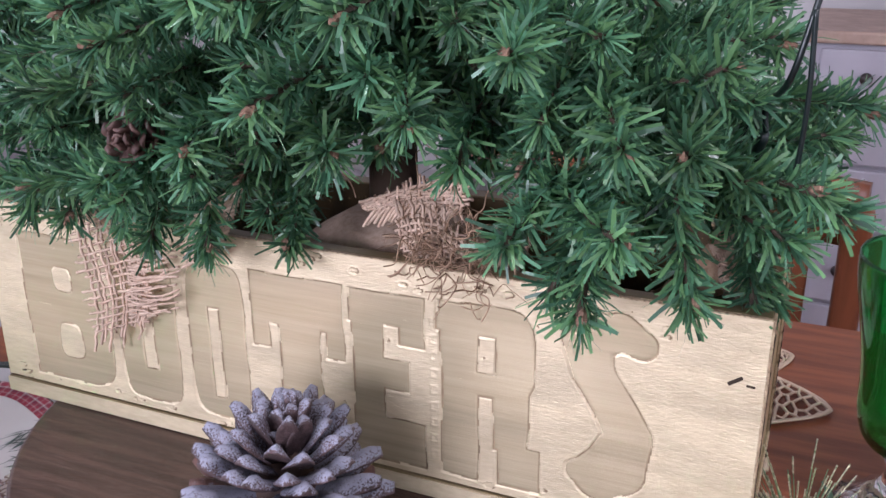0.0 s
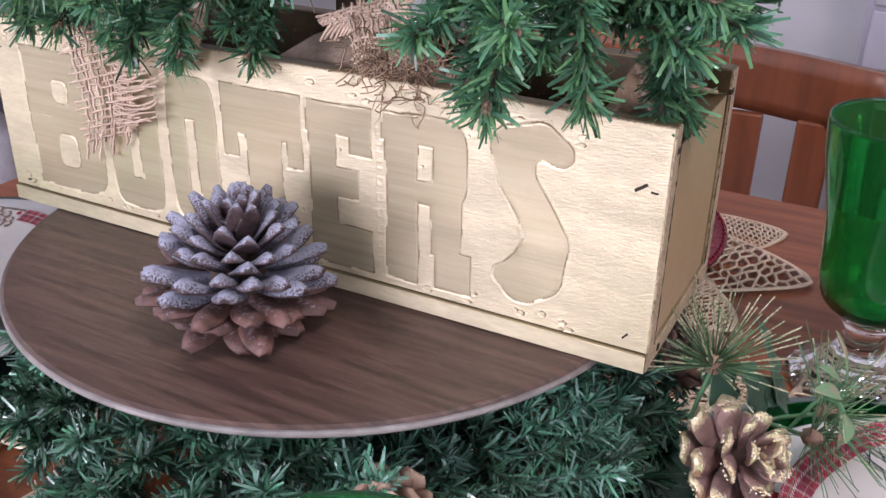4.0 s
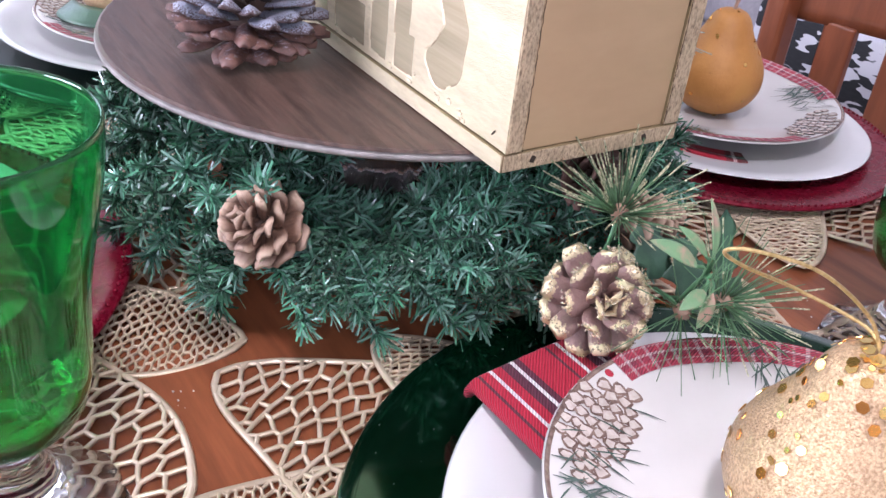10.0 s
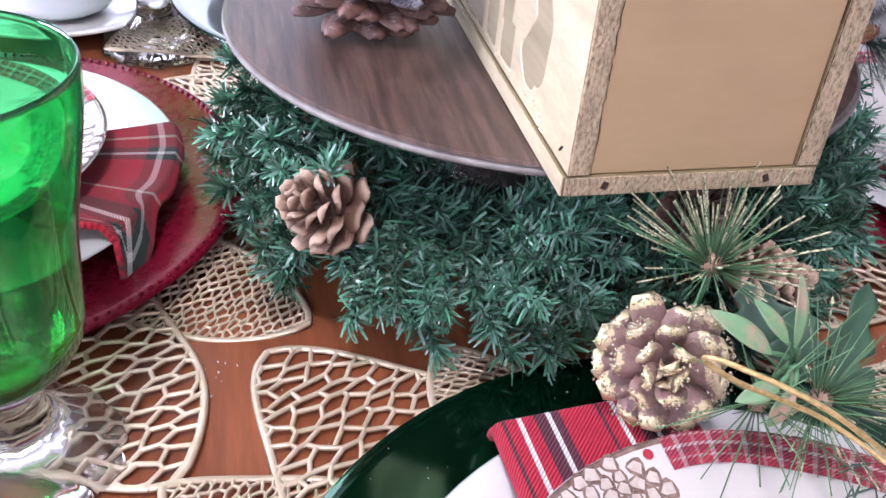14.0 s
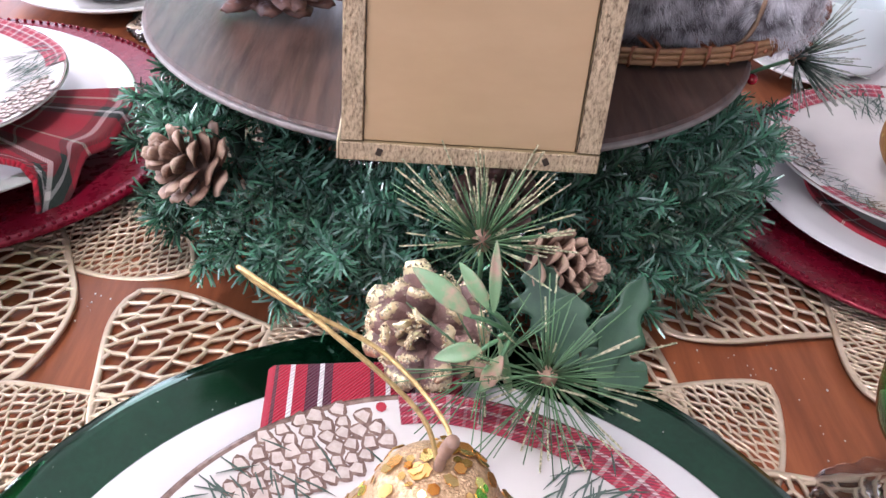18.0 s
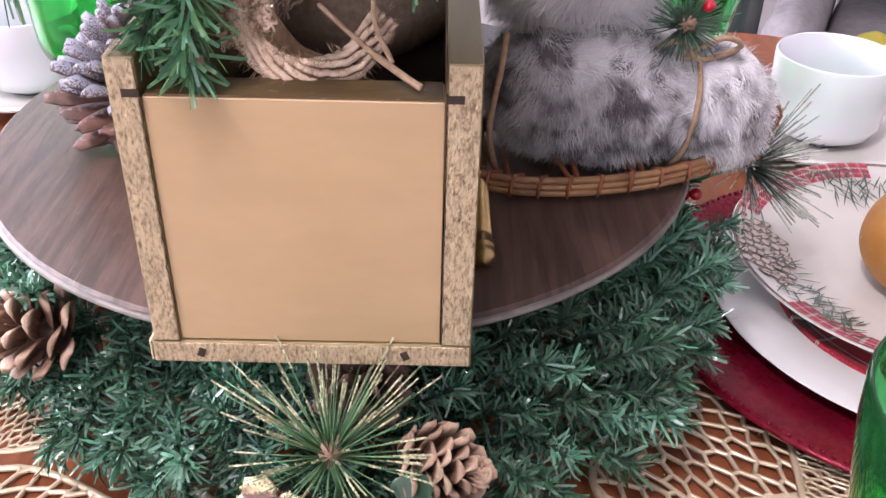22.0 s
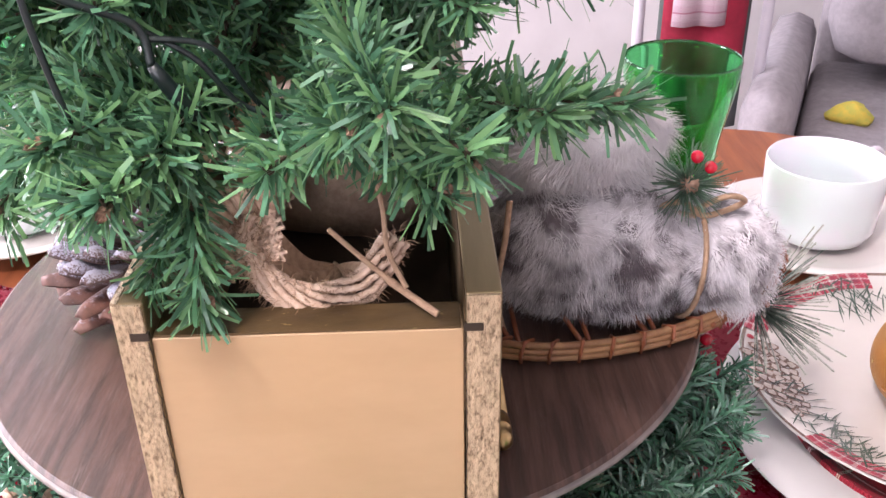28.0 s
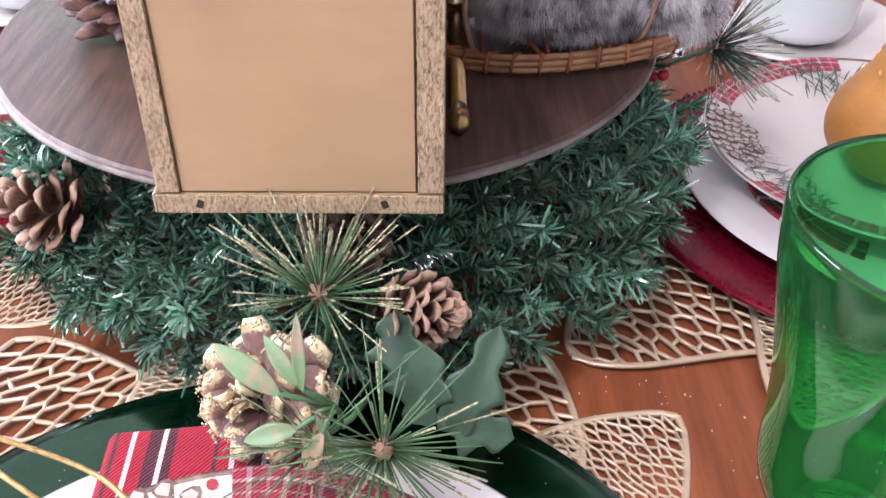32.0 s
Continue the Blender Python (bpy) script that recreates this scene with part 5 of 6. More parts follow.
pine_cone(aim((-0.1750, -0.048, BZ + 0.0060), (0.07, 0.03, 1)), 0.0465, 0.0420, 106, "cone_frost", "large pine cone frosted white and lilac on the board", 1, 0.034, 0.0074, -14, 64, 0.34, 0.0023, 0.66)
pine_cone(aim((-0.084, -0.067, 0.815), (0.30, -0.75, 0.52)), 0.034, 0.0230, 38, "cone_brown", "natural brown pine cone nested in a wreath", 2, 0.0205, 0.0072, 0, 62, 0.0, 0.0018)
pine_cone(aim((0.0245, 0.0440, 0.811), (0.62, -0.25, 0.42)), 0.036, 0.0270, 30, "cone_gold", "pine cone with gold glittered tips in a spray", 3, 0.0225, 0.0078, -12, 58, 0.0, 0.0019)
pine_cone(aim((-0.006, 0.082, 0.826), (0.45, 0.80, 0.25)), 0.036, 0.0185, 54, "cone_brown", "small brown closed pine cone behind a holly leaf", 4, 0.0225, 0.0055, 22, 74)
pine_cone(aim((-0.024, 0.068, 0.853), (0.9, 0.0, 0.20)), 0.022, 0.0190, 40, "cone_dark_shaded", "small brown pine cone under the crate's end", 5, 0.0215, 0.0050, -4, 76)
pine_cone(aim((-0.246, -0.022, 1.032), (0.25, -0.9, 0.1)), 0.020, 0.0120, 26, "cone_dark_shaded", "small dark pine cone hanging among the tree branches", 6, 0.0130, 0.0042, -4, 70)


# ---- needles ----
def twig_mesh(name, material, wire, length, needles, nl, nw, seed, spread=56, burst=26, bare=0.0, crimp=1.0, hairs=0.0):
    """A tinsel twig along +z: a twisted wire, and flat plastic needles that lean forward, denser at its tip."""
    rnd = random.Random(seed)
    V, F = [], []
    bx, by = rnd.uniform(-0.16, 0.16), rnd.uniform(-0.16, 0.16)

    def axis(t):
        return Vector((bx * length * t * t, by * length * t * t, length * t))
    for k in range(needles + burst):
        tipn = k >= needles
        t = bare + (1 - bare) * (k + rnd.random()) / needles if not tipn else rnd.uniform(0.93, 1.0)
        a = k * 2.39996 + rnd.uniform(-0.6, 0.6)
        lean = radians(spread + rnd.gauss(0, 22)) if not tipn else radians(rnd.uniform(5, 70))
        d = Vector((math.sin(lean) * math.cos(a), math.sin(lean) * math.sin(a), math.cos(lean)))
        ln = nl * rnd.uniform(0.45, 1.15)
        p = axis(min(t, 1.0))
        s = d.cross(Vector((rnd.uniform(-1, 1), rnd.uniform(-1, 1), rnd.uniform(-1, 1)))).normalized() * nw * rnd.uniform(0.75, 1.2)
        if rnd.random() < hairs:
            s, ln = s * 0.28, ln * 1.1
        o = len(V)
        q, step, w = p, ln / 3, d.cross(s).normalized()
        turn = rnd.gauss(0, 0.16) * crimp
        V.extend([p - s * 0.75, p + s * 0.75])
        for seg in range(3):
            q = q + d * step
            d = (d + w * turn + Vector((rnd.uniform(-1, 1), rnd.uniform(-1, 1), rnd.uniform(-1, 1))) * 0.05 * crimp).normalized()
            V.extend([q - s, q + s] if seg < 2 else [q - s * 0.8, q + s * 0.8])
            F.append((o + 2 * seg, o + 2 * seg + 1, o + 2 * seg + 3, o + 2 * seg + 2))
    made = []
    for nm, (v, f), mt in ((name, tube([axis(k / 6) for k in range(7)], [0.0011] * 6 + [0.0021], 6), wire), ("needles", (V, F), material)):
        me = bpy.data.meshes.new(nm)
        me.from_pydata([tuple(q) for q in v], [], f)
        me.materials.append(M[mt])
        me.update()
        made.append(me)
    return made


def twig(name, meshes, parent, m):
    """A wire twig with its needles under it."""
    ob = part(name, meshes[0], "", parent, m=m)
    part("needles", meshes[1], "", ob)["kind"] = "stuff"
    return ob


# ---- the wreath ----
wreath = thing("wreath", "dark teal-green artificial pine wreath round the pedestal", "wreath", at=(BC[0] + 0.004, BC[1] + 0.008, TZ))
W_TWIGS = [twig_mesh("twig", "needle_teal", "twig_green", L, int(n * 0.82), 0.0158, 0.00074, 40 + i, 60, 24, 0.0, 2.4, 0.10) for i, (L, n) in enumerate(((0.044, 185), (0.050, 205), (0.038, 160), (0.054, 220), (0.042, 175), (0.047, 195)))]
ring = lathe([(0.131 + 0.005 * math.cos(2 * math.pi * k / 12), 0.048 + 0.005 * math.sin(2 * math.pi * k / 12)) for k in range(13)], 60)
part("ring", ring, "twig_green", wreath, "green wire ring")
rw = random.Random(8)
for k in range(340):
    a = 2 * math.pi * k / 340 + rw.uniform(-0.03, 0.03)
    ph = radians((k * 137.5) % 250 - 45)
    root = Vector(((0.131 + 0.018 * math.cos(ph)) * math.cos(a), (0.131 + 0.018 * math.cos(ph)) * math.sin(a), 0.052 + 0.018 * math.sin(ph)))
    swirl = rw.uniform(0.3, 1.0)
    turn = a if a < math.pi else a - 2 * math.pi
    gap = -1.12 < turn < -0.50
    d = Vector((math.cos(ph) * math.cos(a) - swirl * math.sin(a), math.cos(ph) * math.sin(a) + swirl * math.cos(a), 0.62 * math.sin(ph) + rw.uniform(-0.12, 0.12)))
    d.normalize()
    L = 0.052
    if root.z + d.z * L < 0.014:
        d.z = (0.014 - root.z) / L
    top = 0.046 if gap else 0.098
    if root.z + d.z * L > top:
        d.z = (top - root.z) / L
    twig("twig", W_TWIGS[k % 6], wreath, m=aim(root, d, rw.uniform(0, 6.28), rw.uniform(0.75, 0.95)))

for at, d in (((0.030, 0.150, 0.074), (0.0, 0.9, 0.35)), ((0.055, 0.148, 0.068), (0.2, 0.8, 0.3))):
    twig("twig", W_TWIGS[rw.randrange(6)], wreath, m=aim(at, d, rw.uniform(0, 6.28), 0.7))

# ---- the small tree ----
TC = Vector((-0.172, 0.053, 0))
tree = thing("christmas_tree", "small artificial green Christmas tree planted in a gold crate", "tree", at=(TC.x, TC.y, 0))
part("trunk", tube([(0, 0, 0.931), (0, 0, 1.2), (0, 0, 1.42)], [0.012, 0.009, 0.004], 14), "bark", tree)
T_LEN = (0.062, 0.070, 0.055, 0.048, 0.074, 0.058)
T_TWIGS = [twig_mesh("twig", "needle", "twig_wire", L, int(L * 7000), 0.0150, 0.00066, 60 + i, 50, 24, 0.0, 1.6, 0.18) for i, L in enumerate(T_LEN)]
SIDE = [twig_mesh("side_twig", "needle", "twig_wire", L, int(L * 7000), 0.0146, 0.00064, 80 + i, 50, 18, 0.0, 1.6, 0.18) for i, L in enumerate((0.038, 0.044, 0.032, 0.050))]
BUD = bpy.data.meshes.new("bud")
bv, bf = lathe([(0.0, -0.003), (0.0011, -0.002), (0.0018, 0.0008), (0.0014, 0.0026), (0.0006, 0.004), (0.0, 0.0043)], 9, lambda r, z, a: r * (1 + 0.28 * math.sin(3 * a + 900 * z)))
BUD.from_pydata(bv, [], bf)
BUD.materials.append(M["bud"])
rt = random.Random(21)


def branch(tip, way, sides=2, k=None, reach=1.0):
    """A wire branch that leaves the trunk, bends, and ends in a needled twig pointing along way, with side twigs."""
    tip = Vector(tip) - Vector((TC.x, TC.y, 0))
    way = Vector(way).normalized()
    k = rt.randrange(6) if k is None else k
    L = T_LEN[k] * reach
    start = tip - way * L
    root = Vector((start.x * 0.10, start.y * 0.10, max(0.950, start.z + 0.012 + 0.1 * Vector((start.x, start.y, 0)).length)))
    bend = root.lerp(start, 0.62) + Vector((0, 0, 0.012 if way.z < -0.3 else 0.002))
    part("branch", tube(spline([root, bend, start], 5), 0.0011, 6), "twig_wire", tree)
    end = twig("twig", T_TWIGS[k], tree, m=aim(start, way, rt.uniform(0, 6.28), reach))
    part("bud", BUD, "", end, m=Matrix.Translation(T_TWIGS[k][0].vertices[-1].co))
    for a, b, n in ((root, bend, 2), (bend, start, 1)):
        gap = (b - a).length
        if gap > 0.025:
            for q in range(max(1, round(gap / 0.06))):
                twig("inner_twig", T_TWIGS[(k + n + q) % 6], tree, m=aim(a.lerp(b, q * 0.06 / gap), b - a, rt.uniform(0, 6.28), min(1.0, gap / 0.055)))
    for q in range(sides):
        turn = (1 if q % 2 else -1) * radians(rt.uniform(34, 60))
        d = (Matrix.Rotation(turn, 4, "Z") @ way + Vector((0, 0, rt.uniform(-0.25, 0.2)))).normalized()
        base = start + way * L * 0.10 if q < 2 else bend.lerp(start, rt.uniform(0.1, 0.8))
        twig("side_twig", SIDE[rt.randrange(4)], tree, m=aim(base, d, rt.uniform(0, 6.28), rt.uniform(0.8, 1.0)))


# tips over the crate's front edge that hang down
for tip, way in (((-0.055, -0.040, 0.977), (0.05, -0.35, -1)), ((-0.025, -0.035, 0.984), (0.2, -0.35, -0.9)), ((-0.177, -0.014, 0.979), (0.30, -0.5, -0.7)), ((-0.222, -0.022, 0.970), (0.15, -0.4, -1)),
                 ((-0.258, -0.027, 0.972), (-0.1, -0.5, -0.8)), ((-0.305, -0.024, 0.976), (-0.25, -0.6, -0.7)), ((-0.335, -0.022, 0.978), (-0.3, -0.6, -0.6)), ((-0.002, 0.022, 0.966), (0.25, -0.05, -1)), ((-0.36, -0.01, 0.985), (-0.6, -0.5, -0.5))):
    branch(Vector(tip) - Vector(way).normalized() * 0.014, way, 1, rt.choice((2, 3, 5)))
# tips that point outward over the front
for tip, way in (((-0.050, -0.057, 1.018), (0.15, -0.9, -0.25)), ((-0.043, -0.053, 1.054), (0.25, -0.9, -0.1)), ((-0.025, -0.037, 1.050), (0.55, -0.75, -0.1)), ((-0.108, 0.000, 1.030), (0.1, -0.7, -0.5)), ((-0.190, 0.000, 1.016), (0.35, -0.7, -0.35)),
                 ((-0.205, -0.012, 1.012), (-0.1, -0.8, -0.4)), ((-0.147, -0.045, 1.040), (0.1, -0.9, -0.2)), ((-0.209, -0.050, 1.033), (-0.1, -0.9, -0.2)), ((-0.113, -0.052, 1.056), (0.15, -0.9, -0.1)), ((-0.170, -0.062, 1.058), (0.0, -1, -0.1)), ((-0.249, -0.050, 1.021), (-0.3, -0.9, -0.2)),
                 ((-0.290, -0.045, 1.010), (-0.4, -0.8, -0.25)), ((-0.315, -0.040, 1.035), (-0.5, -0.8, -0.1)), ((-0.265, -0.058, 1.052), (-0.3, -0.9, -0.1)), ((-0.225, -0.068, 1.075), (-0.1, -1, -0.1)), ((-0.072, -0.062, 1.078), (0.2, -0.9, 0.0)), ((-0.130, -0.070, 1.086), (0.05, -1, 0.0)), ((-0.168, -0.010, 1.024), (0.2, -0.7, -0.5)), ((-0.140, -0.014, 1.032), (0.1, -0.8, -0.4)), ((-0.118, -0.018, 1.036), (-0.2, -0.8, -0.35)), ((-0.185, -0.020, 1.040), (0.2, -0.8, -0.3)), ((-0.090, -0.006, 1.028), (-0.1, -0.7, -0.5))):
    branch(tip, Vector(way).normalized() + Vector((rt.uniform(-0.6, 0.6), rt.uniform(-0.1, 0.3), rt.uniform(-0.45, 0.1))), 2)
# tips over the crate's near end and along its far side
for tip, way in (((0.010, -0.004, 1.014), (0.9, -0.4, -0.15)), ((0.010, 0.093, 1.015), (0.8, 0.5, -0.1)), ((0.018, 0.004, 1.034), (0.95, -0.25, 0.05)), ((0.016, 0.062, 1.026), (0.95, 0.05, -0.05)), ((0.022, 0.089, 1.027), (0.95, 0.2, -0.05)), ((0.029, 0.076, 1.052), (0.95, 0.15, 0.1)),
                 ((0.024, 0.009, 1.019), (0.9, -0.35, -0.2)), ((-0.010, -0.010, 1.028), (0.7, -0.7, 0.0)), ((-0.018, 0.147, 1.026), (0.30, 0.95, 0.0)), ((-0.036, 0.150, 1.062), (0.25, 0.95, 0.15)), ((-0.016, -0.030, 1.064), (0.8, -0.6, 0.1)), ((-0.002, 0.030, 1.078), (1, -0.05, 0.15)), ((-0.015, 0.112, 1.080), (0.75, 0.6, 0.15)), ((-0.098, 0.150, 1.060), (0.1, 0.95, 0.1)), ((-0.120, 0.105, 1.020), (0.1, 0.9, -0.2)), ((-0.075, 0.100, 1.030), (0.3, 0.9, -0.1)), ((-0.165, 0.110, 1.025), (-0.1, 0.9, -0.1))):
    branch(Vector(tip) - Vector(way).normalized() * 0.008, way, 0 if 0.05 < tip[1] < 0.08 else 1)
# the far end
for tip in ((-0.36, 0.06, 1.02), (-0.385, 0.02, 1.03), (-0.40, 0.05, 1.06), (-0.395, 0.02, 1.09), (-0.37, -0.01, 1.075), (-0.36, -0.03, 1.11), (-0.42, 0.0, 1.02), (-0.43, 0.03, 1.05), (-0.40, -0.03, 1.045), (-0.42, 0.02, 1.085), (-0.345, -0.03, 1.02)):
    branch(tip, (tip[0] - TC.x, tip[1] - TC.y - 0.02, -0.03), 2)
for z, n, off in ((1.085, 10, 0.5), (1.115, 11, 0.1), (1.155, 10, 0.4), (1.20, 9, 0.0), (1.25, 7, 0.3), (1.30, 6, 0.1), (1.35, 4, 0.0)):
    for k in range(n):
        a = 2 * math.pi * (k + off + rt.uniform(-0.2, 0.2)) / n
        r = 0.195 * (1.46 - z) / 0.46 * rt.uniform(0.80, 1.02)
        y = math.sin(a) * r * (0.80 if math.sin(a) < 0 else 0.68)
        r *= 1.15 if math.cos(a) < 0 else 0.88
        branch((TC.x + math.cos(a) * r, TC.y + y, z + rt.uniform(-0.012, 0.012)), (math.cos(a) + rt.uniform(-0.4, 0.4), math.sin(a) + rt.uniform(-0.4, 0.4), rt.uniform(-0.45, 0.05)), 3 if z < 1.17 else 2)
twig("top_twig", T_TWIGS[4], tree, m=aim((0, 0, 1.38), (0, 0, 1)))


# ---- burlap ----
def burlap(fn, lu, lv, pitch, seed, fray=0.012):
    """Loosely woven jute: two sets of threads, over and under, with loose ends past the edge."""
    rnd = random.Random(seed)
    vfs = []
    nu, nv = int(lu / pitch), int(lv / pitch)
    for setno, (cnt, other, ln, olen) in enumerate(((nu, nv, lv, lu), (nv, nu, lu, lv))):
        for i in range(cnt + 1):
            c = i / cnt + rnd.uniform(-0.2, 0.2) / cnt
            e0, e1 = rnd.uniform(0, fray) / ln, rnd.uniform(0, fray) / ln
            pts = []
            n = max(6, other)
            for k in range(n + 1):
                t = -e0 + (1 + e0 + e1) * k / n
                u, v = (c, t) if setno == 0 else (t, c)
                p = Vector(fn(u, v))
                wob = 0.0006 * (1 if (k + i + setno) % 2 else -1)
                q = Vector(fn(u + 0.01, v)) - p
                r = Vector(fn(u, v + 0.01)) - p
                nn = q.cross(r)
                if nn.length > 1e-12:
                    p += nn.normalized() * wob
                p += Vector((rnd.uniform(-1, 1), rnd.uniform(-1, 1), rnd.uniform(-1, 1))) * 0.0003
                pts.append(p)
            vfs.append(tube(pts, 0.00072, 4, False))
    return join(*vfs)


wrap = thing("burlap_wrap", "frayed tan burlap wrapped round the tree's root ball", "burlap")


def flap(u, v):
    """A corner of the wrap that hangs over the crate's front, woven on the bias and narrower below."""
    x = -0.300 + (0.034 - 0.012 * v) * u - 0.004 * v + 0.006 * u * v
    s = v * 0.088
    if s < 0.035:
        return (x, 0.030 - s, 0.978 + 0.013 * math.sin(s / 0.035 * math.pi * 0.5))
    return (x + 0.003 * math.sin(9 * v), -0.0045 - 0.003 * math.sin(4 * u + 2), 0.991 - (s - 0.035) * 1.22 + 0.009 * u)


part("front_flap", burlap(flap, 0.036, 0.088, 0.0029, 1), "burlap", wrap, "open-weave burlap flap over the crate's edge")["kind"] = "stuff"
rl = random.Random(44)
for k in range(24):
    z = 0.938 + 0.034 * (k + rl.random()) / 24
    x0, x1 = -0.276 - 0.2 * (0.972 - z), -0.249 + rl.uniform(-0.008, 0.003) - 0.16 * (0.972 - z)
    sag = rl.uniform(-0.003, 0.001)
    pts = [(x0 + (x1 - x0) * q / 4, -0.0055 - 0.0025 * rl.random(), z + 0.006 * q / 4 + sag * math.sin(math.pi * q / 4) + rl.uniform(-0.0007, 0.0007)) for q in range(5)]
    part("loose_weft", tube(spline(pts, 4), rl.uniform(0.0004, 0.0007), 5), "burlap", wrap)


for k in range(17):
    f = k / 16
    a = Vector((-0.213 - 0.015 * f, -0.004, 1.008 - 0.032 * f))
    b = Vector((-0.236 - 0.006 * f + rl.uniform(-0.003, 0.002), -0.012, 0.993 - 0.022 * f + rl.uniform(-0.001, 0.001)))
    part("frayed_comb_end", tube(spline([a, a.lerp(b, 0.5) + Vector((0, -0.003, 0.0015)), b], 4), [0.0011, 0.0012, 0.0012, 0.0011, 0.0010, 0.0010, 0.0009, 0.0007, 0.0005], 6), "burlap", wrap)


def middle(u, v):
    """The wrap's edge round the root ball, behind the front board."""
    a = -2.4 + 2.9 * u
    return (-0.128 + (0.022 + 0.008 * v * v) * math.cos(a), 0.026 + 0.018 * math.sin(a), 0.956 + 0.036 * v + 0.006 * math.sin(7 * u))


part("collar", burlap(middle, 0.075, 0.038, 0.0024, 3, 0.012), "burlap", wrap)["kind"] = "stuff"


def leaf_flap(u, v):
    """A folded strip that stands up out of the wrap, fringed below."""
    return (-0.160 + 0.038 * u, 0.012 + 0.006 * math.sin(3 * u), 1.000 + 0.012 * v * (0.4 + 0.6 * u) + 0.005 * u)


part("loose_flap", burlap(leaf_flap, 0.038, 0.012, 0.0017, 4, 0.008), "burlap", wrap)["kind"] = "stuff"
for k in range(22):
    u = (k + rl.random() * 0.6) / 22
    a = Vector(leaf_flap(u, 0.05))
    part("fringe_end", tube(spline([a, a + Vector((-0.002, -0.002, -0.003)), a + Vector((-0.005 + rl.uniform(-0.001, 0.001), -0.002, -0.0065 - 0.003 * rl.random()))], 3), [0.0008] * 4 + [0.0007] * 3, 5), "burlap", wrap)
nest = []
for k in range(260):
    f = rl.random()
    q = Vector((-0.141 + 0.036 * f + rl.gauss(0, 0.003), 0.008 + rl.gauss(0, 0.006), 0.990 - 0.006 * f + rl.gauss(0, 0.006)))
    d = Vector((rl.uniform(-1, 1), rl.uniform(-0.6, 0.6), rl.uniform(-0.8, 1))).normalized()
    pts = [q]
    for _ in range(4):
        d = (d + Vector((rl.uniform(-1, 1), rl.uniform(-1, 1), rl.uniform(-1, 1))) * 0.9).normalized()
        pts.append(pts[-1] + d * rl.uniform(0.003, 0.006))
    nest.append(tube(spline(pts, 3), rl.uniform(0.00016, 0.00036), 4, False))
part("fibre_nest", join(*nest), "twine", wrap, "tangled jute fibres")["kind"] = "stuff"


# the rolled rim at the crate's end: a twisted jute roll, a woven patch and a fringe
ROLL = spline([(-0.026, 0.0775, 0.987), (-0.021, 0.0690, 0.9755), (-0.019, 0.0600, 0.9715), (-0.018, 0.0520, 0.9710), (-0.018, 0.0440, 0.9745), (-0.020, 0.0375, 0.9815), (-0.022, 0.0350, 0.9890), (-0.026, 0.0370, 0.9960)], 10)
rf = random.Random(15)
for k in range(9):
    pts = []
    for i, p in enumerate(ROLL):
        f = i / len(ROLL)
        w = 0.0021 + 0.0021 * math.sin(math.pi * min(1.0, 0.25 + 0.9 * f))
        q = 2 * math.pi * (k / 9 + i * 0.012)
        d = (ROLL[min(i + 1, len(ROLL) - 1)] - ROLL[max(i - 1, 0)]).normalized()
        s1 = d.cross(Vector((1, 0, 0.1))).normalized()
        pts.append(p + s1 * math.cos(q) * w + d.cross(s1) * math.sin(q) * w + Vector((rf.uniform(-1, 1), rf.uniform(-1, 1), rf.uniform(-1, 1))) * 0.00030)
    part("rolled_strand", tube(pts, [0.0010 + 0.0004 * i / len(ROLL) for i in range(len(ROLL))], 7), "burlap", wrap, "rolled burlap strand")


def cup(u, v):
    """The wrap behind the roll, drawn in towards the root ball."""
    q = ROLL[min(len(ROLL) - 1, int(u * (len(ROLL) - 1)))]
    c = q.lerp(Vector((-0.050, 0.056, 0.962)), v)
    return (c.x - 0.003, c.y, c.z - 0.004 * math.sin(math.pi * v) + 0.0008 * math.sin(31 * u + 9 * v))


sheet_part("inner_fold", sheet(cup, 40, 12, 0.0012, (0.09, 0.04)), "twine", wrap, "brown fuzzy burlap fold")


def woven(u, v):
    """The woven patch between the roll and its fringe."""
    return (-0.0185 - 0.004 * v - 0.003 * math.sin(3 * u), 0.0285 + 0.0150 * u + 0.002 * (1 - v), 0.9790 + 0.0155 * v + 0.0060 * u)


part("woven_patch", burlap(woven, 0.016, 0.017, 0.0013, 5, 0.002), "burlap", wrap)["kind"] = "stuff"
for k in range(10):
    u0 = k / 9
    p = Vector(woven(u0, 0.9))
    e = Vector((-0.0175 + rf.uniform(-0.0015, 0.0015), 0.0250 + 0.0170 * u0 + rf.uniform(-0.0008, 0.0008), 1.0035 + 0.0085 * u0 + rf.uniform(-0.0015, 0.0015)))
    part("frayed_end", tube([p, p.lerp(e, 0.5) + Vector((0.001, 0, 0.0004)), e], [0.0011, 0.0013, 0.0009], 6), "burlap", wrap)
fuzz = []
for k in range(900):
    p = rf.choice(ROLL)
    d = Vector((rf.uniform(-0.3, 1), rf.uniform(-1, 1), rf.uniform(-1, 1))).normalized()
    p = p + d * 0.0038
    fuzz.append(tube([p, p + d * 0.002 + Vector((rf.uniform(-1, 1), rf.uniform(-1, 1), rf.uniform(-1, 1))) * 0.0012, p + d * rf.uniform(0.0022, 0.0050)], [0.00012, 0.00010, 0.00007], 3))
part("fuzz", join(*fuzz), "twine", wrap)["kind"] = "stuff"
part("loose_thread", tube(spline([(-0.026, 0.058, 0.990), (-0.020, 0.068, 0.983), (-0.013, 0.078, 0.9775), (-0.005, 0.0885, 0.9735)]), [0.0008] * 14 + [0.0011] * 11, 8), "twine", wrap, "frayed jute twine end")
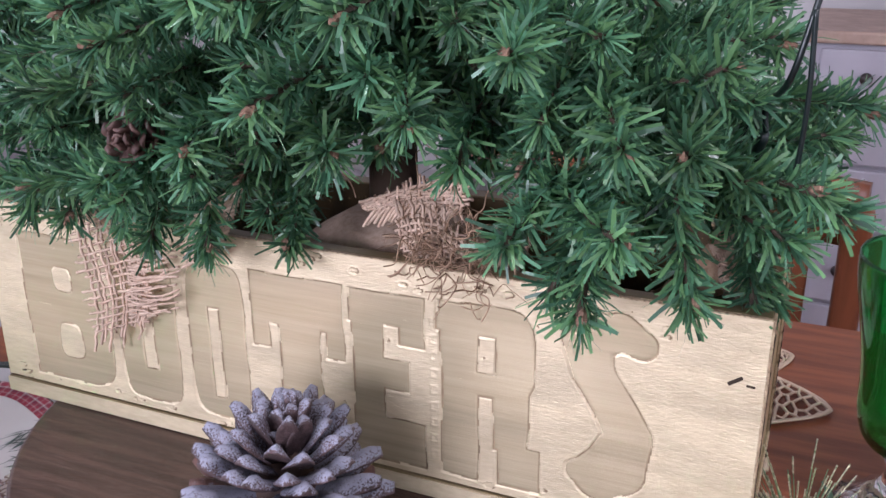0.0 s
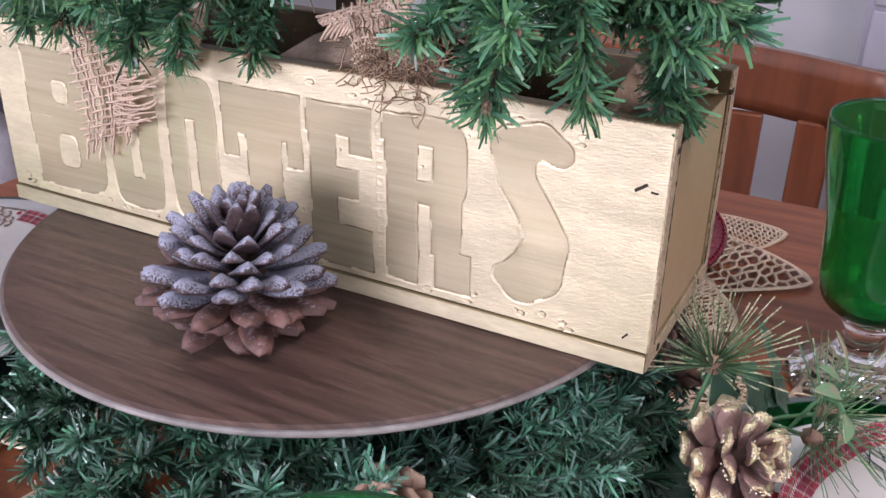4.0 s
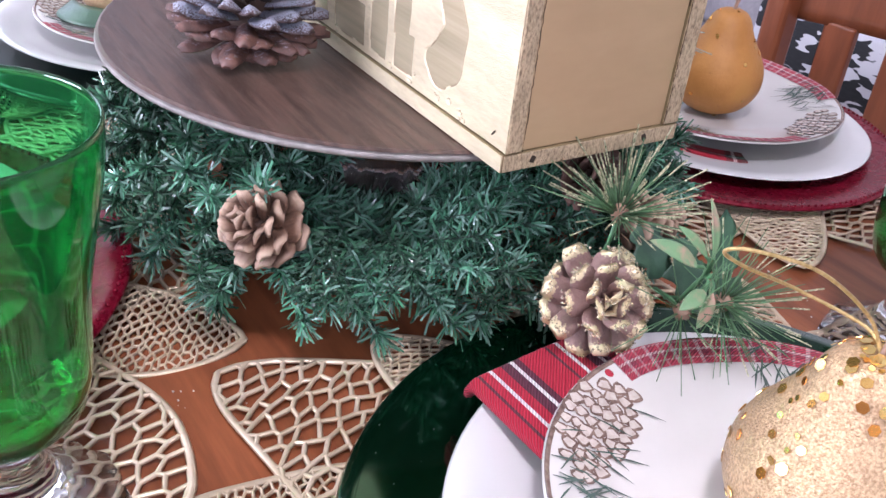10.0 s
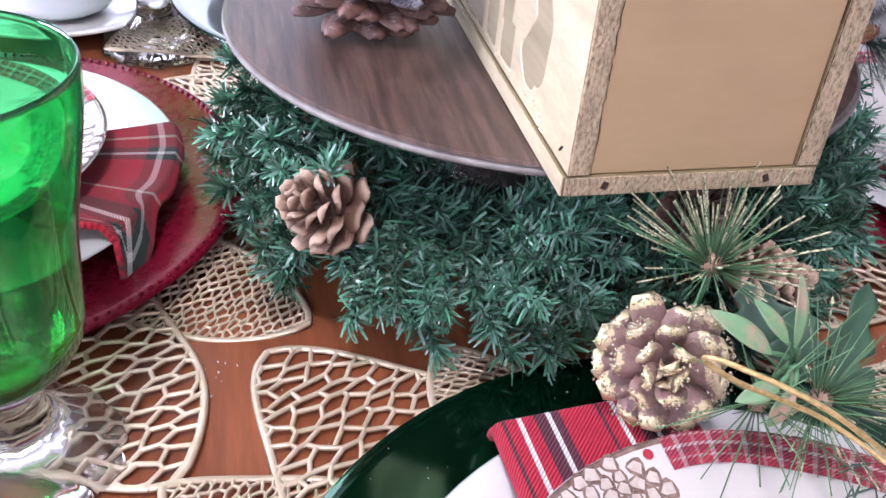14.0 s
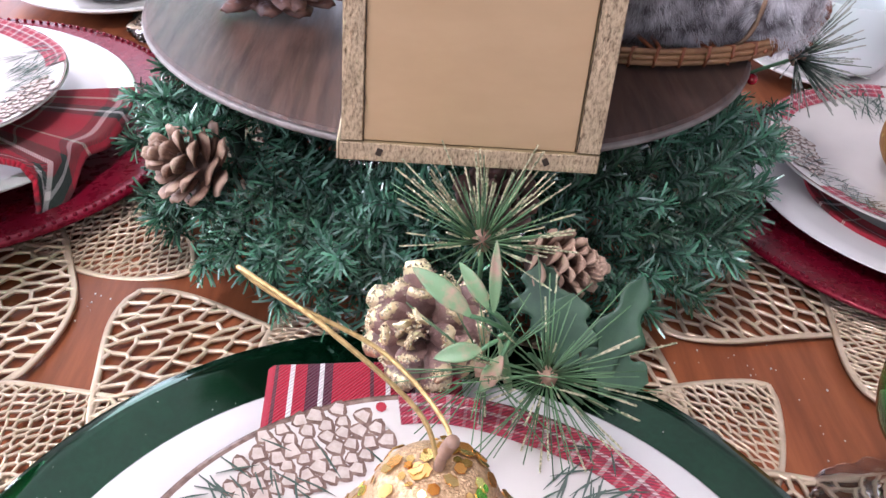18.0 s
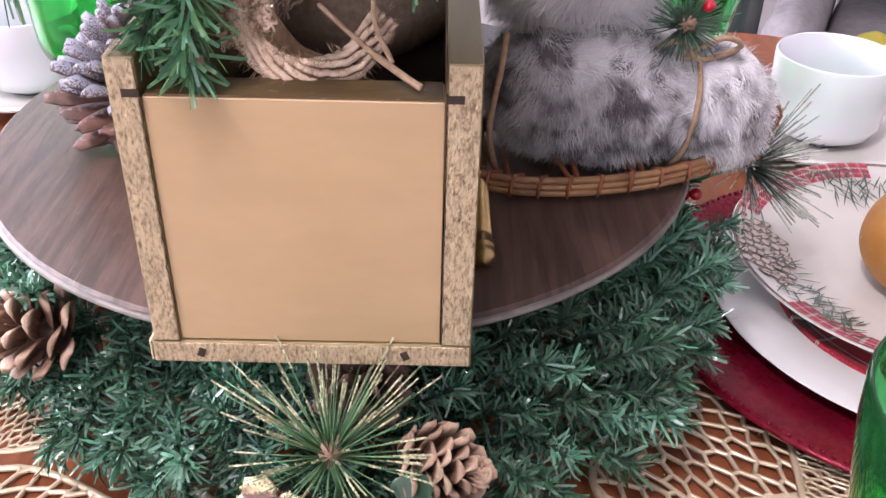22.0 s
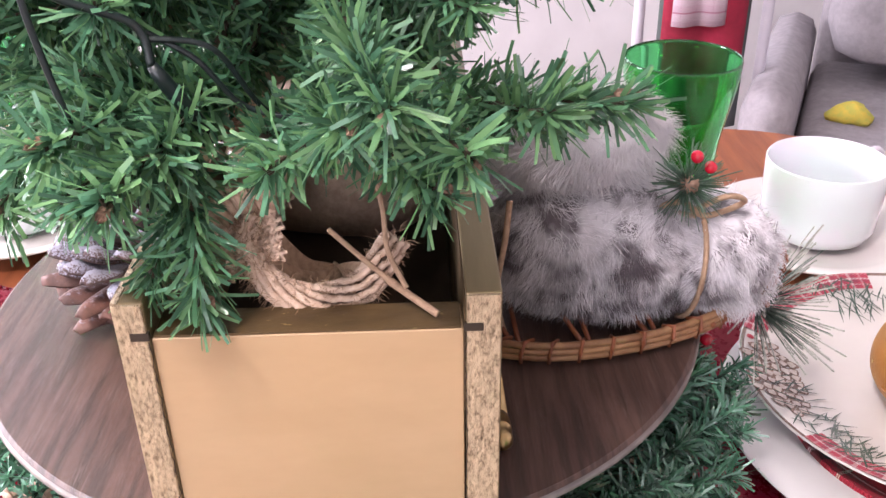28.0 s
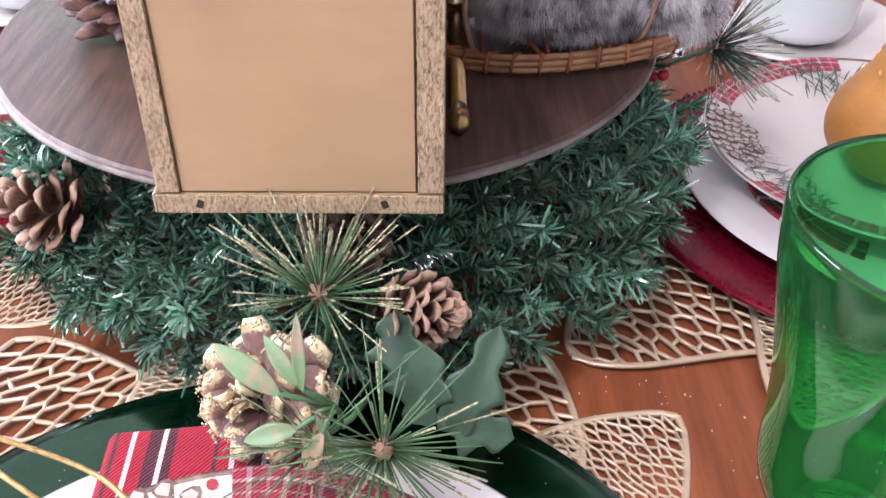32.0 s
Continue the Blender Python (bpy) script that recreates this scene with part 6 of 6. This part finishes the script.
part("loose_thread", tube(spline([(-0.03, 0.072, 1.004), (-0.024, 0.074, 0.996), (-0.018, 0.075, 0.987), (-0.012, 0.080, 0.978)]), 0.0008, 8), "twine", wrap)
part("root_ball", lathe([(0.0, 0.931), (0.045, 0.933), (0.052, 0.95), (0.044, 0.972), (0.022, 0.985), (0.0, 0.988)], 28, lambda r, z, a: r * (1 + 0.05 * math.sin(5 * a + 40 * z))), "burlap", wrap, m=Matrix.Translation((TC.x, TC.y, 0)))
rb = random.Random(5)
for k in range(16):
    p = Vector((rb.uniform(-0.30, -0.03), rb.uniform(0.0, 0.05), rb.uniform(0.985, 1.03)))
    pts = [p]
    d = Vector((rb.uniform(-1, 1), rb.uniform(-1, 0.3), rb.uniform(-0.3, 1))).normalized()
    for _ in range(5):
        d = (d + Vector((rb.uniform(-0.5, 0.5), rb.uniform(-0.5, 0.5), rb.uniform(-0.5, 0.5)))).normalized()
        pts.append(pts[-1] + d * rb.uniform(0.005, 0.010))
    part("stray_fibre", tube(spline(pts, 4), 0.00028, 4), "twine", wrap)


# ---- fairy lights in the tree ----
def fairy_light(at, direction, label):
    ob = thing("fairy_light", label, "string light", "fairy lights", at=aim(at, direction))
    part("socket", lathe([(0.0, 0.0), (0.0014, 0.0), (0.0020, 0.004), (0.0022, 0.020), (0.0019, 0.026), (0.0, 0.026)], 14), "black_wire", ob)
    part("bulb", lathe([(0.0, 0.0262), (0.0019, 0.0262), (0.0021, 0.031), (0.0017, 0.036), (0.0, 0.038)], 14), "bulb", ob, "small clear bulb")
    part("cable", tube(spline([(0.0, 0.0, 0.0), (0.002, 0.003, -0.010), (0.006, -0.008, -0.030), (0.0, 0.004, -0.055)]), 0.0011, 7), "black_wire", ob, "dark green cable")
    return ob


fairy_light((-0.012, 0.020, 1.044), (-0.008, 0.012, -0.026), "dark fairy light with a clear bulb hanging in branches")
fairy_light((-0.250, -0.050, 1.140), (0, -0.1, -0.6), "clear fairy light bulb among tree branches")
fairy_light((-0.030, -0.070, 1.140), (0, -0.1, -0.6), "clear fairy light bulb among tree branches")
lead = thing("light_cable", "dark twin cable running through the tree's branches", "cable")
part("strand", tube(spline([(-0.016, 0.017, 1.052), (-0.016, 0.030, 1.044), (-0.020, 0.040, 1.030), (-0.026, 0.056, 1.026), (-0.07, 0.066, 1.03)]), 0.0008, 7), "black_wire", lead)
part("strand", tube(spline([(-0.014, 0.018, 1.050), (-0.018, 0.034, 1.046), (-0.026, 0.045, 1.026), (-0.032, 0.062, 1.022), (-0.08, 0.07, 1.025)]), 0.0008, 7), "black_wire", lead)
part("strand", tube(spline([(0.000, -0.004, 1.088), (0.001, -0.002, 1.060), (0.000, 0.002, 1.034)]), 0.0009, 7), "black_wire", lead)


# ---- the gold spray in the wreath ----
def needle_spray(at, direction, count, reach, seed, label, gold=0.9, lean0=62, most=112, green_mat="spray", tip_mat="glitter"):
    rnd = random.Random(seed)
    ob = thing("pine_spray", label, "pine spray", "glittered sprays", at=aim(at, direction))
    green, glitter = [], []
    for k in range(count):
        a, lean = rnd.uniform(0, 2 * math.pi), radians(min(most, abs(rnd.gauss(lean0, 22))))
        d = Vector((math.sin(lean) * math.cos(a), math.sin(lean) * math.sin(a), math.cos(lean)))
        ln = reach * rnd.choice((0.55, 0.8, 0.95, 1.05, 1.2)) * rnd.uniform(0.9, 1.1)
        bend = Vector((rnd.uniform(-1, 1), rnd.uniform(-1, 1), rnd.uniform(-1, 1))) * ln * 0.15
        pts = [d * 0.002, d * ln * 0.5 + bend * 0.4, d * ln + bend]
        green.append(tube(pts, [0.00032, 0.00028, 0.00022], 4))
        if rnd.random() < gold:
            cut = rnd.uniform(0.55, 0.85)
            q = [pts[1].lerp(pts[2], (cut - 0.5) * 2 if cut > 0.5 else 0), pts[1].lerp(pts[2], 0.75), pts[2] + d * 0.0006]
            glitter.append(tube(q, [0.0003, 0.00042, 0.00040], 4))
            for _ in range(7):
                c = q[0].lerp(q[2], rnd.random()) + Vector((rnd.uniform(-1, 1), rnd.uniform(-1, 1), rnd.uniform(-1, 1))) * 0.0004
                g = rnd.uniform(0.0003, 0.0006)
                glitter.append(([tuple(c + Vector(w) * g) for w in ((1, 0, 0), (-0.5, 0.87, 0), (-0.5, -0.87, 0), (0, 0, 1))], [(0, 2, 1), (0, 1, 3), (1, 2, 3), (2, 0, 3)]))
    part("needles", join(*green), green_mat, ob, "thin green needles")["kind"] = "stuff"
    if glitter:
        part("glitter", join(*glitter), tip_mat, ob, "gold glitter on the needle ends" if tip_mat == "glitter" else "pale frosted needle ends", smooth=False)["kind"] = "stuff"
    part("bud", lathe([(0.0, -0.004), (0.003, -0.003), (0.0042, 0.001), (0.003, 0.005), (0.0, 0.0065)], 12, lambda r, z, a: r * (1 + 0.2 * math.sin(5 * a))), "stem", ob, "brown bud")
    part("stalk", tube([(0, 0, -0.002), (0.002, 0.001, -0.02), (0.0, 0.002, -0.035)], 0.0012, 6), "sprig_stem", ob)
    return ob


needle_spray((0.018, 0.060, 0.851), (0.14, 0.02, 0.95), 135, 0.0355, 1, "green pine spray with gold glittered needle tips", 0.8, 56, 94)
needle_spray((0.069, 0.085, 0.826), (0.75, 0.05, 0.45), 110, 0.034, 2, "green pine spray arching over the plate's rim", 0.35)
needle_spray((0.066, 0.062, 0.826), (0.70, -0.35, 0.30), 34, 0.036, 3, "dark thin pine needles fanned over a plate", 0.1)
needle_spray((-0.176, 0.250, 0.862), (0.35, 0.7, 0.6), 200, 0.035, 5, "grey-green pine spray with frosted tips at the wreath's far side", 0.85, 62, 118, "spray_grey", "frost_tip")


def leaf_blade(length, width, fold, curl, lobes=0):
    """One leaf along +y with a midrib fold; lobes gives it holly points."""
    V, F = [], []
    n, m = 16, 6
    for i in range(n + 1):
        u = i / n
        w = width * math.sin(math.pi * min(1, 0.03 + 0.97 * u)) ** 0.75
        if lobes:
            w *= 0.55 + 0.75 * (1 - abs(((u * (lobes + 0.5) + 0.35) % 1.0) - 0.5) * 2) ** 1.3
        for j in range(m + 1):
            v = j / m * 2 - 1
            V.append((w * v, length * u, fold * abs(v) * w - curl * u * u * length + 0.0004))
    k = len(V)
    V += [(x, y, z - 0.0006) for x, y, z in V]

    def at(i, j):
        return i * (m + 1) + j
    for i in range(n):
        for j in range(m):
            q = (at(i, j), at(i, j + 1), at(i + 1, j + 1), at(i + 1, j))
            F.append(q)
            F.append(tuple(t + k for t in reversed(q)))
    for i in range(n):
        F.append((at(i + 1, 0), at(i, 0), at(i, 0) + k, at(i + 1, 0) + k)[::-1])
        F.append((at(i, m), at(i + 1, m), at(i + 1, m) + k, at(i, m) + k)[::-1])
    return V, F


def leafed(parent, at, along, normal, vf, material, label=""):
    """Place a leaf blade so that it grows along one direction and faces another."""
    y = Vector(along).normalized()
    z = Vector(normal)
    z = (z - y * z.dot(y)).normalized()
    x = y.cross(z)
    mm = Matrix((x, y, z)).transposed().to_4x4()
    return part("leaf", vf, material, parent, label, m=Matrix.Translation(at) @ mm)


sprig = thing("leaf_sprig", "pale green leaf sprig blushed with pink beside glittered cones", "sprig", "glittered sprays")
hub = Vector((0.066, 0.070, 0.842))
for tip, root, wd in (((0.070, 0.035, 0.873), (0.074, 0.053, 0.857), 0.0040), ((0.083, 0.043, 0.846), (0.078, 0.058, 0.845), 0.0036), ((0.068, 0.050, 0.874), (0.073, 0.059, 0.860), 0.0028), ((0.074, 0.060, 0.884), (0.075, 0.061, 0.860), 0.0022),
                      ((0.082, 0.059, 0.828), (0.076, 0.066, 0.841), 0.0034), ((0.080, 0.073, 0.820), (0.074, 0.064, 0.848), 0.0018)):
    a, b = Vector(root), Vector(tip)
    g = b - a
    leafed(sprig, a, g, (0.62, -0.05, 0.80), leaf_blade(g.length * 1.05, wd, 0.25, 0.30), "leaf_pink")
    part("stalk", tube(spline([hub - Vector((0.01, 0, 0.02)), hub, hub.lerp(a, 0.55) + Vector((0.002, 0, 0.003)), a]), 0.0009, 6), "sprig_stem", sprig)
holly = thing("holly_leaves", "dull dark green holly leaves tucked into the wreath", "leaf", "glittered sprays")
for at, along, normal, ln, wd in (((0.040, 0.097, 0.806), (-0.35, 0.05, 0.9), (0.85, -0.2, 0.45), 0.031, 0.0125), ((0.046, 0.110, 0.806), (-0.30, 0.35, 0.85), (0.9, 0.0, 0.35), 0.046, 0.010), ((0.040, 0.104, 0.813), (0.3, 0.9, -0.2), (0.8, -0.1, 0.5), 0.030, 0.011), ((0.026, 0.092, 0.812), (-0.5, -0.2, 0.8), (0.8, -0.4, 0.4), 0.030, 0.013)):
    leafed(holly, at, along, normal, leaf_blade(ln, wd, 0.22, 0.12, 2), "holly")


# ---- the fur bundle on its snowshoe ----
shoe = thing("snowshoe", "miniature bent-rattan snowshoe laced with brown cane", "snowshoe", at=pose(-0.152, 0.172, BZ + 0.0050, 1.2, 0, 8))


def shoe_rim(t):
    a = 2 * math.pi * t
    y = 0.078 * math.sin(a)
    return Vector((0.036 * math.cos(a) * (1 - 0.22 * math.sin(a)), y, 0.012 * max(0, y / 0.078) ** 3))


for dz in (0.0, 0.0030, 0.0060):
    part("hoop", tube([shoe_rim(k / 60) + Vector((0, 0, dz)) for k in range(61)], 0.0017, 8), "rattan", shoe)
for k in range(36):
    p = shoe_rim(k / 36)
    q = p * 0.90
    part("lacing", tube([p * 1.03 + Vector((0, 0, -0.002)), p * 1.055 + Vector((0, 0.001, 0.003)), p * 1.03 + Vector((0, 0.0015, 0.0082)), q + Vector((0, 0, 0.006))], 0.0010, 6), "rattan_dark", shoe)
for k in range(9):
    y = -0.06 + 0.015 * k
    w = 0.034 * math.sqrt(max(0.05, 1 - (y / 0.078) ** 2))
    part("crossbar", tube([(-w, y, 0.003), (w, y + 0.006 * (-1) ** k, 0.003)], 0.0012, 6), "rattan_dark", shoe)


def furry(name, centre, radii, material, hairs, ln, seed, label, parent):
    """A soft lump under a coat of many fine hairs that lie along it."""
    rnd = random.Random(seed)
    V, F = [], []
    c, R = Vector(centre), Vector(radii)
    for k in range(hairs):
        z = rnd.uniform(-0.95, 1)
        a = rnd.uniform(0, 2 * math.pi)
        s = math.sqrt(1 - z * z)
        n = Vector((s * math.cos(a), s * math.sin(a), z))
        lump = 1 + 0.07 * noise.noise(n * 2.6 + Vector((seed, 0, 0)))
        p = c + Vector((n.x * R.x, n.y * R.y, n.z * R.z)) * lump
        flow = Vector((noise.noise(n * 1.7 + Vector((3, seed, 0))), noise.noise(n * 1.7 + Vector((9, 1, seed))), -0.5)).normalized()
        d = (n * 0.55 + flow * 0.75 + Vector((rnd.gauss(0, 0.22), rnd.gauss(0, 0.22), rnd.gauss(0, 0.22)))).normalized()
        l = ln * rnd.uniform(0.5, 1.2)
        w = d.cross(n)
        if w.length < 1e-4:
            continue
        w = w.normalized() * 0.00015
        o = len(V)
        mid = p + d * l * 0.5
        e = p + d * l - n * l * 0.18
        V.extend([p - w, p + w, mid + w * 0.8, mid - w * 0.8, e])
        F.extend([(o, o + 1, o + 2, o + 3), (o + 3, o + 2, o + 4)])
    body = part(name, moved(lathe([(math.sin(math.pi * k / 18), -math.cos(math.pi * k / 18)) for k in range(19)], 32), Matrix.Translation(c) @ Matrix.Diagonal((*R, 1))), material, parent, label)
    coat = part("fur", (V, F), material, body, smooth=False)
    coat["kind"] = "stuff"
    return body


FC = Vector((-0.160, 0.172, 0))
fur = thing("fur_bundle", "grey and white fur bundle tied with twine on a snowshoe", "fur ornament", at=(FC.x, FC.y, BZ + 0.0060))
furry("body", (0.0, -0.007, 0.031), (0.036, 0.053, 0.034), "fur_grey", 23000, 0.011, 3, "mottled grey and white long fur", fur)
furry("foot", (0.006, 0.046, 0.025), (0.030, 0.026, 0.027), "fur_grey", 9500, 0.010, 5, "", fur)
furry("head", (-0.008, -0.018, 0.076), (0.028, 0.040, 0.025), "fur_white", 11000, 0.012, 7, "white fluffy fur top", fur)
part("strap", tube([(0.010 + 0.028 * math.cos(t), 0.030 + 0.004 * math.sin(t), 0.024 + 0.026 * math.sin(t)) for t in [math.pi * (k / 14 - 0.35) for k in range(15)]], [0.0013] * 15, 6), "twine", fur, "jute strap")
part("bow", tube(spline([(0.020, 0.028, 0.052), (0.026, 0.040, 0.062), (0.020, 0.050, 0.056), (0.020, 0.034, 0.050), (0.026, 0.022, 0.060), (0.020, 0.014, 0.054), (0.020, 0.030, 0.050)]), 0.0013, 6), "twine", fur, "jute bow")
part("handle", tube(spline([(0.026, -0.052, -0.002), (0.030, -0.056, 0.020), (0.026, -0.052, 0.046), (0.020, -0.050, 0.060)]), 0.0014, 8), "twine", fur, "stiff jute loop")
sp = needle_spray((FC.x + 0.022, FC.y + 0.024, BZ + 0.072), (0.8, 0.2, 0.4), 190, 0.016, 9, "dark green pine sprig with red berries on the fur", 0.0, 70, 112, "holly")
for q in ((0.006, 0.006, 0.010), (0.000, 0.011, 0.011)):
    part("berry", moved(lathe([(0.0028 * math.sin(math.pi * k / 8), -0.0028 * math.cos(math.pi * k / 8)) for k in range(9)], 12), Matrix.Translation(q)), "berry", sp, "glossy red berry")
wb = thing("berry_pick", "glossy red berries at the far edge of the wreath", "berries", at=(-0.160, 0.216, 0.853))
for q in ((0, 0, 0), (0.005, 0.004, 0.003)):
    part("berry", moved(lathe([(0.0032 * math.sin(math.pi * k / 8), -0.0032 * math.cos(math.pi * k / 8)) for k in range(9)], 12), Matrix.Translation(q)), "berry", wb)

# ---- crumbs and glitter on the table ----
crumbs = thing("crumbs", "pale crumbs and glitter specks scattered on the table", "crumbs", kind="stuff")
rc = random.Random(77)
bits = []
for k in range(90):
    cx, cy = ((-0.055, -0.135), (0.0, 0.19), (-0.03, 0.21))[k % 3]
    x, y, s = cx + rc.gauss(0, 0.03 if k % 4 else 0.006), cy + rc.gauss(0, 0.03 if k % 4 else 0.006), rc.uniform(0.0002, 0.0006)
    bits.append(box(x - s, x + s, y - s * 0.7, y + s * 0.7, TZ, TZ + s))
for k in range(40):
    a, r, s = rc.uniform(1.6, 4.4), rc.uniform(0.142, 0.168), rc.uniform(0.0001, 0.00028)
    x, y, z = S0[0] + r * math.cos(a), S0[1] + r * math.sin(a), TZ + 0.0124 + (r - 0.123) * 0.166 + 0.0002
    bits.append(box(x - s, x + s, y - s, y + s, z, z + s))
cb = part("specks", join(*bits), "cream_china", crumbs, smooth=False)
cb["kind"] = "stuff"
